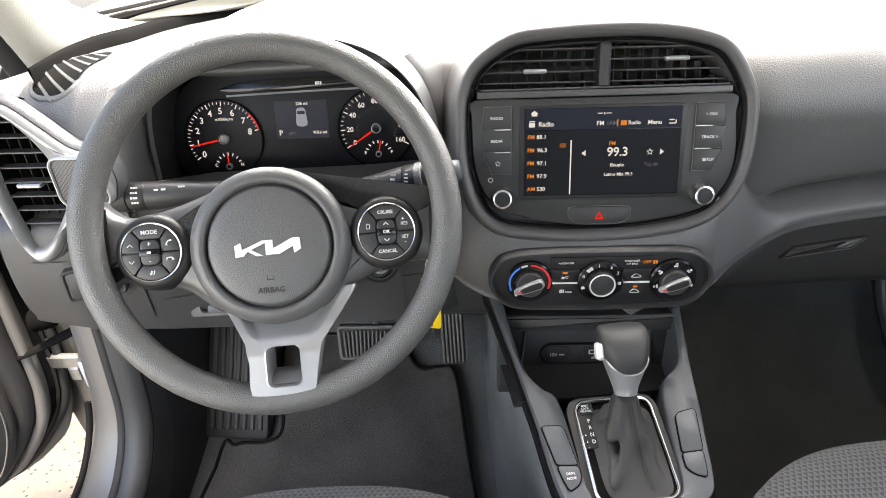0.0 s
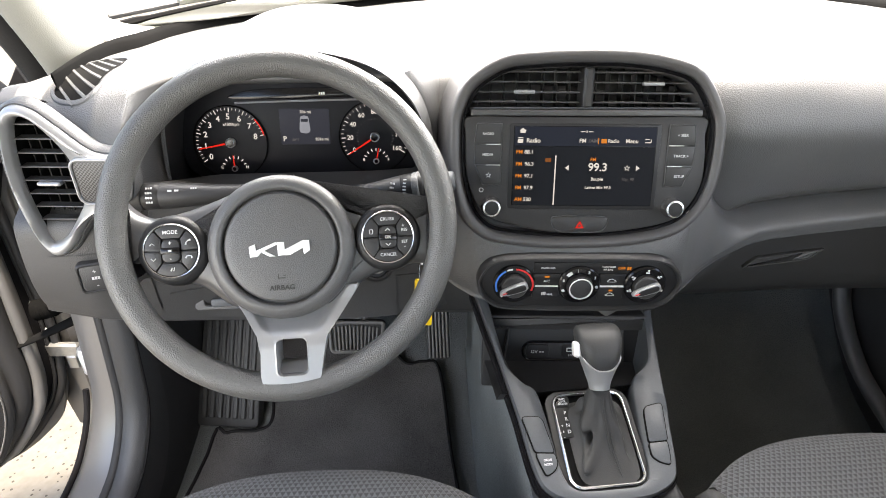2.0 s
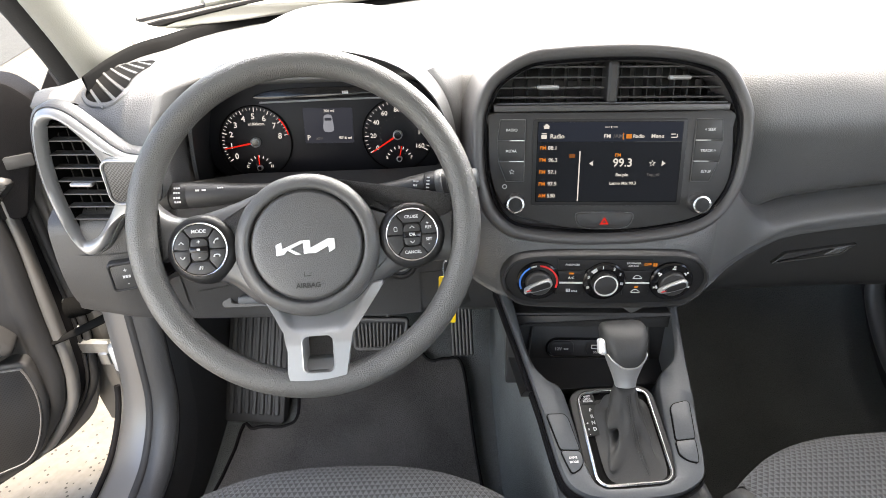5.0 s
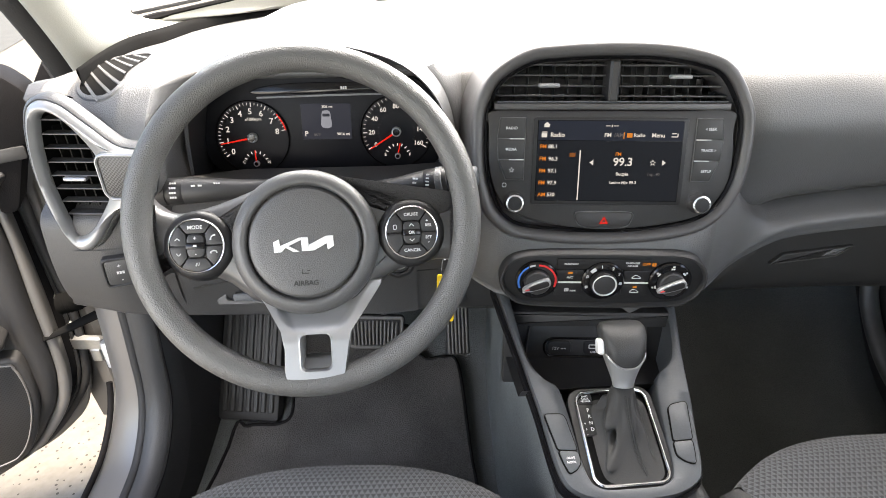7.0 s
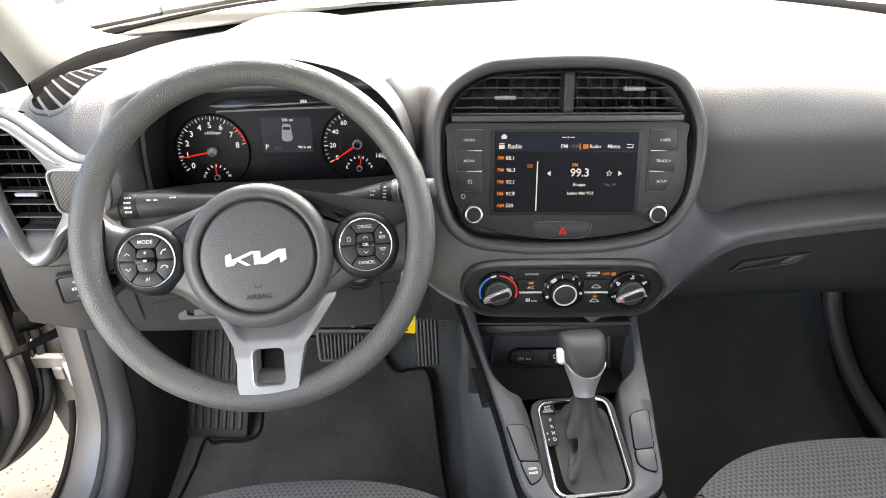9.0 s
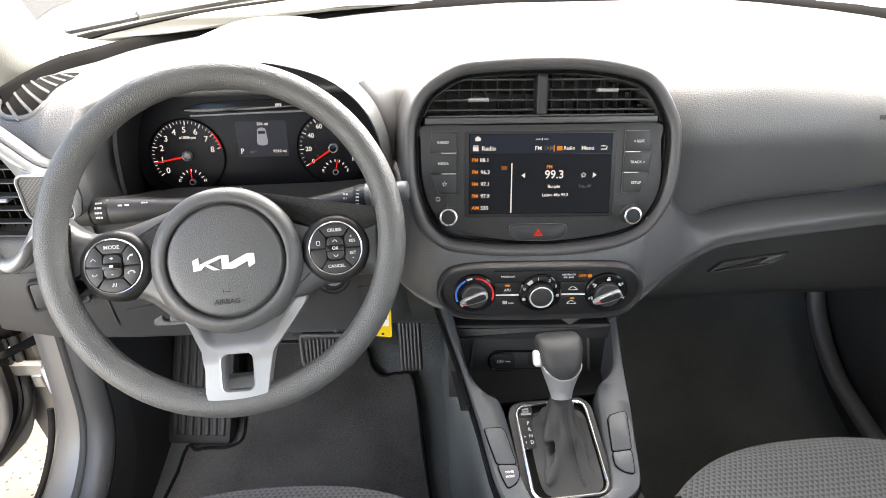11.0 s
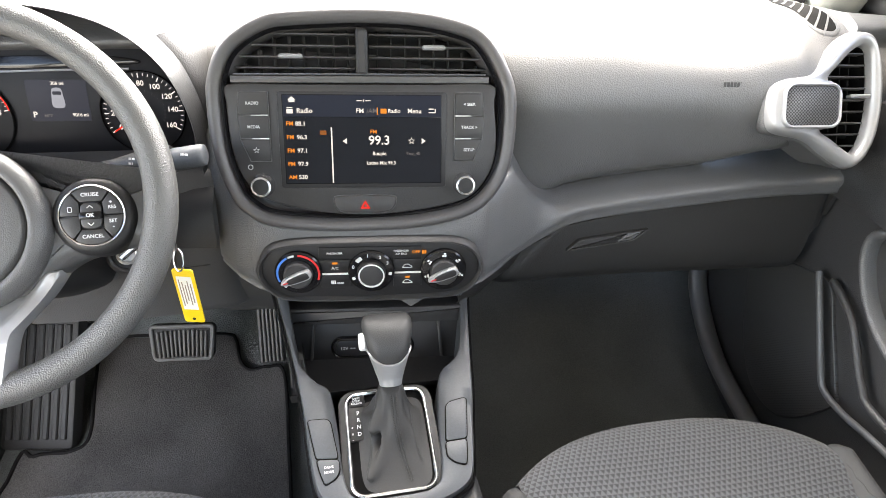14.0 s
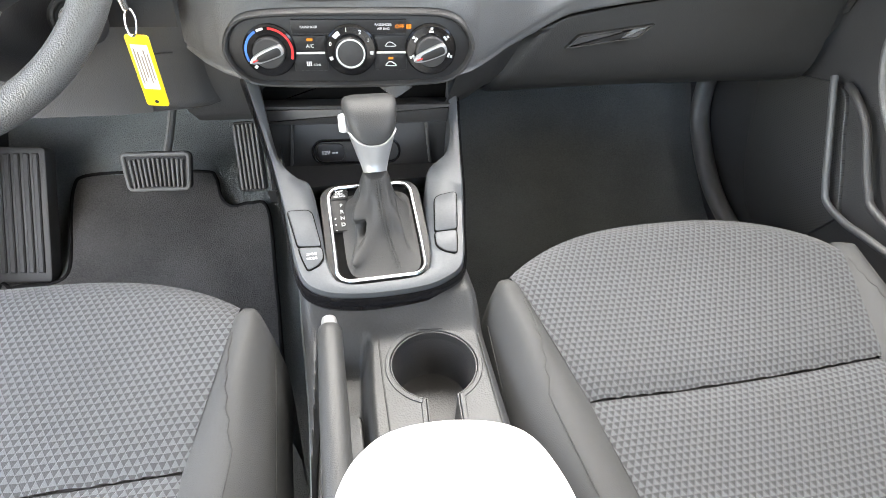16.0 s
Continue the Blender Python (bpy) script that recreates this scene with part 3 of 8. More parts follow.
def build_dashboard():
    dash = thing("dashboard", (0.19, 1.0, 0.7), "dark grey grained plastic dashboard of a hatchback, sunlit on top", "dashboard")
    xs = sorted(list(np.linspace(-0.506, 0.9, 110)) + list(np.linspace(-0.503, -0.36, 48)) + list(np.linspace(0.7, 0.86, 44)) + [-0.3745, -0.3685, -0.0125, -0.0055])
    bm = bmesh.new()
    add_rings(bm, [[(x, y, z) for y, z in spline(dash_profile(x)[0], 80)] for x in xs], closed=False)
    # openings for the two side vents
    for right in (False, True):
        _, duct, _, m = vent_frame(right)
        pol = spline(duct, 60, True)
        mi = m.inverted()
        gone = []
        for fc in bm.faces:
            q = mi @ fc.calc_center_median()
            if -0.08 < q.z < 0.03 and inside(pol, q.x, q.y):
                gone.append(fc)
        bmesh.ops.delete(bm, geom=gone, context="FACES")
    part("upper_panel", bm, DASH, dash, angle=60)
    # knee panel under the wheel and below the ledge, back to the bulkhead
    bm = bmesh.new()
    rows = []
    for x in xs:
        _, lo, yg, zl = dash_profile(x)
        top = lo[-1]
        bot = 0.745
        rows.append([(x, top[0] + 0.03, top[1] + (0.05 if x < 0.33 else 0.0)), (x, top[0] + 0.012, top[1]), (x, yg + 0.012, 0.84), (x, yg + 0.03, bot + 0.06), (x, yg + 0.1, bot), (x, 1.0, bot - 0.03), (x, 1.25, bot)])
    add_rings(bm, rows, closed=False)
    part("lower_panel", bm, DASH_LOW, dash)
    # end caps
    for x in (-0.504, 0.9):
        bm = bmesh.new()
        up, lo, yg, zl = dash_profile(x)
        pts = up + lo + [(yg + 0.01, 0.86), (1.0, 0.86)]
        add_rings(bm, [[(x - 0.004, y, z) for y, z in pts], [(x + 0.004, y, z) for y, z in pts]], I4, True, True, True)
        part("end_cap", bm, DASH_LOW, dash)
    # maker's safety mark pressed into the passenger side
    bars("mark", 0.028, 0.006, basis((0.656, 0.748, 1.0765), 16, 2), EMBOSS, dash, n=6, z=0.001)
    return dash


def build_glovebox():
    g = thing("glovebox", (0.64, 0.8, 0.7), "closed plastic glovebox lid with a flush handle, shade painted in dark", "glovebox")
    bm = bmesh.new()
    rows = []
    for k in range(49):
        s = k / 48
        row = []
        for up, dy, z0 in ((1, 0.03, 0.0), (1, 0.004, 0.0), (1, 0.0, -0.004), (0, 0.001, 0.83), (0, 0.004, 0.795), (0, 0.014, 0.768), (0, 0.038, 0.748), (0, 0.085, 0.735), (0, 0.25, 0.73)):
            zz = 0.862 if up else z0
            xl = 0.44 - 0.62 * (0.865 - zz) * (1 if zz > 0.75 else 0.9)
            x = xl + (0.88 - xl) * s
            _, lo, yg, zl = dash_profile(x)
            e = min(1, (x - xl) / 0.06)
            zt = zl - 0.064 - 0.006 * (1 - e) ** 2
            row.append((x, yg + dy + 0.012 * (1 - min(1, (x - xl) / 0.02)) ** 2, zt + z0 if up else z0))
        rows.append(spline(row, 30))
    add_rings(bm, rows, closed=False)
    lid = part("lid", bm, LIDSKIN_SHADED, g)
    m = basis((0.54, 0.772, 0.838), 0, 5)
    m = m @ pose(0, 0, 0, 0, 0, 6)
    bm = bmesh.new()
    hp = round_poly([(-0.064, -0.0085), (0.042, -0.0085), (0.066, 0.008), (-0.044, 0.008)], 0.003)
    frame_ring(bm, hp, inset(hp, 0.0022), -0.004, 0.003, 0.001, m)
    part("handle_frame", bm, LIDSKIN_SHADED, lid)
    bm = bmesh.new()
    prism(bm, round_poly([(-0.057, -0.006), (0.014, -0.006), (0.031, 0.0055), (-0.043, 0.0055)], 0.0015), -0.004, 0.002, 0.0015, m)
    part("handle", bm, DARK, lid)
    bm = bmesh.new()
    prism(bm, round_poly([(0.017, -0.006), (0.041, -0.006), (0.058, 0.0055), (0.034, 0.0055)], 0.0015), -0.004, 0.0015, 0.001, m)
    part("lock_plate", bm, LEDGE, lid, "lighter grey finger plate")
    return g


WAIST = [(-0.03, 0.76), (0.0, 0.715), (0.025, 0.686), (0.05, 0.668), (0.08, 0.66), (0.19, 0.656), (0.3, 0.66), (0.335, 0.668), (0.36, 0.684), (0.39, 0.708), (0.42, 0.73), (0.45, 0.748), (0.9, 0.77)]


def build_waist():
    """The body that carries the heater controls under the screen and runs out into the passenger-side ledge."""
    w = thing("center_stack", (0.19, 0.7, 0.78), "dark grey dash waist around the heater controls, running into the ledge", "dash panel")
    rows_w, rows_l = [], []
    xs = [q[0] for q in spline(WAIST[:-1], 56)] + list(np.linspace(0.462, 0.9, 34))
    for x in xs:
        y = lerp(x, WAIST)
        d = 0.02 * min(1, max(0.0, abs(x - 0.19) - 0.1) / 0.1)
        zb = 0.9215 + 0.036 * min(1.25, abs(x - 0.19) / 0.15) ** 4
        yb = max(y, 0.667 + 0.277 * (zb - 0.925) + (y - 0.656))
        a = [(yb + 0.08, zb + 0.07), (yb + 0.034, zb + 0.035), (yb + 0.01, zb + 0.008), (yb * 0.6 + y * 0.4 - 0.001, zb - 0.012), (y, 0.87), (y + 0.003, 0.832 + d), (y + 0.012, 0.824 + d), (y + 0.12, 0.81 + d)]
        zl, yl = lerp(x, LEDGEZ), lerp(x, LEDGEY)
        b = [(yl + 0.075, zl - 0.008), (yl + 0.04, zl - 0.012), (yl + 0.02, zl - 0.017), (yl + 0.004, zl - 0.023), (yl - 0.004, zl - 0.031), (yl - 0.001, zl - 0.043), (yl + 0.011, zl - 0.057), (yl + 0.1, zl - 0.06)]
        f = min(1, max(0, (x - 0.32) / 0.15))
        f = f * f * (3 - 2 * f)
        row = spline([(x, p[0] * (1 - f) + q[0] * f, p[1] * (1 - f) + q[1] * f) for p, q in zip(a, b)], 26)
        if x < 0.345:
            rows_w.append(row)
        if x > 0.335 or len(rows_l):
            rows_l.append(row)
    rows_w.append(rows_l[0])
    bm = bmesh.new()
    add_rings(bm, rows_w, closed=False)
    part("panel", bm, DASH, w, angle=60)
    bm = bmesh.new()
    add_rings(bm, rows_l, closed=False)
    part("ledge", bm, LEDGE, w, "ledge over the glovebox, light from above painted in paler", 60)
    # lower cheek between the heater panel and the glovebox lid
    bm = bmesh.new()
    rows = []
    for x in np.linspace(0.322, 0.425, 16):
        y, zt = lerp(x, [(0.322, 0.678), (0.36, 0.706), (0.39, 0.744), (0.425, 0.774)]), lerp(x, [(0.322, 0.85), (0.36, 0.855), (0.425, 0.862)])
        rows.append([(x, y + 0.004, zt), (x - 0.004, y + 0.008, 0.82), (x - 0.012, y + 0.016, 0.79), (x - 0.02, y + 0.03, 0.768), (x - 0.02, y + 0.08, 0.75), (x - 0.02, 0.95, 0.745)])
    add_rings(bm, rows, closed=False)
    part("cheek", bm, LIDSKIN_SHADED, w, angle=60)
    return w


# ---- screen unit and its surround ----
SCR = basis((0.187, 0.693, 1.0215), 15.5)
OUT = [(-0.004, 0.141), (-0.066, 0.138), (-0.108, 0.1316), (-0.148, 0.106), (-0.1655, 0.0713), (-0.169, 0.0394), (-0.166, -0.0156), (-0.152, -0.0611), (-0.133, -0.0843), (-0.108, -0.096),
       (-0.052, -0.1025), (0.005, -0.103), (0.062, -0.0995), (0.117, -0.088), (0.150, -0.066), (0.1705, -0.0241), (0.1745, 0.0416), (0.166, 0.0767), (0.1384, 0.1176), (0.1016, 0.1325), (0.052, 0.1399)]


def build_screen_unit():
    out = spline(OUT[::-1], 96, True)
    out = out if sum(a[0] * b[1] - b[0] * a[1] for a, b in zip(out, out[1:] + out[:1])) > 0 else out[::-1]
    hs = thing("infotainment_surround", (0.19, 0.7, 0.92), "dark rounded plastic surround around the screen and air vents", "dash bezel")
    bm = bmesh.new()
    lay = []
    for d, z in ((-0.03, -0.1), (-0.014, -0.05), (-0.0075, -0.016), (-0.006, -0.004), (-0.003, 0.002), (0.0, 0.004), (0.004, 0.0035), (0.010, 0.0), (0.0145, -0.006), (0.017, -0.014), (0.018, -0.05)):
        lay.append([(x, y, z) for x, y in (inset(out, d) if d else out)])
    add_rings(bm, lay, SCR)
    part("bezel", bm, BEZEL, hs, angle=60)
    bm = bmesh.new()
    add_rings(bm, [[(x, y, -0.0015) for x, y in inset(out, 0.0115)], [(x, y, 0.0035) for x, y in inset(out, 0.0125)], [(x, y, -0.003) for x, y in inset(out, 0.016)]], SCR)
    part("trim_line", bm, GLOSS, hs, "gloss black inner line")
    bm = bmesh.new()
    prism(bm, inset(out, 0.015), -0.075, -0.07, 0, SCR)
    part("backing", bm, BLACK, hs)
    # the vents in the top of the surround
    v = thing("center_air_vent", (0.19, 0.72, 1.09), "pair of black louvred air vents above the screen", "air vent")
    bm = bmesh.new()
    block(bm, (0.0, 0.099, -0.018), (0.0125, 0.05, 0.04), 0.003, SCR)
    part("divider", bm, DARK, v)
    bm = bmesh.new()
    prism(bm, [(-0.146, 0.064), (0.146, 0.0655), (0.146, 0.0735), (-0.146, 0.072)], -0.05, 0.001, 0.002, SCR)
    part("sill", bm, LOUVRE, v, "dark satin sill strip")
    # highlight on the sill's upper edge, drawn as a paler line
    bm = bmesh.new()
    tube(bm, [(-0.142, 0.0735, -0.001), (0.0, 0.0745, -0.001), (0.142, 0.0752, -0.001)], 0.0011, 6, SCR)
    part("sill_glint", bm, CONSOLE, v, "thin grey line painted as the sill highlight")

    def reach(y):
        xs = [a[0] + (b[0] - a[0]) * (y - a[1]) / (b[1] - a[1]) for a, b in zip(out, out[1:] + out[:1]) if (a[1] - y) * (b[1] - y) < 0]
        return min(xs) + 0.02, max(xs) - 0.02
    for y in (0.081, 0.093, 0.1055, 0.118):
        lo, hi = reach(y)
        for a, b in ((lo, -0.008), (0.008, hi)):
            bm = bmesh.new()
            block(bm, ((a + b) / 2, y, -0.022), (b - a, 0.0022, 0.02), 0.0008, SCR)
            part("louvre", bm, LOUVRE, v)
    for k in range(17):
        x = -0.136 + 0.017 * k
        if abs(x) < 0.01:
            continue
        bm = bmesh.new()
        top = 0.128 - 0.9 * max(0, abs(x) - 0.09)
        block(bm, (x, (0.075 + top) / 2, -0.04), (0.0016, top - 0.075, 0.02), 0.0005, SCR)
        part("vane", bm, BLACK, v)
    for x, y in ((-0.079, 0.0935), (0.082, 0.1045)):
        bm = bmesh.new()
        block(bm, (x, y, -0.006), (0.026, 0.005, 0.012), 0.002, SCR)
        part("tab", bm, SATIN, v, "silver-edged slider tab")
    # the head unit
    u = thing("infotainment_screen", (0.19, 0.69, 0.935), "lit colour touchscreen radio with side buttons and knobs", "car radio")
    pan = spline([(-0.1495, 0.0625), (-0.1525, 0.04), (-0.15, -0.01), (-0.138, -0.045), (-0.115, -0.068), (-0.06, -0.083), (0.0, -0.088), (0.06, -0.0835), (0.12, -0.07), (0.146, -0.045), (0.157, -0.01), (0.1535, 0.04), (0.149, 0.0645), (0.08, 0.0645), (0.0, 0.064), (-0.08, 0.0635)], 72, True)
    bm = bmesh.new()
    prism(bm, pan, -0.04, 0.0, 0.003, SCR)
    part("faceplate", bm, DARK, u)
    bm = bmesh.new()
    prism(bm, rrect(0.193, 0.1105, 0.004, 0, 0.0005), -0.01, 0.0012, 0.001, SCR)
    part("screen_frame", bm, BLACK, u)
    bm = bmesh.new()
    prism(bm, rrect(0.182, 0.102, 0.001, 0, 0.0012), 0.0, 0.0018, 0.0003, SCR)
    disp = part("display", bm, SCREEN, u, "lit display showing a radio station list")
    Z = 0.0024

    def ui(text, x, y, size, mt, align="LEFT"):
        letters("caption", text, size, SCR, mt, disp, x, y, Z, align)

    def dot(w, h, x, y, mt):
        bm = bmesh.new()
        block(bm, (x, y, Z), (w, h, 0.0003), 0.0001, SCR)
        return part("mark", bm, mt, disp)
    dot(0.18, 0.024, 0, 0.0395, B_GLOW)
    dot(0.18, 0.0755, 0, -0.011, glow("screen_base", (0.5, 0.55, 0.7), 0.0007))
    Z = 0.0030
    ui("Radio", -0.075, 0.034, 0.0078, W_GLOW)
    dot(0.007, 0.005, -0.0825, 0.0335, W_GLOW)
    dot(0.007, 0.0012, -0.0825, 0.0375, W_GLOW)
    ui("FM", -0.008, 0.034, 0.0072, W_GLOW)
    ui("/AM", 0.004, 0.034, 0.0072, G_GLOW)
    dot(0.0012, 0.008, 0.0165, 0.034, O_GLOW)
    dot(0.007, 0.0055, 0.0235, 0.034, O_GLOW)
    ui("Radio", 0.0285, 0.034, 0.0062, W_GLOW)
    ui("Menu", 0.051, 0.034, 0.0072, W_GLOW)
    dot(0.008, 0.0012, 0.0795, 0.0325, W_GLOW)
    dot(0.006, 0.0012, 0.0785, 0.0365, W_GLOW)
    dot(0.0012, 0.004, 0.0832, 0.0345, W_GLOW)
    bm = bmesh.new()
    prism(bm, [(-0.083, 0.0435), (-0.0765, 0.0435), (-0.0765, 0.046), (-0.0755, 0.0465), (-0.0798, 0.0498), (-0.084, 0.0465), (-0.083, 0.046)], Z - 0.0002, Z + 0.0002, 0, SCR)
    part("home_icon", bm, W_GLOW, disp)
    dot(0.006, 0.0009, -0.004, 0.0455, W_GLOW)
    dot(0.006, 0.0009, 0.006, 0.0455, W_GLOW)
    dot(0.0012, 0.003, 0.001, 0.0455, W_GLOW)
    for k, (a, b) in enumerate((("FM", "88.1"), ("FM", "96.3"), ("FM", "97.1"), ("FM", "97.9"), ("AM", "530"))):
        y = 0.0195 - 0.0153 * k
        ui(a, -0.0875, y, 0.0068, O_GLOW)
        ui(b, -0.077 + (0.001 if k else 0), y, 0.0068, W_GLOW)
    dot(0.0016, 0.064, -0.0365, -0.0165, W_GLOW)
    dot(0.0075, 0.005, -0.046, 0.0095, glow("dim_orange", (1, 0.35, 0.1), 0.02))
    ui("FM", 0.0115, 0.0105, 0.0062, O_GLOW, "CENTER")
    ui("99.3", 0.018, 0.0005, 0.0145, W_GLOW, "CENTER")
    ui("Buupie", 0.018, -0.0145, 0.0058, W_GLOW, "CENTER")
    ui("Latino Mix 99.3", 0.02, -0.0255, 0.0054, W_GLOW, "CENTER")
    ui("Top_40", 0.0575, -0.0145, 0.0052, G_GLOW, "CENTER")
    for x, s in ((-0.0215, -1), (0.0695, 1)):
        bm = bmesh.new()
        tri = [(x - 0.0022 * s, -0.0035), (x + 0.0026 * s, 0.0), (x - 0.0022 * s, 0.0035)]
        prism(bm, tri if s > 0 else tri[::-1], Z - 0.0002, Z + 0.0002, 0, SCR)
        part("arrow", bm, W_GLOW, disp)

    def star(r, x, y):
        return [(x + (r if k % 2 == 0 else r * 0.45) * math.sin(-math.pi * k / 5), y + (r if k % 2 == 0 else r * 0.45) * math.cos(math.pi * k / 5)) for k in range(10)]
    bm = bmesh.new()
    frame_ring(bm, star(0.0042, 0.0555, 0.0), star(0.0028, 0.0555, 0.0), Z - 0.0002, Z + 0.0003, 0.0001, SCR)
    part("star", bm, W_GLOW, disp)
    # buttons beside the display
    for s, cap in ((-1, ("RADIO", "MEDIA", "")), (1, ("< SEEK", "TRACK >", "SETUP"))):
        for k in range(3):
            ya, yb = 0.0545 - 0.0262 * k, 0.0295 - 0.0262 * k
            inn = 0.1065
            oa, ob_ = (0.1375, 0.1405, 0.139)[k], (0.1405, 0.139, 0.129)[k]
            q = [(inn, yb), (ob_, yb), (oa, ya), (inn, ya)]
            if s < 0:
                q = [(-x, y) for x, y in q][::-1]
            bm = bmesh.new()
            prism(bm, q, -0.004, 0.0028, 0.0012, SCR)
            bt = part("button", bm, BUTTON, u)
            # lighter outline paints the light that the button edges catch
            bm = bmesh.new()
            frame_ring(bm, inset(q, -0.0007), inset(q, -0.0001), -0.004, 0.0021, 0.0002, SCR)
            part("button_edge_glint", bm, DASH, bt, "thin painted edge glint")
            if cap[k]:
                letters("caption", cap[k], 0.0047, SCR, PRINT, bt, s * 0.1235, (ya + yb) / 2, 0.0032)
            else:
                bm = bmesh.new()
                frame_ring(bm, star(0.0038, s * 0.122, (ya + yb) / 2), star(0.0026, s * 0.122, (ya + yb) / 2), 0.0028, 0.0034, 0.0001, SCR)
                part("star", bm, PRINT, bt)
            if k < 2:
                bm = bmesh.new()
                block(bm, (s * 0.1165, yb - 0.0007, 0.0016), (0.0185, 0.0011, 0.003), 0.0003, SCR)
                part("divider", bm, PRINT, u, "white divider line")
    for x in (-0.1174, 0.1185):
        km = SCR @ Matrix.Translation((x, -0.0508, 0))
        bm = bmesh.new()
        lathe(bm, [(0.0135, -0.002), (0.0135, 0.002), (0.0118, 0.0045), (0.0116, 0.0155), (0.0112, 0.0165), (0.009, 0.0168)], 40, km, (False, False))
        kn = part("knob", bm, CHROME, u, "chrome-rimmed rotary knob")
        bm = bmesh.new()
        lathe(bm, [(0.0094, 0.014), (0.0092, 0.0162), (0.0001, 0.0168)], 32, km, (False, True))
        part("knob_cap", bm, BLACK, kn, "black cap")
    bm = bmesh.new()
    frame_ring(bm, circle(0.003, -0.1305, -0.030, 20), circle(0.0022, -0.1305, -0.030, 20), -0.001, 0.0006, 0.0001, SCR)
    part("power_mark", bm, PRINT, u)
    hz = spline([(-0.037, -0.068), (-0.033, -0.080), (-0.022, -0.0845), (0.0, -0.085), (0.022, -0.0845), (0.033, -0.080), (0.037, -0.068), (0.03, -0.0645), (0.0, -0.064), (-0.03, -0.0645)], 40, True)
    hz = hz if sum(a[0] * b[1] - b[0] * a[1] for a, b in zip(hz, hz[1:] + hz[:1])) > 0 else hz[::-1]
    bm = bmesh.new()
    prism(bm, hz, -0.004, 0.003, 0.002, SCR)
    hb = part("hazard_button", bm, BUTTON, u, "black button with a red warning triangle")
    # painted glint around the hazard button too
    bm = bmesh.new()
    frame_ring(bm, inset(hz, -0.0009), inset(hz, -0.0001), -0.004, 0.0022, 0.0002, SCR)
    part("button_edge_glint", bm, DASH, hb, "thin painted edge glint")
    bm = bmesh.new()
    frame_ring(bm, [(-0.0058, -0.0795), (0.0058, -0.0795), (0, -0.0695)], [(-0.0026, -0.0775), (0.0026, -0.0775), (0, -0.0732)], 0.003, 0.0036, 0.0001, SCR)
    part("triangle", bm, R_GLOW, hb)


# ---- heater controls ----
CLIM = basis((0.1915, 0.655, 0.8655), 3)


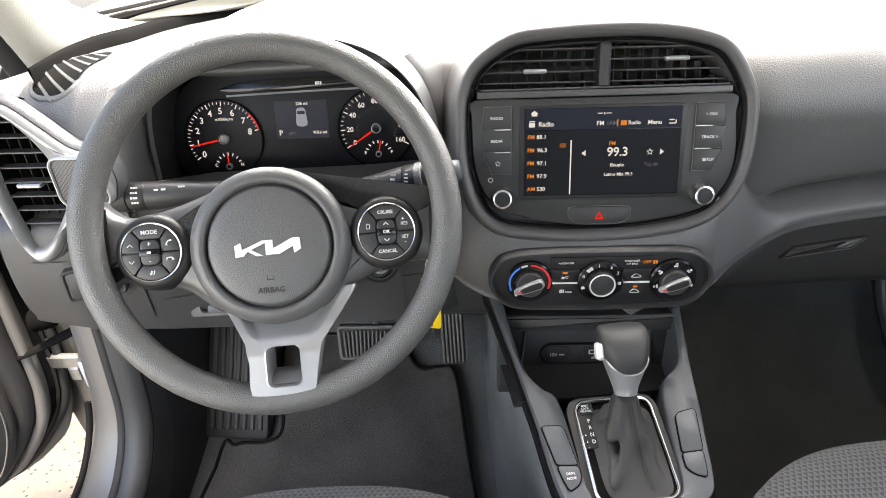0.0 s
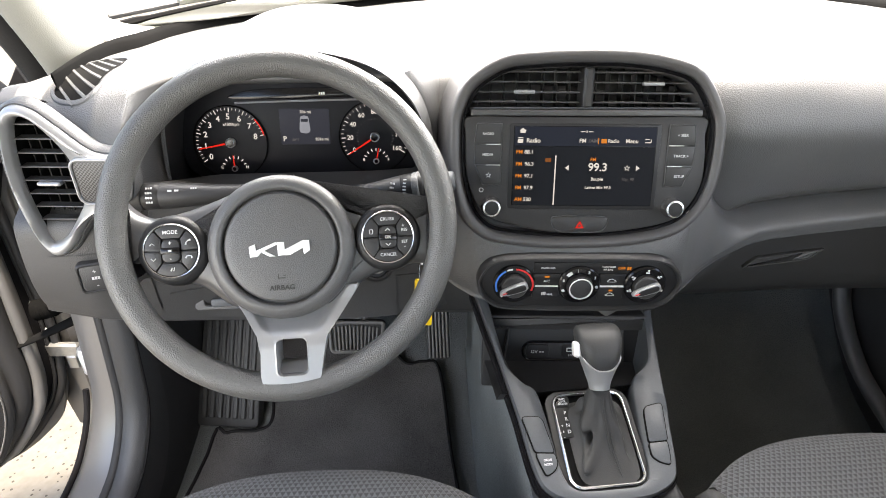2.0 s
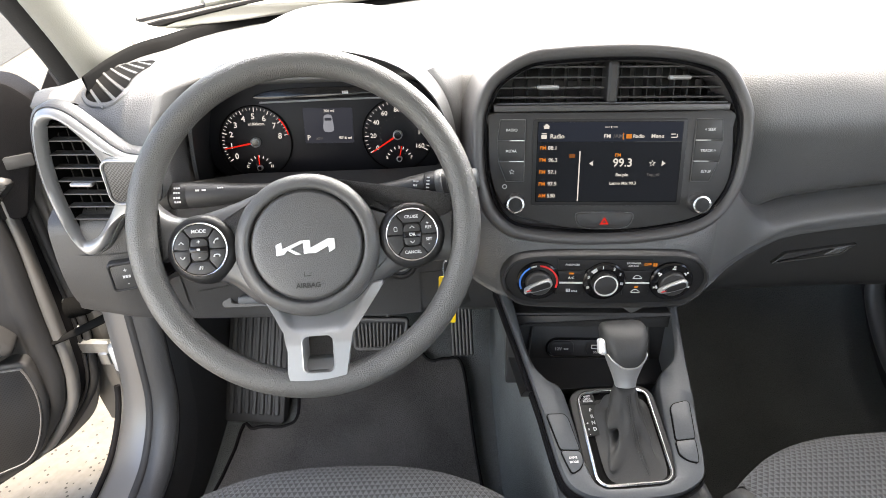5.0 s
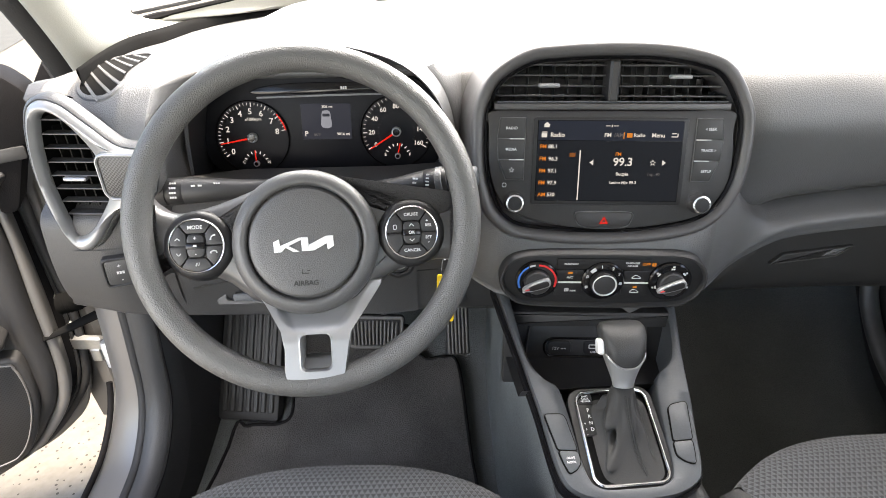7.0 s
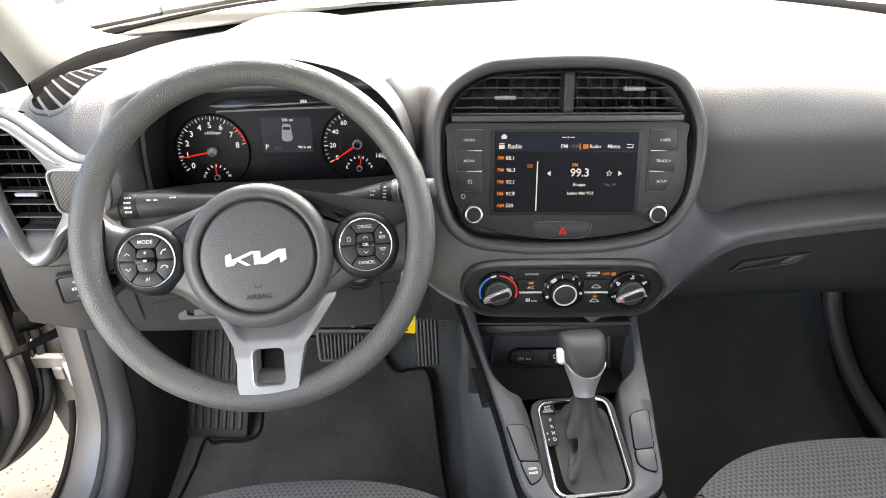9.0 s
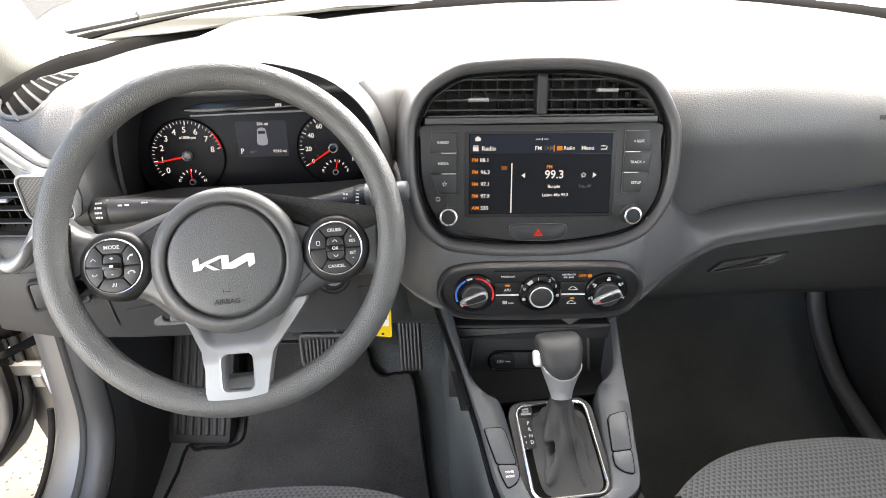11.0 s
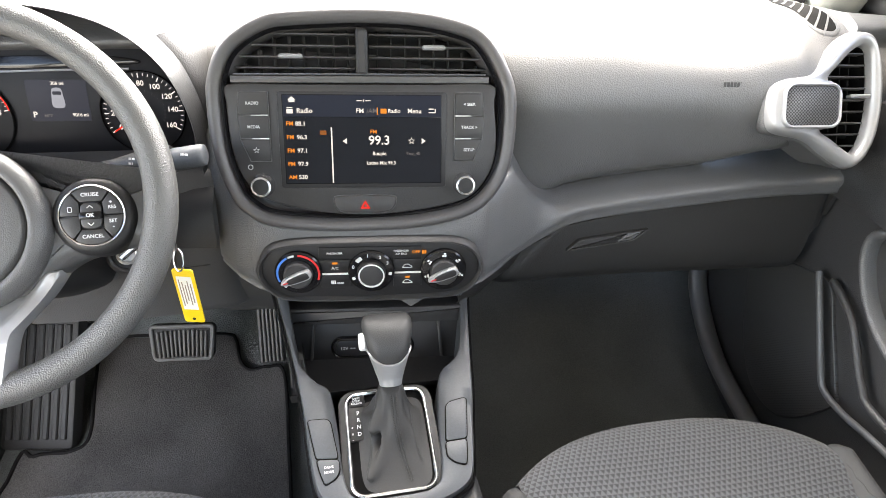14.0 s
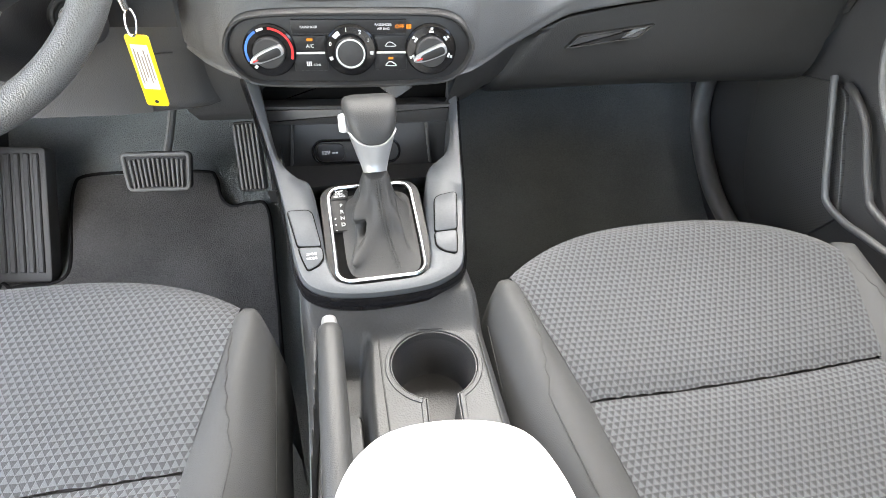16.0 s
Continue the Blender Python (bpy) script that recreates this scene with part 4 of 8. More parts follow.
def build_climate():
    c = thing("climate_controls", (0.19, 0.655, 0.83), "black heater control panel with three rotary dials", "heater controls")
    ov = [(0.0, 0.0408), (0.06, 0.0405), (0.103, 0.0385), (0.124, 0.028), (0.1345, 0.008), (0.129, -0.012), (0.116, -0.025), (0.0985, -0.0305), (0.05, -0.033), (0.0, -0.0335), (-0.05, -0.033), (-0.1, -0.0305), (-0.118, -0.022), (-0.1295, -0.006), (-0.131, 0.01), (-0.1215, 0.028), (-0.103, 0.037), (-0.06, 0.04)]
    out = spline(ov[::-1], 80, True)
    bm = bmesh.new()
    frame_ring(bm, inset(out, -0.006), inset(out, 0.0), -0.02, 0.009, 0.004, CLIM)
    part("bezel", bm, DARK, c, angle=60)
    bm = bmesh.new()
    prism(bm, out, -0.02, 0.003, 0.001, CLIM)
    part("faceplate", bm, BLACK, c)
    for x0, x1, y0, y1 in ((-0.062, -0.025, 0.0025, 0.0195), (-0.062, -0.025, -0.0195, -0.0005), (0.0275, 0.0625, 0.0025, 0.0195), (0.0275, 0.0625, -0.0195, -0.0005), (-0.062, 0.0625, 0.0215, 0.0365)):
        bm = bmesh.new()
        prism(bm, rrect(x1 - x0, y1 - y0, 0.001, (x0 + x1) / 2, (y0 + y1) / 2, 2), 0.0, 0.0055, 0.001, CLIM)
        part("button", bm, BLACK, c)
    for x0, x1 in ((-0.06, -0.0255), (0.028, 0.0625)):
        bm = bmesh.new()
        block(bm, ((x0 + x1) / 2, 0.001, 0.006), (x1 - x0, 0.0022, 0.003), 0.0008, CLIM)
        part("silver_bar", bm, RINGSILVER, c, "thin silver bar")
    for k, x in enumerate((-0.0872, 0.0008, 0.09)):
        dm = CLIM @ Matrix.Translation((x, 0.004, 0))
        bm = bmesh.new()
        lathe(bm, [(0.0285, 0.0), (0.0285, 0.0075), (0.0265, 0.0095), (0.018, 0.0098), (0.0175, 0.006)], 56, dm, (True, True))
        ring = part("dial_ring", bm, GLOSS, c, "gloss black dial ring with printed marks")
        bm = bmesh.new()
        if k == 1:
            lathe(bm, [(0.0175, 0.006), (0.0172, 0.018), (0.0163, 0.0192), (0.0158, 0.0185)], 48, dm, (True, False))
            kn = part("knob", bm, BLACK, c, "fan knob with a silver rim")
            bm = bmesh.new()
            lathe(bm, [(0.0161, 0.0185), (0.0157, 0.0199), (0.0147, 0.0199), (0.0141, 0.0185)], 48, dm, (False, False))
            part("rim", bm, RINGSILVER, kn, "thin silver rim")
            bm = bmesh.new()
            lathe(bm, [(0.0142, 0.016), (0.0138, 0.0185), (0.012, 0.0192)], 40, dm, (False, True))
            part("knob_cap", bm, DARK, kn, "dark satin cap")
        else:
            lathe(bm, [(0.0175, 0.006), (0.017, 0.016), (0.0155, 0.0175)], 48, dm, (True, True))
            kn = part("knob", bm, DARK, c)
            rm = dm @ pose(0, 0, 0, 0, 0, 22)
            bm = bmesh.new()
            prism(bm, spline([(-0.0205, -0.0015), (-0.012, -0.0048), (0.008, -0.0062), (0.0165, -0.004), (0.0165, 0.004), (0.008, 0.0062), (-0.012, 0.0048), (-0.0205, 0.0015)], 36, True), 0.017, 0.0235, 0.0012, rm)
            gp = part("grip", bm, SATIN, kn, "silver-edged grip")
            bm = bmesh.new()
            prism(bm, spline([(-0.011, -0.003), (0.008, -0.0045), (0.014, -0.003), (0.014, 0.003), (0.008, 0.0045), (-0.011, 0.003)], 30, True), 0.023, 0.0242, 0.0005, rm)
            part("grip_inlay", bm, BLACK, gp)
            bm = bmesh.new()
            block(bm, (-0.0145, 0, 0.0238), (0.0065, 0.0016, 0.0012), 0.0003, rm)
            part("pointer", bm, REDPRINT, gp, "red pointer line")

        def arc(a0, a1, r0, r1, mt, name="scale_arc"):
            bm = bmesh.new()
            rows = []
            for i in range(13):
                a = radians(a0 + (a1 - a0) * i / 12)
                rows.append([(r * math.cos(a), r * math.sin(a), 0.0102) for r in (r0, r1)])
            add_rings(bm, rows, dm, closed=False)
            part(name, bm, mt, ring)
        if k == 0:
            arc(120, 205, 0.0235, 0.0262, BLUEPRINT)
            arc(98, 116, 0.0235, 0.0262, PRINT)
            arc(-20, 88, 0.0235, 0.0262, REDPRINT)
            arc(222, 230, 0.021, 0.025, PRINT)
        elif k == 1:
            for a, t in ((160, "0"), (100, "1"), (62, "2"), (32, "3")):
                letters("figure", t, 0.0062, dm, PRINT, ring, 0.0232 * math.cos(radians(a)), 0.0232 * math.sin(radians(a)), 0.0102)
            arc(120, 140, 0.0205, 0.0255, PRINT)
            arc(195, 205, 0.021, 0.025, PRINT)
            arc(-10, 0, 0.021, 0.025, PRINT)
        else:
            for a in (200, 145, 90, 40, -15):
                arc(a - 7, a + 7, 0.0195, 0.022, PRINT)
                arc(a - 5, a + 2, 0.0228, 0.0252, PRINT)
    letters("caption", "PASSENGER", 0.0036, CLIM, PRINT, c, -0.043, 0.029, 0.0062)
    letters("caption", "PASSENGER", 0.0036, CLIM, PRINT, c, 0.0375, 0.0312, 0.0062)
    letters("caption", "AIR BAG", 0.0036, CLIM, PRINT, c, 0.0375, 0.027, 0.0062)
    letters("caption", "OFF", 0.0058, CLIM, O_GLOW, c, 0.0555, 0.0292, 0.0062)
    bars("warning_mark", 0.006, 0.005, CLIM, O_GLOW, c, 0.0655, 0.0292, 0.0062, 2)
    letters("caption", "A/C", 0.0052, CLIM, PRINT, c, -0.0433, 0.0085, 0.0062)
    bars("lamp", 0.0065, 0.0028, CLIM, O_GLOW, c, -0.0433, 0.0155, 0.0062)
    bars("rear_glass_mark", 0.006, 0.005, CLIM, PRINT, c, -0.046, -0.011, 0.0062, 3)
    letters("caption", "REAR", 0.0034, CLIM, PRINT, c, -0.0375, -0.0125, 0.0062)
    for y in (0.0095, -0.0125):
        bm = bmesh.new()
        pts = spline([(0.0395, y - 0.002), (0.0505, y - 0.002), (0.0505, y), (0.048, y + 0.0018), (0.046, y + 0.003), (0.0425, y + 0.003), (0.0395, y)], 24, True)
        frame_ring(bm, pts, inset(pts, 0.0008), 0.005, 0.0062, 0.0001, CLIM)
        part("air_mark", bm, PRINT, c)
    bars("lamp", 0.0055, 0.0026, CLIM, O_GLOW, c, 0.045, -0.0055, 0.0062)


# ---- steering wheel, instruments and column ----
WH = basis((-0.1615, 0.5295, 1.0255), 29.8, 7.4)
CLU = basis((-0.19, 0.79, 1.02), 12, 2)


def build_wheel():
    w = thing("steering_wheel", (-0.16, 0.56, 0.85), "black grained steering wheel with silver lower spoke and button pods", "steering wheel")
    bm = bmesh.new()
    R, n = 0.1672, 24
    prof = []
    for k in range(n):
        a = 2 * math.pi * k / n
        prof.append((R + 0.0146 * math.cos(a), 0.0152 * math.sin(a)))
    prof.append(prof[0])
    lathe(bm, prof, 144, basis((-0.16, 0.5232, 1.027), 30.1, 6.9), (False, False))
    part("rim", bm, RIMSKIN, w, "grained black rim", 80)
    hx, hy = -0.001, -0.024
    HM = WH @ Matrix.Translation((hx, hy, 0))
    bm = bmesh.new()
    lathe(bm, [(0.03, -0.05), (0.062, -0.036), (0.0735, -0.016), (0.0755, -0.004), (0.0745, 0.004), (0.071, 0.0095), (0.066, 0.0128), (0.062, 0.0135), (0.0598, 0.012), (0.0588, 0.006)], 80, HM, (True, False))
    part("hub_shell", bm, HUBSKIN, w, angle=60)
    bm = bmesh.new()
    lathe(bm, [(0.0592, 0.0055), (0.0572, 0.0062), (0.0562, 0.0108), (0.0545, 0.0128), (0.0525, 0.0136), (0.045, 0.0145), (0.03, 0.0155), (0.012, 0.016), (0.001, 0.016)], 80, HM, (False, True))
    pad = part("airbag_cover", bm, HUBSKIN, w, "round grained airbag cover", 60)
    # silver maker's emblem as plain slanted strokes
    for pts in ([(-0.0316, -0.0222), (-0.0259, -0.0195), (-0.025, -0.0262), (-0.0245, -0.0326), (-0.0312, -0.0327)],
                [(-0.025, -0.0264), (-0.006, -0.0187), (-0.0038, -0.0188), (-0.0038, -0.0212), (-0.0197, -0.028), (-0.0242, -0.0326)],
                [(-0.0173, -0.0265), (-0.0061, -0.033), (-0.0121, -0.033), (-0.0198, -0.0282)],
                [(-0.0036, -0.0324), (-0.0039, -0.0188), (0.003, -0.0188), (0.0034, -0.0324)],
                [(0.0034, -0.0268), (0.0208, -0.0183), (0.0222, -0.0185), (0.0216, -0.0258), (0.0082, -0.0325), (0.0034, -0.0324)],
                [(0.0215, -0.026), (0.0208, -0.0183), (0.028, -0.0183), (0.0285, -0.0289), (0.0222, -0.0324)]):
        q = pts if sum(a[0] * b[1] - b[0] * a[1] for a, b in zip(pts, pts[1:] + pts[:1])) > 0 else pts[::-1]
        bm = bmesh.new()
        prism(bm, q, 0.0125, 0.0174, 0.0004, WH)
        part("emblem_stroke", bm, EMBLEM, pad, "polished silver emblem stroke")
    letters("embossed_caption", "AIRBAG", 0.0072, WH, EMBOSS, pad, -0.0015, -0.0655, 0.0156)
    bm = bmesh.new()
    block(bm, (-0.0015, -0.0555, 0.0152), (0.0072, 0.0009, 0.0008), 0.0002, WH)
    block(bm, (0.0015, -0.0528, 0.0152), (0.003, 0.0009, 0.0008), 0.0002, WH)
    block(bm, (-0.0048, -0.0535, 0.0152), (0.0009, 0.005, 0.0008), 0.0002, WH)
    part("embossed_mark", bm, EMBOSS, pad)
    # side spokes with button pods
    for s in (-1, 1):
        if s > 0:
            ol = [(0.01, 0.045), (0.0189, 0.0465), (0.0476, 0.0369), (0.0706, 0.0255), (0.0939, 0.0172), (0.1177, 0.0128), (0.138, 0.0142), (0.152, 0.022), (0.166, 0.03), (0.171, -0.01), (0.163, -0.058), (0.152, -0.052), (0.1328, -0.0507), (0.1081, -0.0554), (0.0896, -0.0603), (0.072, -0.0714), (0.0611, -0.0829), (0.03, -0.09), (0.0, -0.05)]
        else:
            ol = [(-0.005, 0.045), (-0.014, 0.0475), (-0.0395, 0.04), (-0.0688, 0.0285), (-0.0979, 0.019), (-0.1264, 0.0132), (-0.143, 0.0155), (-0.155, 0.024), (-0.165, 0.03), (-0.171, -0.01), (-0.164, -0.058), (-0.152, -0.05), (-0.1321, -0.0487), (-0.1098, -0.0545), (-0.0874, -0.0613), (-0.071, -0.0743), (-0.058, -0.084), (-0.03, -0.09), (0.0, -0.05)]
        ol = spline(ol, 110, True)
        area = sum(p[0] * q[1] - q[0] * p[1] for p, q in zip(ol, ol[1:] + ol[:1]))
        ol = ol if area > 0 else ol[::-1]
        bm = bmesh.new()
        lay = []
        for d, z in ((0.0, -0.032), (0.0, -0.019), (0.0012, -0.0145), (0.0035, -0.0105), (0.007, -0.007), (0.0115, -0.0045), (0.016, -0.0035)):
            lay.append([(x, y, z) for x, y in (inset(ol, d) if d else ol)])
        add_rings(bm, lay, WH, True, True, True)
        part("side_spoke", bm, SPOKE, w, "smooth dark plastic spoke", 60)
        cx, cy = (0.1085, -0.0198) if s > 0 else (-0.1099, -0.0215)
        PM = WH @ Matrix.Translation((cx, cy, 0))
        bm = bmesh.new()
        lathe(bm, [(0.0375, -0.02), (0.0362, -0.006), (0.0345, -0.001), (0.0315, 0.0022), (0.0285, 0.0035)], 64, PM, (True, True))
        pod = part("pod", bm, BLACK, w, angle=60)
        bm = bmesh.new()
        lathe(bm, [(0.0282, 0.002), (0.028, 0.0062), (0.0274, 0.0068), (0.0265, 0.0064), (0.0263, 0.003)], 64, PM, (False, False))
        part("chrome_ring", bm, CHROME, pod, "thin bright ring")

        def sector(a0, a1, r0, r1):
            q = [(r1 * math.cos(radians(a0 + (a1 - a0) * i / 8)), r1 * math.sin(radians(a0 + (a1 - a0) * i / 8))) for i in range(9)]
            # the inner edge keeps clear of the barrel in the middle
            for i in range(9):
                a = radians(a1 + (a0 - a1) * i / 8)
                r = min(0.0097 / max(1e-3, abs(math.cos(a))), r0 / max(1e-3, abs(math.sin(a))))
                q.append((r * math.cos(a), r * math.sin(a)))
            bm = bmesh.new()
            prism(bm, q, 0.0, 0.0072, 0.0007, PM)
            return part("button", bm, BUTTON, pod)
        for a0, a1 in ((55, 125), (129, 178), (182, 231), (235, 305), (309, 358), (2, 51)):
            sector(a0, a1, 0.0127, 0.0258)
        bm = bmesh.new()
        prism(bm, rrect(0.0178, 0.0238, 0.006, n=6), 0.0, 0.0092, 0.002, PM)
        mid = part("rocker", bm, BUTTON, pod)
        bm = bmesh.new()
        prism(bm, rrect(0.0185, 0.0066, 0.001), 0.006, 0.0108, 0.001, PM)
        part("rocker_bar", bm, GLOSS, mid)
        caps = (("MODE", 0, 0.0186, 0.0052), ("+", 0, 0.0076, 0.0062), ("-", 0, -0.0078, 0.0062)) if s < 0 else (
            ("CRUISE", 0, 0.0188, 0.0046), ("CANCEL", 0, -0.0186, 0.0046), ("OK", 0, 0, 0.0046), ("+", 0.0165, 0.0112, 0.0052), ("RES", 0.0175, 0.0068, 0.0043), ("SET", 0.0175, -0.0058, 0.0043), ("-", 0.0175, -0.0105, 0.0052))
        for t, x, y, sz in caps:
            letters("caption", t, sz, PM, PRINT, pod, x, y, 0.0112 if abs(y) < 0.001 else 0.0095 if abs(x) < 0.001 and abs(y) < 0.012 else 0.0075)

        def chevron(x, y, up, z):
            bm = bmesh.new()
            tube(bm, [(x - 0.0024, y - 0.0012 * up, z), (x, y + 0.0012 * up, z), (x + 0.0024, y - 0.0012 * up, z)], 0.0005, 5, PM)
            part("arrow_mark", bm, PRINT, pod)
        if s < 0:
            chevron(-0.0178, 0.0072, 1, 0.0077)
            chevron(-0.0172, -0.0082, -1, 0.0077)
            bm = bmesh.new()
            tube(bm, [(0.0148, 0.0055, 0.0077), (0.0152, 0.0078, 0.0077), (0.017, 0.0098, 0.0077), (0.0196, 0.0102, 0.0077)], [0.0011, 0.0006, 0.0006, 0.0011], 6, PM)
            part("phone_mark", bm, PRINT, pod)
            bm = bmesh.new()
            tube(bm, [(0.0142, -0.0082, 0.0077), (0.0148, -0.0062, 0.0077), (0.0172, -0.0056, 0.0077), (0.0196, -0.0062, 0.0077), (0.0202, -0.0082, 0.0077)], [0.0011, 0.0006, 0.0006, 0.0006, 0.0011], 6, PM)
            part("phone_mark", bm, PRINT, pod)
            bm = bmesh.new()
            tube(bm, [(-0.0012, -0.0206, 0.0077), (-0.0002, -0.0188, 0.0077), (0.0004, -0.0172, 0.0077)], 0.0008, 6, PM)
            tube(bm, [(0.0014, -0.0206, 0.0077), (0.0022, -0.0188, 0.0077), (0.0022, -0.0168, 0.0077)], 0.0005, 5, PM)
            part("voice_mark", bm, PRINT, pod)
            bars("volume_mark", 0.0035, 0.0022, PM, PRINT, mid, 0, 0, 0.0112)
        else:
            chevron(0, 0.0078, 1, 0.0098)
            chevron(0, -0.0078, -1, 0.0098)
            bm = bmesh.new()
            frame_ring(bm, rrect(0.0038, 0.005, 0.001, -0.0172, 0.0062, 2), rrect(0.0026, 0.0038, 0.0005, -0.0172, 0.0062, 2), 0.0068, 0.0077, 0.0001, PM)
            part("distance_mark", bm, PRINT, pod)
    # lower spoke: satin fork that climbs onto the rim, with an open slot and a sunk web under the hub
    fork = [(-0.0605, -0.066), (-0.0568, -0.0731), (-0.0386, -0.1015), (-0.0305, -0.1135), (-0.0268, -0.1315), (-0.028, -0.1532), (-0.0265, -0.1615), (-0.0225, -0.1645), (-0.0187, -0.1657), (0.0213, -0.1683), (0.025, -0.168), (0.0285, -0.165), (0.0325, -0.1579), (0.0368, -0.1353), (0.041, -0.1166), (0.0544, -0.0989), (0.073, -0.0732), (0.077, -0.066), (0.03, -0.07), (-0.02, -0.068)]
    SC = Vector((0.0045, -0.136))
    slot = rrect(0.0312, 0.0385, 0.0065, SC.x, SC.y, 6)

    def radial(pol, k):
        a = 2 * math.pi * k / 200
        u = Vector((math.cos(a), math.sin(a)))
        best = 0.0
        for p, q in zip(pol, pol[1:] + pol[:1]):
            p, q = Vector(p) - SC, Vector(q) - SC
            e = q - p
            den = u.x * e.y - u.y * e.x
            if abs(den) < 1e-12:
                continue
            r, t = (p.x * e.y - p.y * e.x) / den, (p.x * u.y - p.y * u.x) / den
            if r > 0 and -1e-6 <= t <= 1 + 1e-6:
                best = max(best, r)
        return SC + u * best
    ez = lambda t: (lambda q: q * q * (3 - 2 * q))(min(1.0, max(0.0, t)))

    def rise(p):
        z = -0.004 + 0.0248 * ez((-0.082 - p.y) / 0.045)
        half = lerp(-p.y, [(0.066, 0.066), (0.0735, 0.0615), (0.1015, 0.0435), (0.1135, 0.0355), (0.14, 0.032)])
        return z - 0.0075 * ez((half - abs(p.x - 0.0055) - 0.007) / 0.009) * ez((p.y + 0.1145) / 0.014)
    o1, i1 = [radial(fork, k) for k in range(200)], [radial(slot, k) for k in range(200)]
    lay = [[(p.x, p.y, rise(p) - 0.026) for p in o1], [(p.x, p.y, rise(p) - 0.002) for p in o1]]
    for f in (0.03, 0.1, 0.18, 0.26, 0.34, 0.42, 0.5, 0.58, 0.66, 0.74, 0.82, 0.9, 0.96):
        ring = [p.lerp(q, f) for p, q in zip(o1, i1)]
        lay.append([(p.x, p.y, rise(p)) for p in ring])
    lay += [[(p.x, p.y, rise(p) + 0.0006) for p in i1], [(SC.x + (p.x - SC.x) * 0.95, SC.y + (p.y - SC.y) * 0.95, 0.0185) for p in i1], [(SC.x + (p.x - SC.x) * 0.9, SC.y + (p.y - SC.y) * 0.9, 0.004) for p in i1], [(SC.x + (p.x - SC.x) * 0.88, SC.y + (p.y - SC.y) * 0.88, -0.014) for p in i1]]
    bm = bmesh.new()
    add_rings(bm, lay, WH)
    part("lower_spoke", bm, SATIN, w, "satin silver forked lower spoke", 50)
    bm = bmesh.new()
    add_rings(bm, [[(SC.x + x, y, z) for x in (-0.0142, -0.007, 0.0, 0.007, 0.0142)] for y, z in ((-0.153, 0.016), (-0.15, 0.010), (-0.1455, 0.003), (-0.1435, -0.001), (-0.1435, -0.016))], WH, closed=False)
    part("slot_step", bm, SATIN, w, "silver ramp in the slot")
    # column cover behind the hub
    col = thing("steering_column", (-0.17, 0.75, 0.88), "black plastic steering column shroud", "steering column")
    bm = bmesh.new()
    rings = []
    for z, r in ((-0.03, 0.04), (-0.05, 0.052), (-0.1, 0.062), (-0.2, 0.066), (-0.3, 0.06)):
        rings.append([(hx - 0.004 + x, hy - 0.01 + y, z) for x, y in spline([(r, 0), (r * 0.8, r * 0.8), (0, r), (-r * 0.8, r * 0.8), (-r, 0), (-r * 0.8, -r * 0.8), (0, -r), (r * 0.8, -r * 0.8)], 32, True)])
    add_rings(bm, rings, WH, True, True, True)
    part("shroud", bm, BLACK, col, angle=60)
    # stalks
    for s in (-1, 1):
        st = thing("light_stalk" if s < 0 else "wiper_stalk", (-0.16 + 0.07 * s, 0.66, 0.96), "black column stalk with printed light symbols" if s < 0 else "black column stalk with grey tip and printed wiper symbols", "control stalk")
        a = Vector((-0.235, 0.66, 0.998)) if s < 0 else Vector((-0.105, 0.66, 0.998))
        b = Vector((-0.396, 0.648, 0.996)) if s < 0 else Vector((0.021, 0.643, 1.0245))
        d = (b - a)
        if s < 0:
            arm, col_, tip = [(0.0, 0.011), (0.25, 0.012), (0.45, 0.0145), (0.58, 0.0162), (0.66, 0.0166)], [(0.66, 0.0158), (0.675, 0.0168), (0.78, 0.0168), (0.795, 0.0158)], [(0.795, 0.0172), (0.81, 0.0178), (0.93, 0.0172), (0.985, 0.015), (1.0, 0.011)]
        else:
            arm, col_, tip = [(0.0, 0.009), (0.2, 0.0105), (0.38, 0.0135), (0.5, 0.0152)], [(0.5, 0.0146), (0.515, 0.0158), (0.7, 0.0158), (0.715, 0.0146)], [(0.715, 0.012), (0.74, 0.0125), (0.96, 0.0125), (0.99, 0.0115), (1.0, 0.009)]
        bm = bmesh.new()
        tube(bm, [a + d * f for f, r in arm], [r for f, r in arm], 20)
        part("arm", bm, BUTTON, st, angle=60)
        bm = bmesh.new()
        tube(bm, [a + d * f for f, r in col_], [r for f, r in col_], 22)
        part("collar", bm, BLACK, st)
        bm = bmesh.new()
        tube(bm, [a + d * f for f, r in tip], [r for f, r in tip], 22, flat=1.0 if s < 0 else 0.8)
        part("tip", bm, BUTTON if s < 0 else CONSOLE, st, "" if s < 0 else "grey end of the stalk", 60)
        if s > 0:
            bm = bmesh.new()
            tube(bm, [a + d * 0.6, a + d * 0.615, a + d * 0.665, a + d * 0.68], [0.0152, 0.0168, 0.0168, 0.0152], 22)
            part("wiper_ring", bm, DASH, st, "ribbed grey ring")
        # printed symbols facing the driver
        t = d.normalized()
        m0 = basis((0, 0, 0), 24, math.degrees(math.atan2(t.y, t.x)) + (180 if s < 0 else 0))

        def mark(f, y, wd, ht, n, z):
            m = m0.copy()
            m.translation = a + d * f
            bars("symbol", wd, ht, m, PRINT, st, 0, y, z, n)
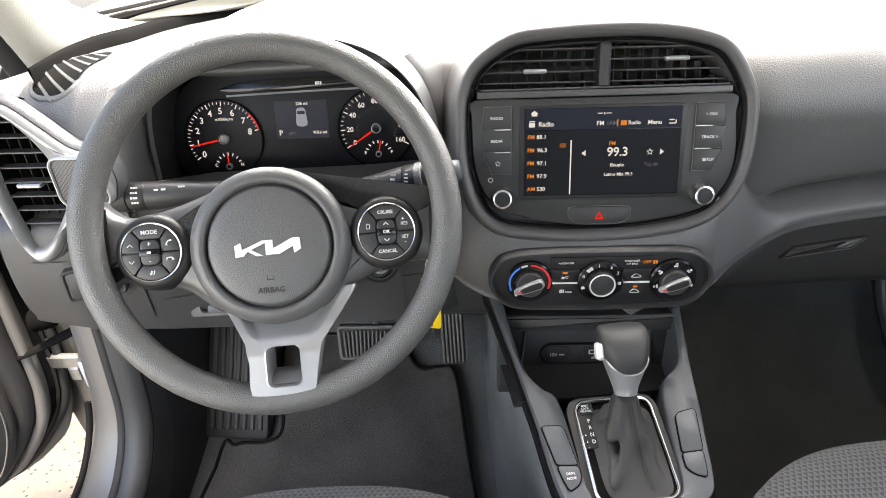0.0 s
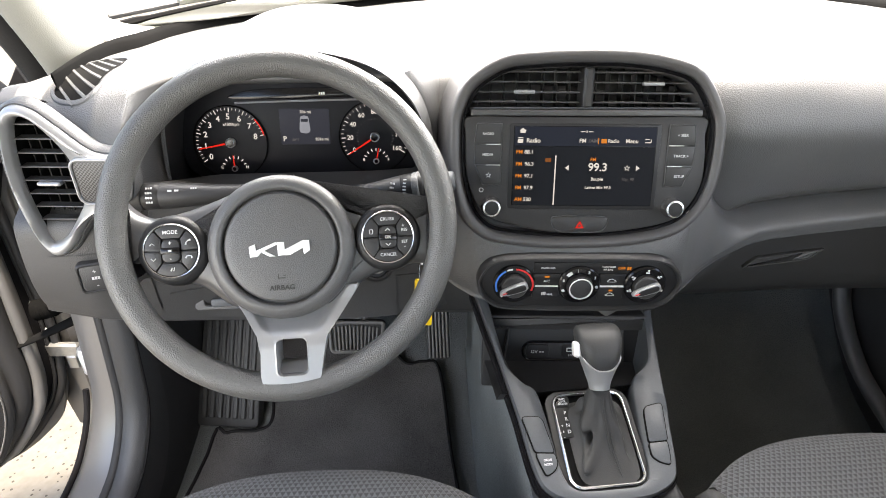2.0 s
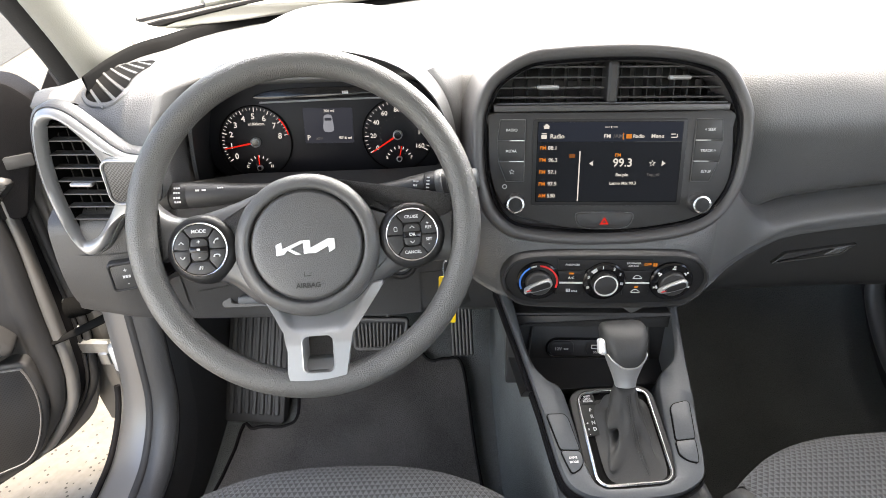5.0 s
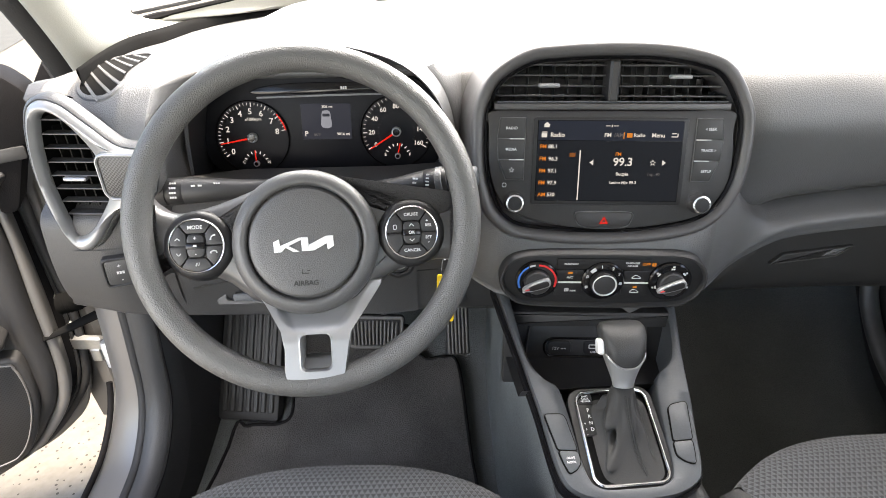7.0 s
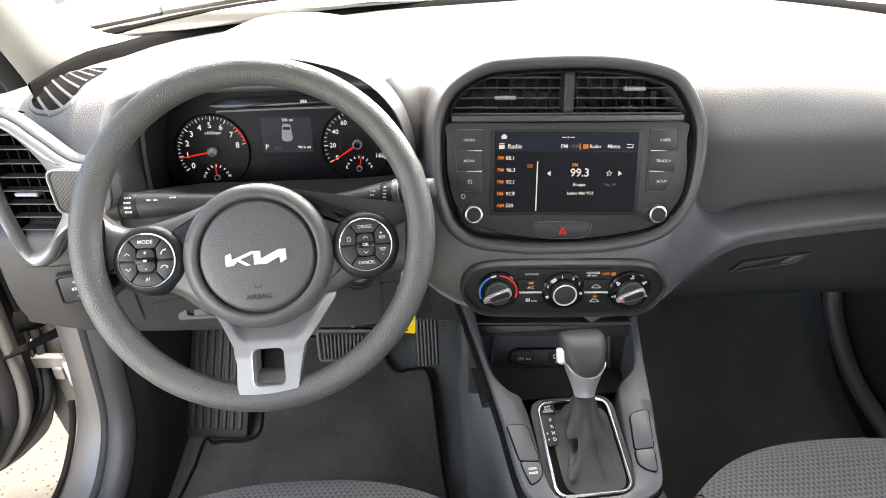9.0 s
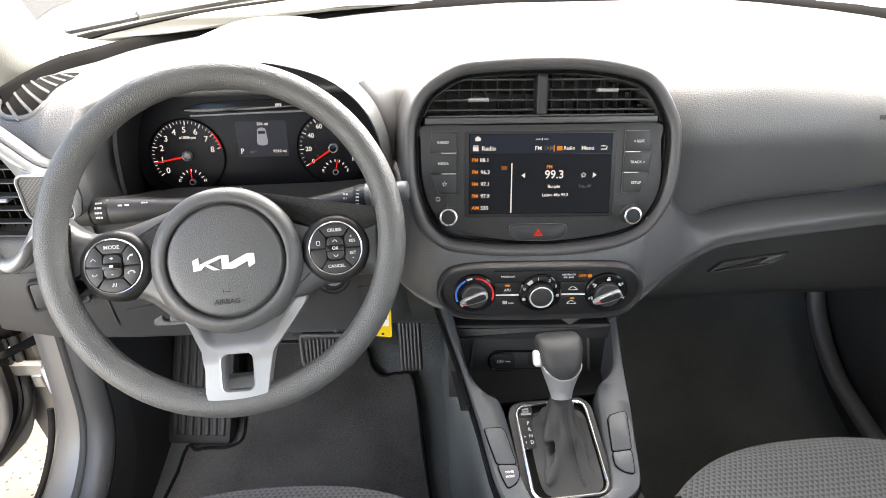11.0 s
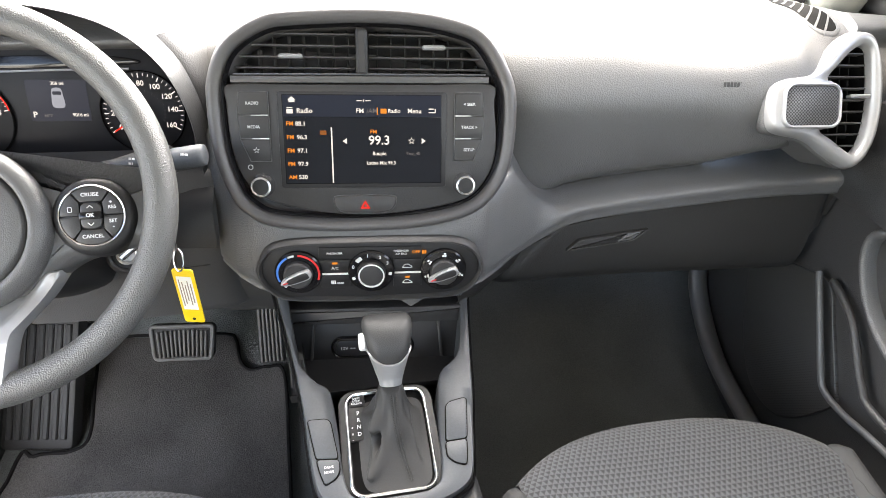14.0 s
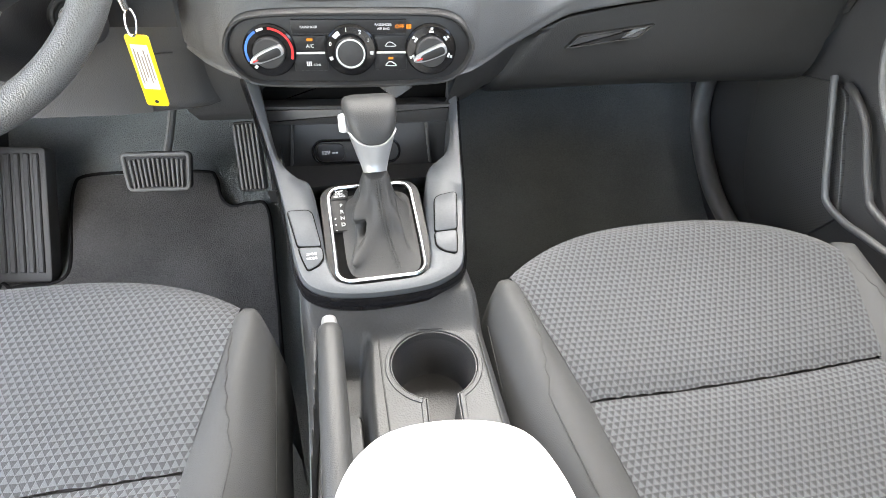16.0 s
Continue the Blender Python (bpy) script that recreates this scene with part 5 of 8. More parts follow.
        if s < 0:
            for y in (0.0095, 0.004, -0.002, -0.0075):
                mark(0.725, y, 0.0085, 0.0024, 3, math.sqrt(0.0168 ** 2 - y * y) + 0.0004)
            for f in (0.52, 0.57):
                mark(f, 0.006, 0.005, 0.0022, 1, 0.0158)
            mark(0.4, 0.008, 0.008, 0.0018, 3, 0.0125)
            for k in range(6):
                m = m0.copy()
                m.translation = a + d * 0.9
                bars("symbol", 0.0012, 0.004, m @ Matrix.Translation((0, 0, 0.0175)) @ Matrix.Rotation(k * math.pi / 3, 4, "Z"), PRINT, st, 0, 0.0032, 0.0)
        else:
            for y in (0.0085, 0.0045, 0.0005, -0.0035, -0.0075):
                mark(0.53, y, 0.004, 0.0016, 1, math.sqrt(0.0158 ** 2 - y * y) + 0.0004)
            for y in (0.006, 0.001):
                mark(0.41, y, 0.007, 0.0022, 2, 0.0142)
            mark(0.86, 0.002, 0.009, 0.0022, 2, 0.0125)


def build_cluster():
    h = thing("instrument_hood", (-0.19, 0.8, 1.0), "dark grey arched cowl over the instruments", "instrument cowl")
    arch = [(-0.372, 0.93), (-0.368, 1.0), (-0.355, 1.07), (-0.325, 1.122), (-0.27, 1.152), (-0.2, 1.163), (-0.13, 1.158), (-0.07, 1.138), (-0.03, 1.1), (-0.012, 1.05), (-0.008, 0.99), (-0.01, 0.93)]
    a = spline(arch, 60)

    def scaled(k, dz=0.0):
        return [(-0.19 + (x + 0.19) * k, 1.0 + (z - 1.0) * k + dz) for x, z in a]
    bm = bmesh.new()
    rows = []
    for k, y, dz in ((1.06, 1.0, -0.005), (1.055, 0.9, 0.0), (1.035, 0.8, 0.002), (1.015, 0.745, 0.002), (1.0, 0.722, 0.0), (0.985, 0.716, 0.0), (0.97, 0.722, 0.0)):
        rows.append([(x, y + 0.12 * max(0, 1.08 - z) * (y < 0.8), z) for x, z in scaled(k, dz)])
    add_rings(bm, rows, closed=False)
    part("cowl", bm, DASH, h, angle=60)
    # shoulders that run from the cowl out to the dash on both sides
    for edge in (-0.379, 0.004):
        pts = [(x, z) for x, z in scaled(1.012) if (x - edge) * (1 if edge > -0.1 else -1) > -0.085 and 0.94 < z < (1.128 if edge > -0.1 else 1.11)]
        prof = spline(dash_profile(edge)[0], 80)
        rows = []
        for x, z in pts:
            ye = min(prof, key=lambda q: abs(q[1] - z) + (1 if q[0] > 0.84 else 0))[0] + 0.002
            yc = 0.752 + 0.12 * max(0, 1.08 - z)
            rows.append([(x + (edge - x) * f, yc + (ye - yc) * (f * f * (3 - 2 * f)), z + 0.004 * math.sin(math.pi * f)) for f in (0, 0.15, 0.3, 0.5, 0.7, 0.85, 1)])
        bm = bmesh.new()
        add_rings(bm, rows, closed=False)
        part("shoulder", bm, DASH, h, angle=60)
    bm = bmesh.new()
    rows = []
    for k, y in ((0.972, 0.722), (0.968, 0.745), (0.97, 0.8), (0.98, 0.84)):
        rows.append([(x, y + 0.12 * max(0, 1.08 - z) * (y < 0.8), z) for x, z in scaled(k)])
    add_rings(bm, rows, closed=False)
    part("liner", bm, BLACK, h, angle=60)
    bm = bmesh.new()
    rows = []
    for x in np.linspace(-0.38, 0.0, 16):
        rows.append([(x, 0.83, 0.965), (x, 0.76, 0.958), (x, 0.72, 0.95), (x, 0.70, 0.93), (x, 0.695, 0.88)])
    add_rings(bm, rows, closed=False)
    part("lower_trim", bm, BLACK, h, angle=60)

    c = thing("instrument_cluster", (-0.19, 0.79, 0.96), "lit instrument cluster with two dials and a small display", "instrument cluster")
    face = [(-0.172, -0.005), (-0.165, -0.042), (-0.13, -0.06), (-0.09, -0.063), (-0.03, -0.058), (0.03, -0.056), (0.09, -0.06), (0.135, -0.055), (0.165, -0.03), (0.172, 0.0), (0.166, 0.035), (0.145, 0.065), (0.1, 0.085), (0.0, 0.095), (-0.1, 0.085), (-0.145, 0.065), (-0.166, 0.035)]
    bm = bmesh.new()
    prism(bm, spline(face, 72, True), -0.02, 0.0, 0.002, CLU)
    part("face", bm, CLUSTERFACE, c, "black instrument face")
    bm = bmesh.new()
    tube(bm, [(-0.092, 0.0505, 0.002), (-0.0, 0.0535, 0.002), (0.09, 0.0555, 0.002)], 0.0014, 6, CLU)
    part("brow_line", bm, SATIN, c, "thin silver line above the dials")
    bm = bmesh.new()
    prism(bm, spline([(-0.09, 0.055), (0.09, 0.06), (0.085, 0.069), (0.0, 0.071), (-0.075, 0.067)], 30, True), -0.01, 0.003, 0.001, CLU)
    part("warning_strip", bm, GLOSS, c)
    bars("warning_lamp", 0.009, 0.004, CLU, PRINT, c, 0.029, 0.0635, 0.0035, 3)
    for name, cx, cy, r, figs in (("tachometer", -0.1034, -0.0044, 0.0485, [("0", 214), ("1", 188), ("2", 162), ("3", 138), ("4", 114), ("5", 91), ("6", 66), ("7", 39), ("8", 13)]),
                                  ("speedometer", 0.1, 0.003, 0.0475, [("0", 212), ("20", 182), ("40", 150), ("60", 121), ("80", 90), ("100", 62), ("120", 33), ("140", 5), ("160", -28)])):
        DM = CLU @ Matrix.Translation((cx, cy, 0))
        bm = bmesh.new()
        lathe(bm, [(r + 0.0035, 0.0), (r + 0.0035, 0.0035), (r + 0.0025, 0.0045), (r + 0.002, 0.002)], 64, DM, (False, False))
        dial = part(name, bm, VENTBLACK, c)
        a0, a1 = figs[0][1], figs[-1][1]
        tk = bmesh.new()
        for i in range(33):
            a = radians(a0 + (a1 - a0) * i / 32)
            ln = 0.006 if i % 4 == 0 else 0.0035
            rm = DM @ Matrix.Rotation(a, 4, "Z")
            block(tk, (r - ln / 2, 0, 0.0008), (ln, 0.0013 if i % 4 == 0 else 0.0008, 0.0004), 0.0001, rm)
        part("ticks", tk, W_GLOW, dial)
        for t, a in figs:
            letters("figure", t, 0.0112 if name[0] == "t" else 0.009, DM, W_GLOW, dial, (r - 0.0125) * math.cos(radians(a)), (r - 0.0125) * math.sin(radians(a)), 0.0008)
        na = 191 if name[0] == "t" else 213
        nm = DM @ Matrix.Rotation(radians(na), 4, "Z")
        bm = bmesh.new()
        prism(bm, [(0.006, -0.0013), (r - 0.003, -0.0006), (r - 0.003, 0.0006), (0.006, 0.0013)], 0.004, 0.0056, 0.0003, nm)
        part("needle", bm, R_GLOW, dial, "red needle")
        bm = bmesh.new()
        lathe(bm, [(0.0068, 0.0), (0.0066, 0.007), (0.0055, 0.0076), (0.0048, 0.007)], 28, DM, (False, False))
        part("hub_ring", bm, SATIN, dial)
        bm = bmesh.new()
        lathe(bm, [(0.005, 0.0), (0.005, 0.0066), (0.001, 0.0068)], 24, DM, (False, True))
        part("hub_cap", bm, GLOSS, dial)
        # small gauge below
        sx, sy = (0.002, -0.037) if name[0] == "t" else (0.001, -0.0345)
        SM = DM @ Matrix.Translation((sx, sy, 0))
        tk = bmesh.new()
        for i in range(7):
            a = radians(155 - 130 * i / 6)
            rm = SM @ Matrix.Rotation(a, 4, "Z")
            block(tk, (0.0165, 0, 0.0014), (0.004, 0.0013, 0.0004), 0.0001, rm)
        part("ticks", tk, W_GLOW, dial)
        for t, x in (("C" if name[0] == "t" else "E", -0.0175), ("H" if name[0] == "t" else "F", 0.0175)):
            letters("figure", t, 0.0058, SM, W_GLOW, dial, x, 0.002, 0.0012)
        bm = bmesh.new()
        block(bm, (0.0105, 0, 0.003), (0.017, 0.0014, 0.001), 0.0003, SM @ Matrix.Rotation(radians(92 if name[0] == "t" else 78), 4, "Z"))
        part("needle", bm, R_GLOW, dial, "red needle")
        bm = bmesh.new()
        lathe(bm, [(0.0042, 0.0), (0.004, 0.005), (0.003, 0.0054), (0.0026, 0.005)], 24, SM, (False, False))
        part("hub_ring", bm, SATIN, dial)
        if name[0] == "t":
            letters("caption", "x1000rpm", 0.0056, DM, W_GLOW, dial, 0.003, 0.0255, 0.0008)
            bm = bmesh.new()
            rows = []
            for i in range(12):
                a = radians(42 - 30 * i / 11)
                rows.append([(q * math.cos(a), q * math.sin(a), 0.001) for q in (r - 0.0012, r + 0.0006)])
            add_rings(bm, rows, DM, closed=False)
            part("red_zone", bm, R_GLOW, dial)
        else:
            tk = bmesh.new()
            for i in range(25):
                a = radians(205 - 230 * i / 24)
                block(tk, (r - 0.022, 0, 0.0008), (0.0025, 0.0006, 0.0004), 0.0001, DM @ Matrix.Rotation(a, 4, "Z"))
            part("ticks", tk, G_GLOW, dial)
    bm = bmesh.new()
    prism(bm, rrect(0.0695, 0.0495, 0.001, 0.002, 0.0175), -0.002, 0.0009, 0.0002, CLU)
    d = part("trip_display", bm, LCD_GLOW, c, "dim blue-grey trip display with a car outline")
    letters("caption", "206 mi", 0.0056, CLU, W_GLOW, d, 0.004, 0.038, 0.0013)
    letters("caption", "P", 0.0098, CLU, W_GLOW, d, -0.027, 0.0005, 0.0013)
    letters("caption", "88°F", 0.0052, CLU, G_GLOW, d, -0.012, -0.001, 0.0013)
    letters("caption", "9016 mi", 0.0056, CLU, W_GLOW, d, 0.025, 0.0, 0.0013)
    bm = bmesh.new()
    prism(bm, spline([(-0.0045, 0.010), (0.0085, 0.010), (0.0085, 0.024), (0.0065, 0.032), (-0.0025, 0.032), (-0.0045, 0.024)], 30, True), 0.0008, 0.0013, 0.0001, CLU)
    part("car_outline", bm, glow("car_glow", (0.75, 0.82, 1.0), 0.035), d)
    bm = bmesh.new()
    prism(bm, rrect(0.01, 0.004, 0.001, 0.002, 0.0265, 2), 0.001, 0.0016, 0.0001, CLU)
    part("car_glass", bm, LCD_GLOW, d)


# ---- side air vents ----
def build_side_vent(right):
    fix = lambda q: q if sum(a[0] * b[1] - b[0] * a[1] for a, b in zip(q, q[1:] + q[:1])) > 0 else q[::-1]
    o, d, pod, m = vent_frame(right)
    v = thing("side_air_vent", (0.76, 0.74, 0.95) if right else (-0.45, 0.63, 0.92), "satin silver ringed air vent with a tweeter grille", "air vent", "side air vents")
    out, inner = fix(spline(o, 96, True)), fix(spline(d, 96, True))
    bm = bmesh.new()
    if right:
        add_rings(bm, [[(x, y, z) for x, y in inset(out, d)] for d, z in ((0.001, -0.008), (-0.0015, -0.012), (0.0, -0.02), (0.006, -0.045), (0.012, -0.085))], m)
    else:
        frame_ring(bm, inset(out, -0.004), inset(out, 0.002), -0.02, -0.002, 0.003, m)
    part("housing", bm, DASH, v, angle=60)
    # start both outlines beside each other so that the bridging quads run straight
    far = max(range(96), key=lambda i: out[i][0] * (1 if right else -1))
    near = min(range(96), key=lambda i: (inner[i][0] - out[far][0]) ** 2 + (inner[i][1] - out[far][1]) ** 2)
    o2, i2 = out[far:] + out[:far], inner[near:] + inner[:near]
    bm = bmesh.new()
    lay = [[(x, y, -0.012 if right else -0.018) for x, y in o2], [(x, y, -0.004 if right else -0.001) for x, y in inset(o2, 0.0006)], [(x, y, 0.003) for x, y in inset(o2, 0.003)], [(x, y, 0.0062) for x, y in inset(o2, 0.0062)],
           [(x * 0.45 + a * 0.55, y * 0.45 + b * 0.55, 0.0065) for (x, y), (a, b) in zip(o2, i2)],
           [(x, y, 0.003) for x, y in inset(i2, -0.002)], [(x, y, -0.002) for x, y in i2], [(x, y, -0.012) for x, y in inset(i2, 0.001)]]
    add_rings(bm, lay, m)
    part("ring", bm, SATIN, v, "satin silver ring", 60)
    bm = bmesh.new()
    add_rings(bm, [[(x, y, -0.009) for x, y in inset(i2, 0.0012)], [(x, y, -0.048) for x, y in inset(i2, 0.003)]], m)
    part("duct", bm, VENTBLACK, v)
    bm = bmesh.new()
    prism(bm, inset(inner, -0.004), -0.05, -0.046, 0, m)
    part("backing", bm, VENTBLACK, v)
    lo, hi = min(q[1] for q in inner), max(q[1] for q in inner)
    for k in range(9):
        zz = lo + (hi - lo) * (k + 0.75) / 9.4
        xs = [a[0] + (b[0] - a[0]) * (zz - a[1]) / (b[1] - a[1]) for a, b in zip(inner, inner[1:] + inner[:1]) if (a[1] - zz) * (b[1] - zz) < 0]
        if len(xs) < 2:
            continue
        bm = bmesh.new()
        block(bm, ((min(xs) + max(xs)) / 2, zz, -0.014), (max(xs) - min(xs) - 0.001, 0.002, 0.013), 0.0007, m)
        part("louvre", bm, LOUVRE, v)
    xa, xb = min(q[0] for q in inner), max(q[0] for q in inner)
    for k in range(5):
        x = xa + (xb - xa) * (k + 0.7) / 5.4
        zs = [a[1] + (b[1] - a[1]) * (x - a[0]) / (b[0] - a[0]) for a, b in zip(inner, inner[1:] + inner[:1]) if (a[0] - x) * (b[0] - x) < 0]
        if len(zs) < 2:
            continue
        bm = bmesh.new()
        block(bm, (x, (min(zs) + max(zs)) / 2, -0.035), (0.0016, max(zs) - min(zs), 0.016), 0.0005, m)
        part("vane", bm, VENTDARK, v)
    tx, tz = (0.0725, 0.0135) if right else (-0.4625, 1.0205)
    bm = bmesh.new()
    block(bm, (tx, tz, -0.006), (0.028, 0.0048, 0.012), 0.002, m)
    part("tab", bm, SATIN, v, "silver slider tab")
    # tweeter pod
    bm = bmesh.new()
    frame_ring(bm, inset(pod, -0.001), inset(pod, 0.0026), 0.0, 0.0115, 0.0014, m)
    part("pod_ring", bm, SATIN, v, "satin silver pod ring")
    bm = bmesh.new()
    prism(bm, inset(pod, 0.0026), 0.0, 0.0095, 0.002, m)
    g = part("grille", bm, MESH, v, "grey perforated tweeter grille")
    mi = m.inverted()
    weave_uv(g, lambda co: tuple((mi @ co).xy))


def build_defroster(right):
    """The slotted side-window vent set into the dash top, following its curve."""
    a, b, w = ((0.789, 0.785), (0.79, 0.928), 0.054) if right else ((-0.436, 0.672), (-0.428, 0.798), 0.057)
    a, b = Vector(a), Vector(b)
    L = (b - a).length
    y = (b - a).normalized()
    x = Vector((y.y, -y.x))
    mid = (a + b) / 2
    v = thing("defroster_vent", (mid.x, mid.y, dash_z(mid.x, mid.y) - 0.01), "black slotted demister vent in the dash top", "air vent", "demister vents")

    def lay(bm, outline, h0, h1, bev):
        """A slab that follows the dash top over an outline in vent coordinates."""
        rings = []
        for d, h in ((0, h0), (0, h1 - bev), (bev, h1)):
            ring = []
            for u, t in (inset(outline, d) if d else outline):
                p = a + x * u + y * t
                ring.append((p.x, p.y, dash_z(p.x, p.y) + h))
            rings.append(ring)
        return rings
    ol = rrect(w, L, w * 0.42, 0, L / 2, 10)
    bm = bmesh.new()
    r0, r1 = lay(bm, ol, -0.01, 0.0022, 0.0008), lay(bm, inset(ol, 0.0045), -0.01, 0.0022, 0.0001)
    add_rings(bm, r0 + [r1[2], r1[0]])
    part("rim", bm, DASH, v, angle=60)
    # the dark well: strips across, each bent to the dash
    bm = bmesh.new()
    rows = []
    for k in range(25):
        t = 0.004 + (L - 0.008) * k / 24
        e = min(t, L - t)
        hw = w / 2 - 0.0035 - (w * 0.42 - math.sqrt(max(0, (w * 0.42) ** 2 - (w * 0.42 - e) ** 2)) if e < w * 0.42 else 0)
        row = []
        for j in range(7):
            p = a + x * (hw * (j / 3 - 1)) + y * t
            row.append((p.x, p.y, dash_z(p.x, p.y) + 0.0009))
        rows.append(row)
    add_rings(bm, rows, closed=False)
    part("well", bm, VENTBLACK, v)
    skew = 0.036 if right else -0.024
    for k in range(7):
        t = L * (k + 0.55) / 7.1
        span = [u for u in np.linspace(-w / 2, w / 2, 61) if inside(inset(ol, 0.0035), u, t + skew * u * 2 / w)]
        if len(span) < 8:
            continue
        lo, hi = span[0], span[-1]
        rows = []
        for j in range(9):
            row = []
            for dt, h in ((-0.003, 0.0008), (-0.0026, 0.0022), (0.0012, 0.0024), (0.0018, 0.0008)):
                u = lo + (hi - lo) * j / 8
                p = a + x * u + y * (t + dt + skew * u * 2 / w - 0.004 * (1 - (2 * u / w) ** 2))
                row.append((p.x, p.y, dash_z(p.x, p.y) + h))
            rows.append(row)
        bm = bmesh.new()
        add_rings(bm, rows, closed=False)
        part("slat", bm, DASH, v)


# ---- centre console ----
GATE = basis((0.21, 0.525, 0.715), 18, 6, True)


def gate_lift(v):
    """How far the rails curl up above the shifter plane, by the distance along it."""
    return 0.9 * max(0.0, v - 0.06) ** 2


def build_console():
    con = thing("center_console", (0.21, 0.5, 0.36), "dark grey plastic centre console with satin rails", "center console")
    L_out = [(-0.134, 0.235), (-0.1272, 0.205), (-0.1115, 0.1308), (-0.0990, 0.05), (-0.0947, 0.0059), (-0.0900, -0.035), (-0.082, -0.06), (-0.0615, -0.0745), (-0.03, -0.081), (0.0033, -0.083), (0.035, -0.082), (0.0601, -0.0775), (0.0848, -0.065), (0.0948, -0.0448), (0.1045, 0.005), (0.1143, 0.0537), (0.125, 0.13), (0.135, 0.2015), (0.139, 0.235)]
    L_in = [(-0.119, 0.235), (-0.1129, 0.205), (-0.1, 0.115), (-0.0831, 0.0857), (-0.066, 0.07), (-0.0595, 0.02), (-0.057, -0.03), (-0.052, -0.055), (-0.045, -0.064), (-0.03, -0.0685), (0.0, -0.069), (0.03, -0.0685), (0.045, -0.064), (0.053, -0.055), (0.058, -0.03), (0.0625, 0.02), (0.0745, 0.076), (0.106, 0.108), (0.1233, 0.205), (0.127, 0.235)]
    N = 120
    o, i = spline(L_out, N), spline(L_in, N)
    bm = bmesh.new()
    rings = []
    for (a, b), (c, d) in zip(o, i):
        lo, li = gate_lift(b), gate_lift(d)
        rings.append([(a, b, lo - 0.03), (a, b, lo - 0.004), (a * 0.94 + c * 0.06, b * 0.94 + d * 0.06, lo), (a * 0.5 + c * 0.5, b * 0.5 + d * 0.5, (lo + li) / 2 + 0.002), (a * 0.06 + c * 0.94, b * 0.06 + d * 0.94, li), (c, d, li - 0.003), (c, d, li - 0.07)])
    add_rings(bm, rings, GATE, closed=False)
    part("surround", bm, CONSOLE, con, "satin grey rails around the selector, sky reflection painted in blue", 50)
    bm = bmesh.new()
    rings = []
    for a, b in o:
        lo = gate_lift(b)
        k = 1.0 + 0.012
        rings.append([(a * k, b * k if b < 0 else b, lo - 0.008), (a * 1.035, b * 1.05 if b < 0 else b, lo - 0.013), (a * 1.04, b * 1.06 if b < 0 else b, lo - 0.02), (a * 1.02, b * 1.02 if b < 0 else b, lo - 0.024), (a * 1.03, b * 1.05 if b < 0 else b, lo - 0.028), (a * 1.02, b * 1.03 if b < 0 else b, lo - 0.036)])
    add_rings(bm, rings, GATE, closed=False)
    part("edge_band", bm, GLOSS, con, "gloss black edge band")
    # plate between rails, carries the chrome ring
    bm = bmesh.new()
    prism(bm, rrect(0.116, 0.143, 0.02, 0.001, -0.004), -0.02, -0.004, 0.001, GATE)
    part("selector_plate", bm, VENTDARK, con)
    # tray floor and back wall under the heater controls
    bm = bmesh.new()
    add_rings(bm, [[(-0.115, 0.072, -0.008), (0.118, 0.072, -0.008)], [(-0.115, 0.08, -0.04), (0.118, 0.08, -0.04)], [(-0.115, 0.12, -0.06), (0.118, 0.12, -0.06)], [(-0.117, 0.155, -0.07), (0.12, 0.155, -0.07)], [(-0.118, 0.178, -0.074), (0.122, 0.178, -0.074)]], GATE, closed=False)
    part("tray", bm, DARK, con)
    WB = basis((0.196, 0.693, 0.7155), 12, 0)
    bm = bmesh.new()
    prism(bm, rrect(0.25, 0.105, 0.004, 0, -0.012), -0.02, 0.0, 0.002, WB)
    part("tray_back", bm, BUTTON, con)
    bm = bmesh.new()
    prism(bm, rrect(0.25, 0.026, 0.004, 0, 0.052), -0.02, 0.012, 0.006, WB)
    part("tray_lip", bm, DARK, con)
    # wall of the upper recess, its shade painted as near-black
    bm = bmesh.new()
    prism(bm, rrect(0.25, 0.09, 0.004, 0, 0.095), -0.07, -0.03, 0.006, WB)
    part("tray_upper_back", bm, VENTBLACK, con)
    for s in (-1, 1):
        bm = bmesh.new()
        block(bm, (s * 0.09, 0.005, 0.003), (0.004, 0.062, 0.01), 0.0015, WB @ pose(0, 0, 0, 0, 0, s * 6))
        part("rib", bm, DASH_LOW, con)
    bm = bmesh.new()
    prism(bm, [(-0.018, 0.0), (0.0, -0.013), (0.02, 0.0), (0.016, 0.006), (-0.014, 0.006)], -0.006, 0.004, 0.001, basis((0.242, 0.668, 0.817), 10, 0))
    part("flap_tab", bm, DASH, con, "small grey tab under the heater panel")
    sk = rrect(0.117, 0.034, 0.016, -0.006, 0.0)
    bm = bmesh.new()
    frame_ring(bm, sk, inset(sk, 0.003), -0.004, 0.004, 0.0012, WB)
    part("socket_frame", bm, GLOSS, con)
    bm = bmesh.new()
    prism(bm, inset(sk, 0.003), -0.004, 0.0015, 0.0005, WB)
    part("socket_panel", bm, RUBBER, con)
    bm = bmesh.new()
    prism(bm, rrect(0.036, 0.024, 0.008, -0.04, 0), 0.0, 0.005, 0.0015, WB)
    pl = part("power_outlet", bm, BLACK, con, "black twelve-volt outlet cap")
    letters("caption", "12V", 0.007, WB, PRINT, pl, -0.046, 0, 0.0055)
    bars("outlet_mark", 0.008, 0.002, WB, PRINT, pl, -0.034, 0, 0.0055, 2)
    bm = bmesh.new()
    prism(bm, rrect(0.03, 0.022, 0.005, 0.012, 0), 0.0, 0.0035, 0.0012, WB)
    us = part("usb_port", bm, BLACK, con)
    bm = bmesh.new()
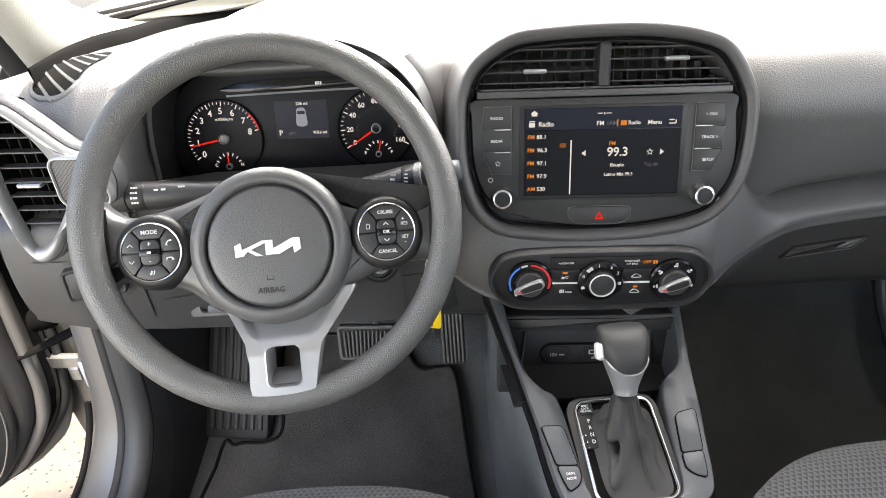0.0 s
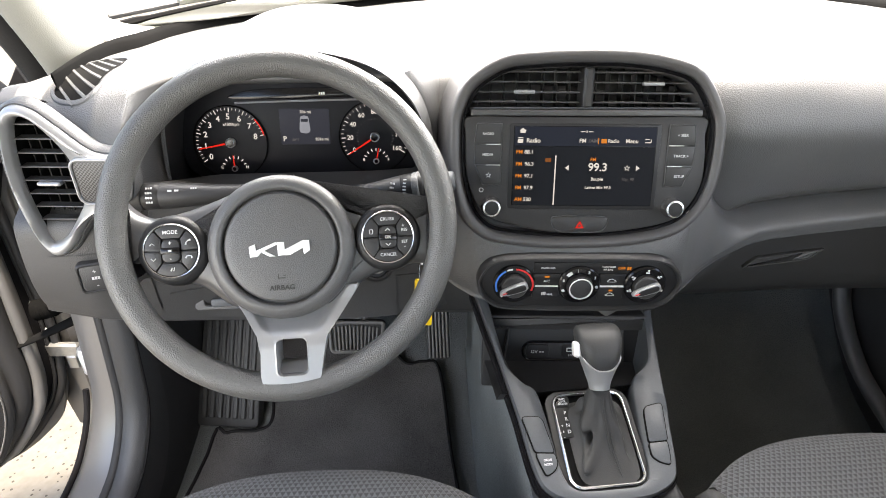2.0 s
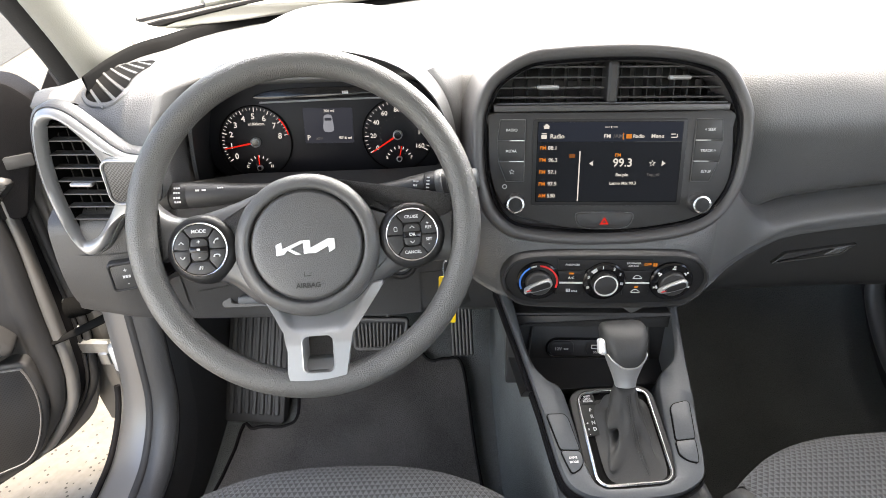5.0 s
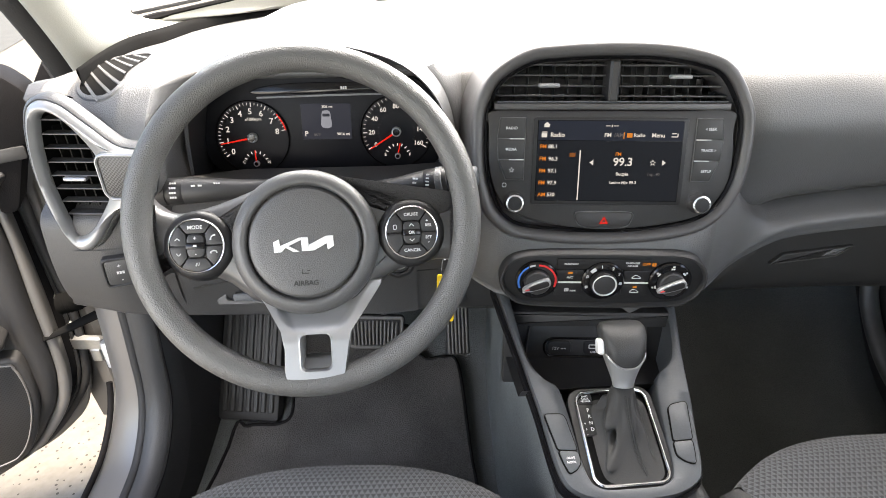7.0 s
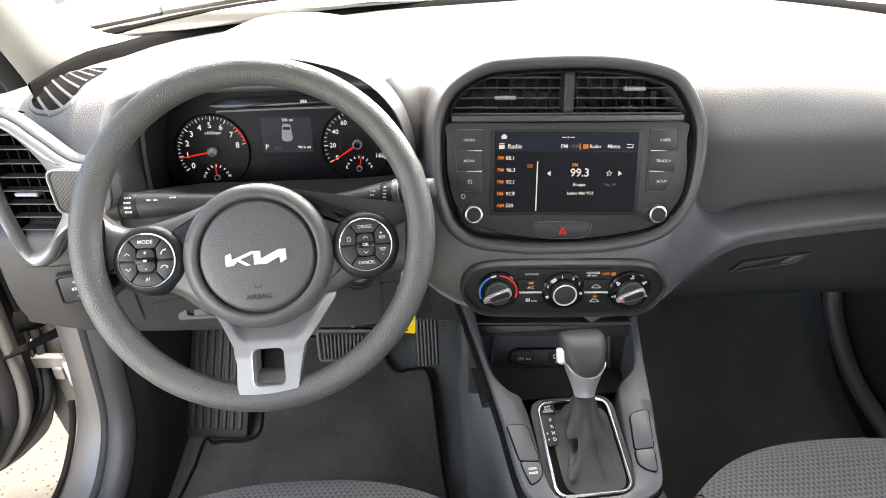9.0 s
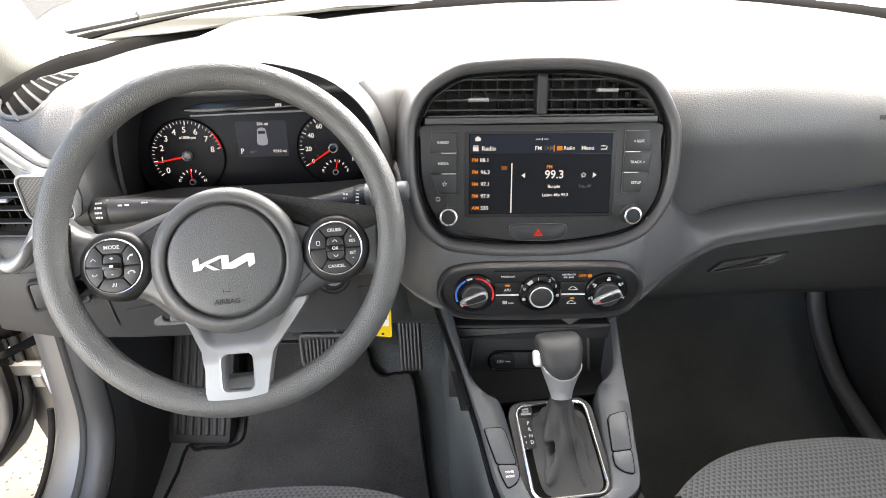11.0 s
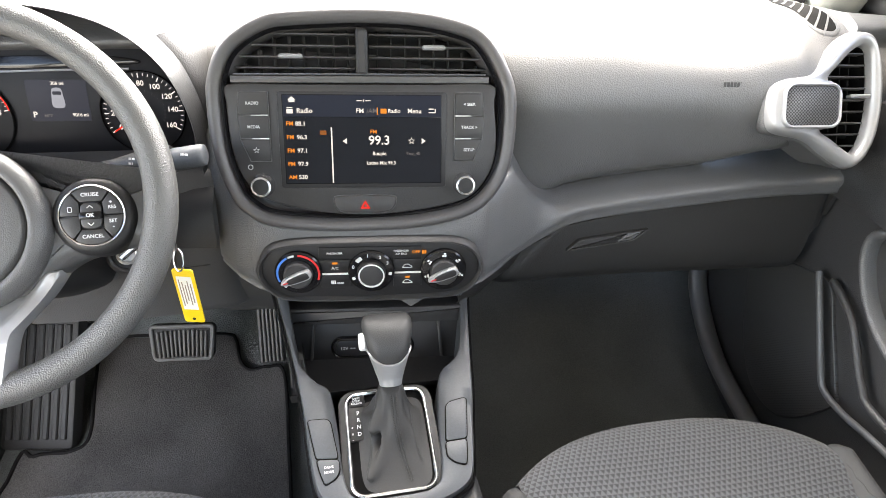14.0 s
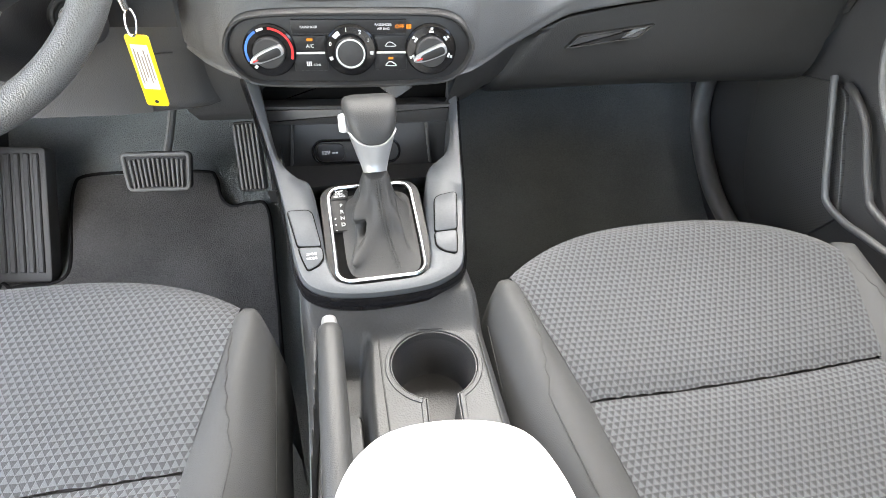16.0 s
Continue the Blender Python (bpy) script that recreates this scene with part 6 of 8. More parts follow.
    frame_ring(bm, rrect(0.015, 0.007, 0.001, 0.012, 0.003, 2), rrect(0.012, 0.0045, 0.0005, 0.012, 0.003, 2), 0.003, 0.0045, 0.0003, WB)
    part("port_rim", bm, PRINT, us)
    letters("caption", "USB", 0.0048, WB, PRINT, us, 0.012, -0.0065, 0.004)
    # blank buttons and the drive-mode button
    for pts, cap in (([(-0.0935, 0.0315), (-0.0852, -0.0165), (-0.0612, -0.019), (-0.0672, 0.0255), (-0.0715, 0.0305)], ""), ([(-0.0848, -0.0183), (-0.0815, -0.033), (-0.0768, -0.0475), (-0.066, -0.0425), (-0.0600, -0.034), (-0.0606, -0.0208)], "DRIVE|MODE"),
                     ([(0.0662, -0.0155), (0.0912, -0.0148), (0.1008, 0.0345), (0.0975, 0.0368), (0.079, 0.0335), (0.0738, 0.0285)], ""), ([(0.0655, -0.0172), (0.0905, -0.0165), (0.0878, -0.033), (0.0846, -0.0462), (0.073, -0.0425), (0.0645, -0.034)], "")):
        q = round_poly(pts, 0.004)
        bm = bmesh.new()
        prism(bm, inset(q, -0.0012), -0.006, 0.0032, 0.0004, GATE)
        part("button_gap", bm, VENTBLACK, con)
        bm = bmesh.new()
        prism(bm, q, -0.006, 0.0041, 0.0008, GATE)
        bt = part("button", bm, CONSOLE, con)
        for k, t in enumerate(cap.split("|") if cap else ()):
            letters("caption", t, 0.0039, GATE, PRINT, bt, -0.0718, -0.0285 - 0.0056 * k, 0.0044)
    # body below: one moulded skin with the hand-brake well, the cup recess and the sides to the floor
    cx, cy, r, sx, hw, ys = 0.2648, 0.3875, 0.0452, 0.2695, 0.0165, 0.285
    LX = [(0.0, 0.16), (0.25, 0.147), (0.35, 0.139), (0.44, 0.128), (0.5, 0.123), (0.56, 0.117)]
    RX = [(0.0, 0.345), (0.25, 0.337), (0.33, 0.331), (0.44, 0.323), (0.5, 0.316), (0.56, 0.31)]
    ease = lambda t: (lambda q: q * q * (3 - 2 * q))(min(1, max(0, t)))
    ny, nx = 200, 100
    bm = bmesh.new()
    rows = []
    for jy in range(ny + 1):
        y = 0.56 - 0.56 * jy / ny
        xl, xr = lerp(y, LX), lerp(y, RX)
        row = []
        for ix in range(nx + 1):
            f = ix / nx
            x = xl + (xr - xl) * f
            z = 0.64 + 0.03 * ease((y - 0.425) / 0.05)
            edge = min(f, 1 - f) * (xr - xl)
            z -= 0.010 * (1 - min(1, edge / 0.012)) ** 2
            wx = 0.203 + 0.045 * max(0, 0.36 - y)
            z -= 0.045 * ease((x - 0.143) / 0.012) * ease((wx - x) / 0.016) * ease((0.445 - y) / 0.04)
            row.append((x, y, z))
        rows.append(row)
    add_rings(bm, rows, closed=False)
    gone = [fc for fc in bm.faces if (lambda c: math.hypot(c.x - cx, c.y - cy) < r + 0.002 or (abs(c.x - sx) < hw + 0.002 and ys - 0.002 < c.y < cy))(fc.calc_center_median())]
    bmesh.ops.delete(bm, geom=gone, context="FACES")
    part("deck", bm, CONSOLE_LOW, con, "grey plastic deck with a brake well", 50)
    # cup recess: a round well with a slot running back under the armrest
    a0 = math.asin((hw - (sx - cx)) / r)
    a1 = math.asin((hw + (sx - cx)) / r)
    cup = [(cx + r * math.cos(a), cy + r * math.sin(a)) for a in np.linspace(-math.pi / 2 + a1, 1.5 * math.pi - a0, 72)] + [(sx - hw, cy - 0.05), (sx - hw, ys), (sx + hw, ys), (sx + hw, cy - 0.05)]
    bm = bmesh.new()
    frame_ring(bm, inset(cup, -0.0055), inset(cup, -0.0004), 0.634, 0.6412, 0.0006)
    part("cup_surround", bm, CONSOLE_LOW, con, "moulded edge around the cup recess", 40)
    bm = bmesh.new()
    frame_ring(bm, cup, inset(cup, 0.0018), 0.63, 0.6398, 0.0005)
    part("cup_rim", bm, DARK, con)
    bm = bmesh.new()
    low = lambda y: 0.572 + 0.035 * ease((cy - 0.03 - y) / 0.05)
    add_rings(bm, [[(x, y, 0.638) for x, y in inset(cup, 0.001)], [(x, y, 0.60 + 0.5 * (low(y) - 0.572)) for x, y in inset(cup, 0.002)], [(x, y, low(y) + 0.004) for x, y in inset(cup, 0.0035)], [(x, y, low(y)) for x, y in inset(cup, 0.007)]])
    part("cup_wall", bm, CUPSKIN, con, "dark cup recess", 50)
    bm = bmesh.new()
    lathe(bm, [(r - 0.004, 0.5735), (r - 0.01, 0.572), (0.001, 0.572)], 48, Matrix.Translation((cx, cy, 0)), (False, True))
    add_rings(bm, [[(x, y, low(y) + 0.0012) for x in np.linspace(sx - hw + 0.004, sx + hw - 0.004, 6)] for y in np.linspace(cy - 0.028, ys + 0.004, 12)], closed=False)
    part("cup_floor", bm, CUPSKIN, con)
    for x0, x1 in ((0.2085, 0.219), (0.3175, 0.325)):
        bm = bmesh.new()
        tube(bm, [(x0, 0.425, 0.6402), (x0 + (x1 - x0) * 0.3, 0.37, 0.6403), (x1, 0.28, 0.6403)], 0.0009, 6)
        part("inlay_line", bm, EMBOSS, con)
    for tab, sg in ((LX, -1), (RX, 1)):
        bm = bmesh.new()
        rows = []
        for y in np.linspace(0.0, 0.56, 24):
            x = lerp(y, tab)
            z = 0.63 + 0.03 * ease((y - 0.425) / 0.05)
            rows.append([(x, y, z), (x + sg * 0.003, y, z - 0.02), (x + sg * 0.006, y, 0.5), (x + sg * 0.01, y, 0.335)])
        rows.append([(0.109 if sg < 0 else 0.308, 0.62, 0.69), (0.106 if sg < 0 else 0.31, 0.62, 0.66), (0.1 if sg < 0 else 0.313, 0.62, 0.5), (0.098 if sg < 0 else 0.316, 0.62, 0.335)])
        rows.append([(0.086 if sg < 0 else 0.312, 0.72, 0.74), (0.083 if sg < 0 else 0.314, 0.72, 0.7), (0.08 if sg < 0 else 0.318, 0.72, 0.5), (0.08 if sg < 0 else 0.32, 0.72, 0.335)])
        rows.append([(0.065 if sg < 0 else 0.325, 1.0, 0.76), (0.065 if sg < 0 else 0.325, 1.0, 0.7), (0.065 if sg < 0 else 0.325, 1.0, 0.5), (0.065 if sg < 0 else 0.325, 1.0, 0.335)])
        add_rings(bm, rows, closed=False)
        part("side_wall", bm, CARPET_HAZED, con, "dark carpeted tunnel side", 60)
    return con


def build_selector():
    g = thing("gear_selector", (0.213, 0.525, 0.712), "automatic gear selector with a leather boot in a chrome ring", "gear selector")
    ol = rrect(0.1, 0.129, 0.017, 0.0005, -0.003, 8)
    bm = bmesh.new()
    frame_ring(bm, ol, inset(ol, 0.0042), -0.006, 0.0035, 0.0015, GATE)
    part("chrome_ring", bm, CHROME, g, "bright chrome ring")
    bm = bmesh.new()
    prism(bm, inset(ol, 0.004), -0.010, -0.003, 0.0005, GATE)
    part("base_plate", bm, VENTBLACK, g)
    bm = bmesh.new()
    prism(bm, round_poly([(-0.0455, 0.0), (-0.0245, 0.0), (-0.0245, 0.0575), (-0.034, 0.0575), (-0.0455, 0.046)], 0.003), -0.004, 0.0008, 0.0004, GATE)
    ind = part("indicator_plate", bm, VENTDARK, g, "gloss black gear position plate")
    for k, t in enumerate("PRND"):
        letters("figure", t, 0.0066, GATE, PRINT, ind, -0.034, 0.034 - 0.0088 * k, 0.0013)
    for k in range(4):
        bars("lamp", 0.0014, 0.0014, GATE, O_GLOW if k == 0 else PRINT, ind, -0.0275, 0.034 - 0.0088 * k, 0.0013)
    for k, t in enumerate(("+", "s", "-")):
        letters("figure", t, 0.005, GATE, PRINT, ind, -0.042, 0.016 - 0.0075 * k, 0.0013)
    bm = bmesh.new()
    prism(bm, round_poly([(-0.0438, 0.0425), (-0.0262, 0.0425), (-0.0262, 0.056), (-0.035, 0.056), (-0.0438, 0.0485)], 0.002), 0.0, 0.0022, 0.0006, GATE)
    rel = part("release_cover", bm, BLACK, g, "small black cover with printed words")
    for k, t in enumerate(("SHIFT", "LOCK", "RELEASE")):
        letters("caption", t, 0.0036, GATE, PRINT, rel, -0.0345, 0.0532 - 0.0034 * k, 0.0025)
    # boot: from a wide base to the neck, with folds
    neck = Vector((0.213, 0.556, 0.772))
    inv = GATE.inverted() @ neck
    bm = bmesh.new()
    rings = []
    nn, nr = 96, 34
    for i in range(nr):
        t = i / (nr - 1)
        e = t ** 0.58
        hw, hh = 0.0415 * (1 - e) + 0.0128 * e, 0.0565 * (1 - e) + 0.0128 * e
        ux = 0.0055 * (1 - t) + inv.x * t
        vy = -0.007 * (1 - t) + inv.y * t
        z = -0.001 + (inv.z + 0.001) * t ** 1.12
        ring = []
        for k in range(nn):
            a = 2 * math.pi * k / nn
            ca, sa = math.cos(a), math.sin(a)
            p = 2 / (5.5 - 3.3 * min(1, t * 1.5))
            x = hw * math.copysign(abs(ca) ** p, ca)
            y = hh * math.copysign(abs(sa) ** p, sa)
            f = math.sin(math.pi * min(1, t * 1.1)) if t < 0.9 else 0
            swirl = a + 2.2 * t
            fold = 0.0038 * f * math.sin(3 * swirl + 0.6) + 0.0026 * f * math.sin(5 * a - 8 * t + 1.0) + 0.0012 * f * math.sin(9 * a + 5 * t)
            dent = -0.030 * math.exp(-((a - 3.75) / 0.24) ** 2) * math.exp(-((t - 0.34) / 0.1) ** 2)
            lip = 0.010 * math.exp(-((a - 3.95) / 0.3) ** 2) * math.exp(-((t - 0.18) / 0.09) ** 2) + 0.007 * math.exp(-((a - 3.6) / 0.3) ** 2) * math.exp(-((t - 0.52) / 0.1) ** 2)
            hollow = -0.012 * math.exp(-((a - 6.1) / 0.5) ** 2) * math.exp(-((t - 0.3) / 0.2) ** 2) - 0.012 * math.exp(-((a + 0.18) / 0.5) ** 2) * math.exp(-((t - 0.3) / 0.2) ** 2)
            rr = 1 + (fold + dent + lip + hollow) / 0.03
            ring.append((ux + x * rr, vy + y * rr, z + 0.25 * dent + 0.2 * lip))
        rings.append(ring)
    add_rings(bm, rings, GATE, True, False, True)
    boot = part("boot", bm, LEATHER, g, "creased black leather boot", 70)
    for dx in (-0.0026, 0.0026):
        bm = bmesh.new()
        for i in range(2, nr - 1):
            k = int(0.765 * nn)
            p, q = Vector(rings[i][k]), Vector(rings[i - 1][k])
            if (p - q).length < 0.0012:
                continue
            wv = q.lerp(p, 0.5)
            block(bm, (wv.x + dx, wv.y - 0.0006, wv.z + 0.0006), (0.0008, 0.0018, 0.0012), 0.0002, GATE)
        part("stitching", bm, EMBOSS, boot)
    bm = bmesh.new()
    tube(bm, [Vector(rings[i][int(0.765 * nn)]) + Vector((0, -0.0002, 0.0002)) for i in range(1, nr - 1)], 0.0007, 6, GATE)
    part("seam", bm, LEATHER, boot)
    # knob and its silver sleeve, both from one set of sections: height, half-width, half-depth, offset
    K = Matrix(basis(tuple(neck), 62, 6, True))
    SEC = [(-0.002, 0.0125, 0.0125, 0.0), (0.006, 0.0142, 0.0135, 0.0), (0.016, 0.0172, 0.0168, 0.001), (0.028, 0.0208, 0.0212, 0.002), (0.04, 0.0242, 0.0232, 0.0025), (0.052, 0.0272, 0.0235, 0.0015), (0.063, 0.0292, 0.0225, -0.001), (0.071, 0.0298, 0.0195, -0.004), (0.0765, 0.0288, 0.0155, -0.006), (0.0798, 0.0255, 0.0105, -0.008), (0.0812, 0.018, 0.0055, -0.009)]

    def sec(h):
        hs = [q[0] for q in SEC]
        return [float(np.interp(h, hs, [q[j] for q in SEC])) for j in (1, 2, 3)]

    def shell(h, q, grow):
        a, b, off = sec(h)
        p = 1.0 - 0.36 * min(1, max(0, (h - 0.01) / 0.03))
        return ((a + grow) * math.copysign(abs(math.cos(q)) ** p, math.cos(q)), h, off + (b + grow) * math.copysign(abs(math.sin(q)) ** p, math.sin(q)))

    def sleeve_top(q):
        side = abs(math.cos(q))
        return 0.0255 + 0.017 * side ** 2.6 if math.sin(q) > 0 else 0.0425
    angs = [2 * math.pi * k / 64 for k in range(64)]
    bm = bmesh.new()
    rings = [[shell(-0.002 + (sleeve_top(q) + 0.002) * t, q, 0.0006) for q in angs] for t in np.linspace(0, 1, 14)]
    rings.append([shell(sleeve_top(q) + 0.0003, q, -0.0008) for q in angs])
    add_rings(bm, rings, K, True, True, False)
    part("collar", bm, SATIN, g, "satin silver collar", 60)
    bm = bmesh.new()
    rings = [[shell(h, q, -0.0001) for q in angs] for h in (0.016, 0.02, 0.026, 0.032, 0.04, 0.048, 0.056, 0.063, 0.068, 0.072, 0.0755, 0.078, 0.0798, 0.0806, 0.0812)]
    add_rings(bm, rings, K, True, True, True)
    kn = part("knob", bm, KNOB, g, "dark satin knob", 70)
    bm = bmesh.new()
    tube(bm, [shell(sleeve_top(q), q, 0.0006) for q in np.linspace(0.02, math.pi - 0.02, 41)], 0.0013, 8, K)
    part("trim_line", bm, SATIN, kn, "thin chrome seam")
    bm = bmesh.new()
    block(bm, (-0.0295, 0.052, 0.002), (0.010, 0.02, 0.016), 0.004, K)
    part("release_button", bm, RINGSILVER, kn, "silver thumb button")


def build_handbrake():
    h = thing("hand_brake", (0.17, 0.3, 0.6), "black plastic hand brake lever with a silver button", "hand brake")
    a, b = Vector((0.1735, 0.215, 0.652)), Vector((0.1595, 0.418, 0.672))
    d = b - a
    bm = bmesh.new()
    tube(bm, [a, a + d * 0.3, a + d * 0.55, a + d * 0.8, a + d * 0.955, a + d * 0.985, b], [0.0125, 0.0135, 0.0135, 0.0128, 0.0124, 0.0115, 0.0085], 28)
    part("lever", bm, KNOB, h, angle=60)
    bm = bmesh.new()
    u = d.normalized()
    tube(bm, [b - u * 0.002, b + u * 0.006, b + u * 0.010, b + u * 0.012], [0.0082, 0.0082, 0.0072, 0.004], 20)
    part("release_button", bm, SATIN, h, "bright silver release button", 60)
    bm = bmesh.new()
    prism(bm, round_poly([(0.151, 0.2), (0.2, 0.2), (0.188, 0.345), (0.149, 0.345)], 0.008), 0.59, 0.6215, 0.002)
    part("boot", bm, CONSOLE_LOW, h, "plastic cover around the lever slot")
    bm = bmesh.new()
    prism(bm, round_poly([(0.1495, 0.2), (0.2015, 0.2), (0.1895, 0.3468), (0.1475, 0.3468)], 0.009), 0.58, 0.6175, 0.001)
    part("slot_gap", bm, VENTBLACK, h)


def build_armrest():
    a = thing("armrest", (0.265, 0.1, 0.64), "padded vinyl armrest lid on the console, sunlight painted in pale", "armrest")
    bm = bmesh.new()
    rings = []
    ol = spline([(0.17, 0.0), (0.172, 0.15), (0.18, 0.2), (0.205, 0.228), (0.255, 0.236), (0.305, 0.226), (0.328, 0.195), (0.338, 0.14), (0.342, 0.0), (0.338, -0.08), (0.175, -0.08)][::-1], 64, True)
    ol = ol if sum(p[0] * q[1] - q[0] * p[1] for p, q in zip(ol, ol[1:] + ol[:1])) > 0 else ol[::-1]
    for d, z in ((0.012, 0.64), (0.004, 0.68), (0.0, 0.735), (0.002, 0.76), (0.009, 0.777), (0.02, 0.785), (0.045, 0.789)):
        rings.append([(0.255 + (x - 0.255) * (1 - d / 0.085), 0.08 + (y - 0.08) * (1 - d / 0.155), z) for x, y in ol])
    add_rings(bm, rings, I4, True, True, True)
    part("pad", bm, ARMSKIN_SUNLIT, a, angle=60)
    bm = bmesh.new()
    for k in range(24):
        block(bm, (0.309 + 0.0004 * k, 0.185 - 0.006 * k, 0.7835), (0.0012, 0.0035, 0.001), 0.0003)
    part("stitching", bm, PAPER, a)


# ---- seats ----
def build_seat(name, at, turn, drop, label):
    s = thing(name, (at[0], at[1] - 0.25, 0.36), label, "car seat", "front seats")
    cs, sn = math.cos(radians(turn)), math.sin(radians(turn))

    def put(x, y, z):
        return (at[0] + x * cs - y * sn, at[1] + x * sn + y * cs, z)

    def back(co):
        dx, dy = co.x - at[0], co.y - at[1]
        return dx * cs + dy * sn, -dx * sn + dy * cs

    def top(u, v):
        """u: -1..1 across between the seams; v: metres behind the front edge of the middle."""
        k = min(1, v / 0.2)
        x = u * lerp(v, [(0, 0.213), (0.24, 0.172), (0.34, 0.156), (0.5, 0.15)])
        y = -v - drop * abs(u) ** 2.6 * (1 - k)
        z = 0.676 - 0.004 * (1 - u * u) * k - 0.2 * v + 0.006 * abs(u) ** 3 * k
        return x, y, z

    def strip(v0, v1, n=20):
        rows = []
        for i in range(n + 1):
            v = v0 + (v1 - v0) * i / n
            f = 2 * i / n - 1
            row = []
            for k in range(41):
                u = -1 + 2 * k / 40
                x, y, z = top(u, v)
                pull = 0.0016 * math.sin(38 * u + 3 * math.sin(9 * u)) * max(0, f) ** 6
                row.append((x, y, z + 0.006 * (1 - f ** 8) - 0.005 * abs(u) ** 10 + pull))
            rows.append(row)
        return rows
    bm = bmesh.new()
    rows = strip(0.014, 0.2205, 26)
    lip = []
    for dy, dz in ((-0.03, -0.19), (-0.006, -0.12), (0.010, -0.055), (0.0105, -0.03), (0.0065, -0.014), (0.0, -0.005)):
        lip.append([(x * (1 + dy), y + 0.018 + dy, z + dz) for x, y, z in rows[0]])
    add_rings(bm, [[put(*p) for p in r] for r in lip + rows], closed=False)
    weave_uv(part("cushion_front", bm, CLOTH, s, "grey woven cloth with a small triangle pattern", 60), lambda co: (back(co)[0], back(co)[1] - 0.9 * max(0, 0.66 - co.z) * (back(co)[1] > -0.1)))
    bm = bmesh.new()
    add_rings(bm, [[put(*p) for p in r] for r in strip(0.223, 0.5)], closed=False)
    weave_uv(part("cushion_rear", bm, CLOTH, s, "grey woven cloth with a small triangle pattern", 60), lambda co: back(co))
    bm = bmesh.new()
    add_rings(bm, [[put(x, y, z - 0.007) for x, y, z in strip(0.208, 0.238, 1)[j]] for j in (0, 1)], closed=False)
    part("seam", bm, VINYL, s)
    # plain bolsters with a piped inner seam and a second stitched line
    for sd in (-1, 1):
        rows = []
        for i in range(34):
            v = 0.5 * i / 33
            x, y, z = top(sd, v)
            e = min(1, i / 8)
            w = 0.024 + 0.04 * min(1, v / 0.22)
            h = 0.003 + 0.013 * e
            row = [(x - sd * 0.004, y, z - 0.006), (x + sd * 0.001, y, z + 0.001), (x + sd * w * 0.3, y - 0.001, z + h * 0.75), (x + sd * w * 0.62, y - 0.004, z + h * 0.75), (x + sd * w * 0.9, y - 0.01, z - 0.008), (x + sd * (w + 0.006), y - 0.016, z - 0.04), (x + sd * (w + 0.012), y - 0.02, z - 0.09), (x + sd * (w + 0.006), y - 0.02, z - 0.2)]
            if i == 0:
                row = [(px, py + 0.006, pz - 0.012) for px, py, pz in row]
            rows.append(spline(row, 24))
        front = [[(px, py + 0.014, pz - 0.03) for px, py, pz in rows[0]], [(px, py + 0.012, pz - 0.08) for px, py, pz in rows[0]], [(px, py - 0.01, pz - 0.2) for px, py, pz in rows[0]]]
        bm = bmesh.new()
        add_rings(bm, [[put(*p) for p in r] for r in front[::-1] + rows], closed=False)
        b = part("bolster", bm, VINYL, s, "plain dark grey cloth bolster", 60)
        bm = bmesh.new()
        line = [rows[i][min(10, 3 + i // 2)] for i in range(3, 34)]
        tube(bm, [put(px, py, pz + 0.0002) for px, py, pz in line], 0.0008, 5)
        part("stitch_line", bm, EMBOSS, b)
        bm = bmesh.new()
        tube(bm, [put(*rows[i][17]) for i in range(1, 34)], 0.0008, 5)
        part("stitch_line", bm, EMBOSS, b)
    bm = bmesh.new()
    block(bm, (at[0], at[1] - 0.33, 0.44), (0.4, 0.4, 0.16), 0.02)
    part("base", bm, BLACK, s)
    return s


# ---- footwell ----
def floor_z(y):
    return 0.352 + 0.385 * max(0.0, y - 0.765)


def build_mat():
    m = thing("floor_mat", (-0.17, 0.7, 0.35), "dark charcoal carpet floor mat with a bound edge, dusty", "floor mat")
    ol = [(-0.45, 0.3), (-0.1, 0.28), (0.06, 0.3), (0.062, 0.55), (0.045, 0.68), (0.028, 0.8), (0.005, 0.955), (-0.03, 0.97), (-0.062, 0.965), (-0.085, 0.985), (-0.1, 1.03), (-0.125, 1.044), (-0.25, 1.047), (-0.345, 1.042), (-0.362, 1.015), (-0.352, 0.94), (-0.335, 0.85), (-0.36, 0.825), (-0.42, 0.82), (-0.45, 0.78)]
    pts = spline(ol, 120, True)
    bm = bmesh.new()
    n = 14
    rings = []
    for k in range(n):
        f = 1 - k / n
        rings.append([(-0.17 + (x + 0.17) * f, 0.68 + (y - 0.68) * f, floor_z(0.68 + (y - 0.68) * f) + 0.012 + 0.003 * noise.noise(Vector((x * 9 * f, y * 9 * f, 1)))) for x, y in pts])
    rings.insert(0, [(x, y, floor_z(y)) for x, y in pts])
    add_rings(bm, rings, I4, True, False, True)
    part("carpet_pad", bm, MATCLOTH, m, angle=60)
    bm = bmesh.new()
    tube(bm, [(x, y, floor_z(y) + 0.012) for x, y in pts + pts[:1]], 0.0036, 8)
    part("binding", bm, DOORBLACK, m, "black bound edge", 80)


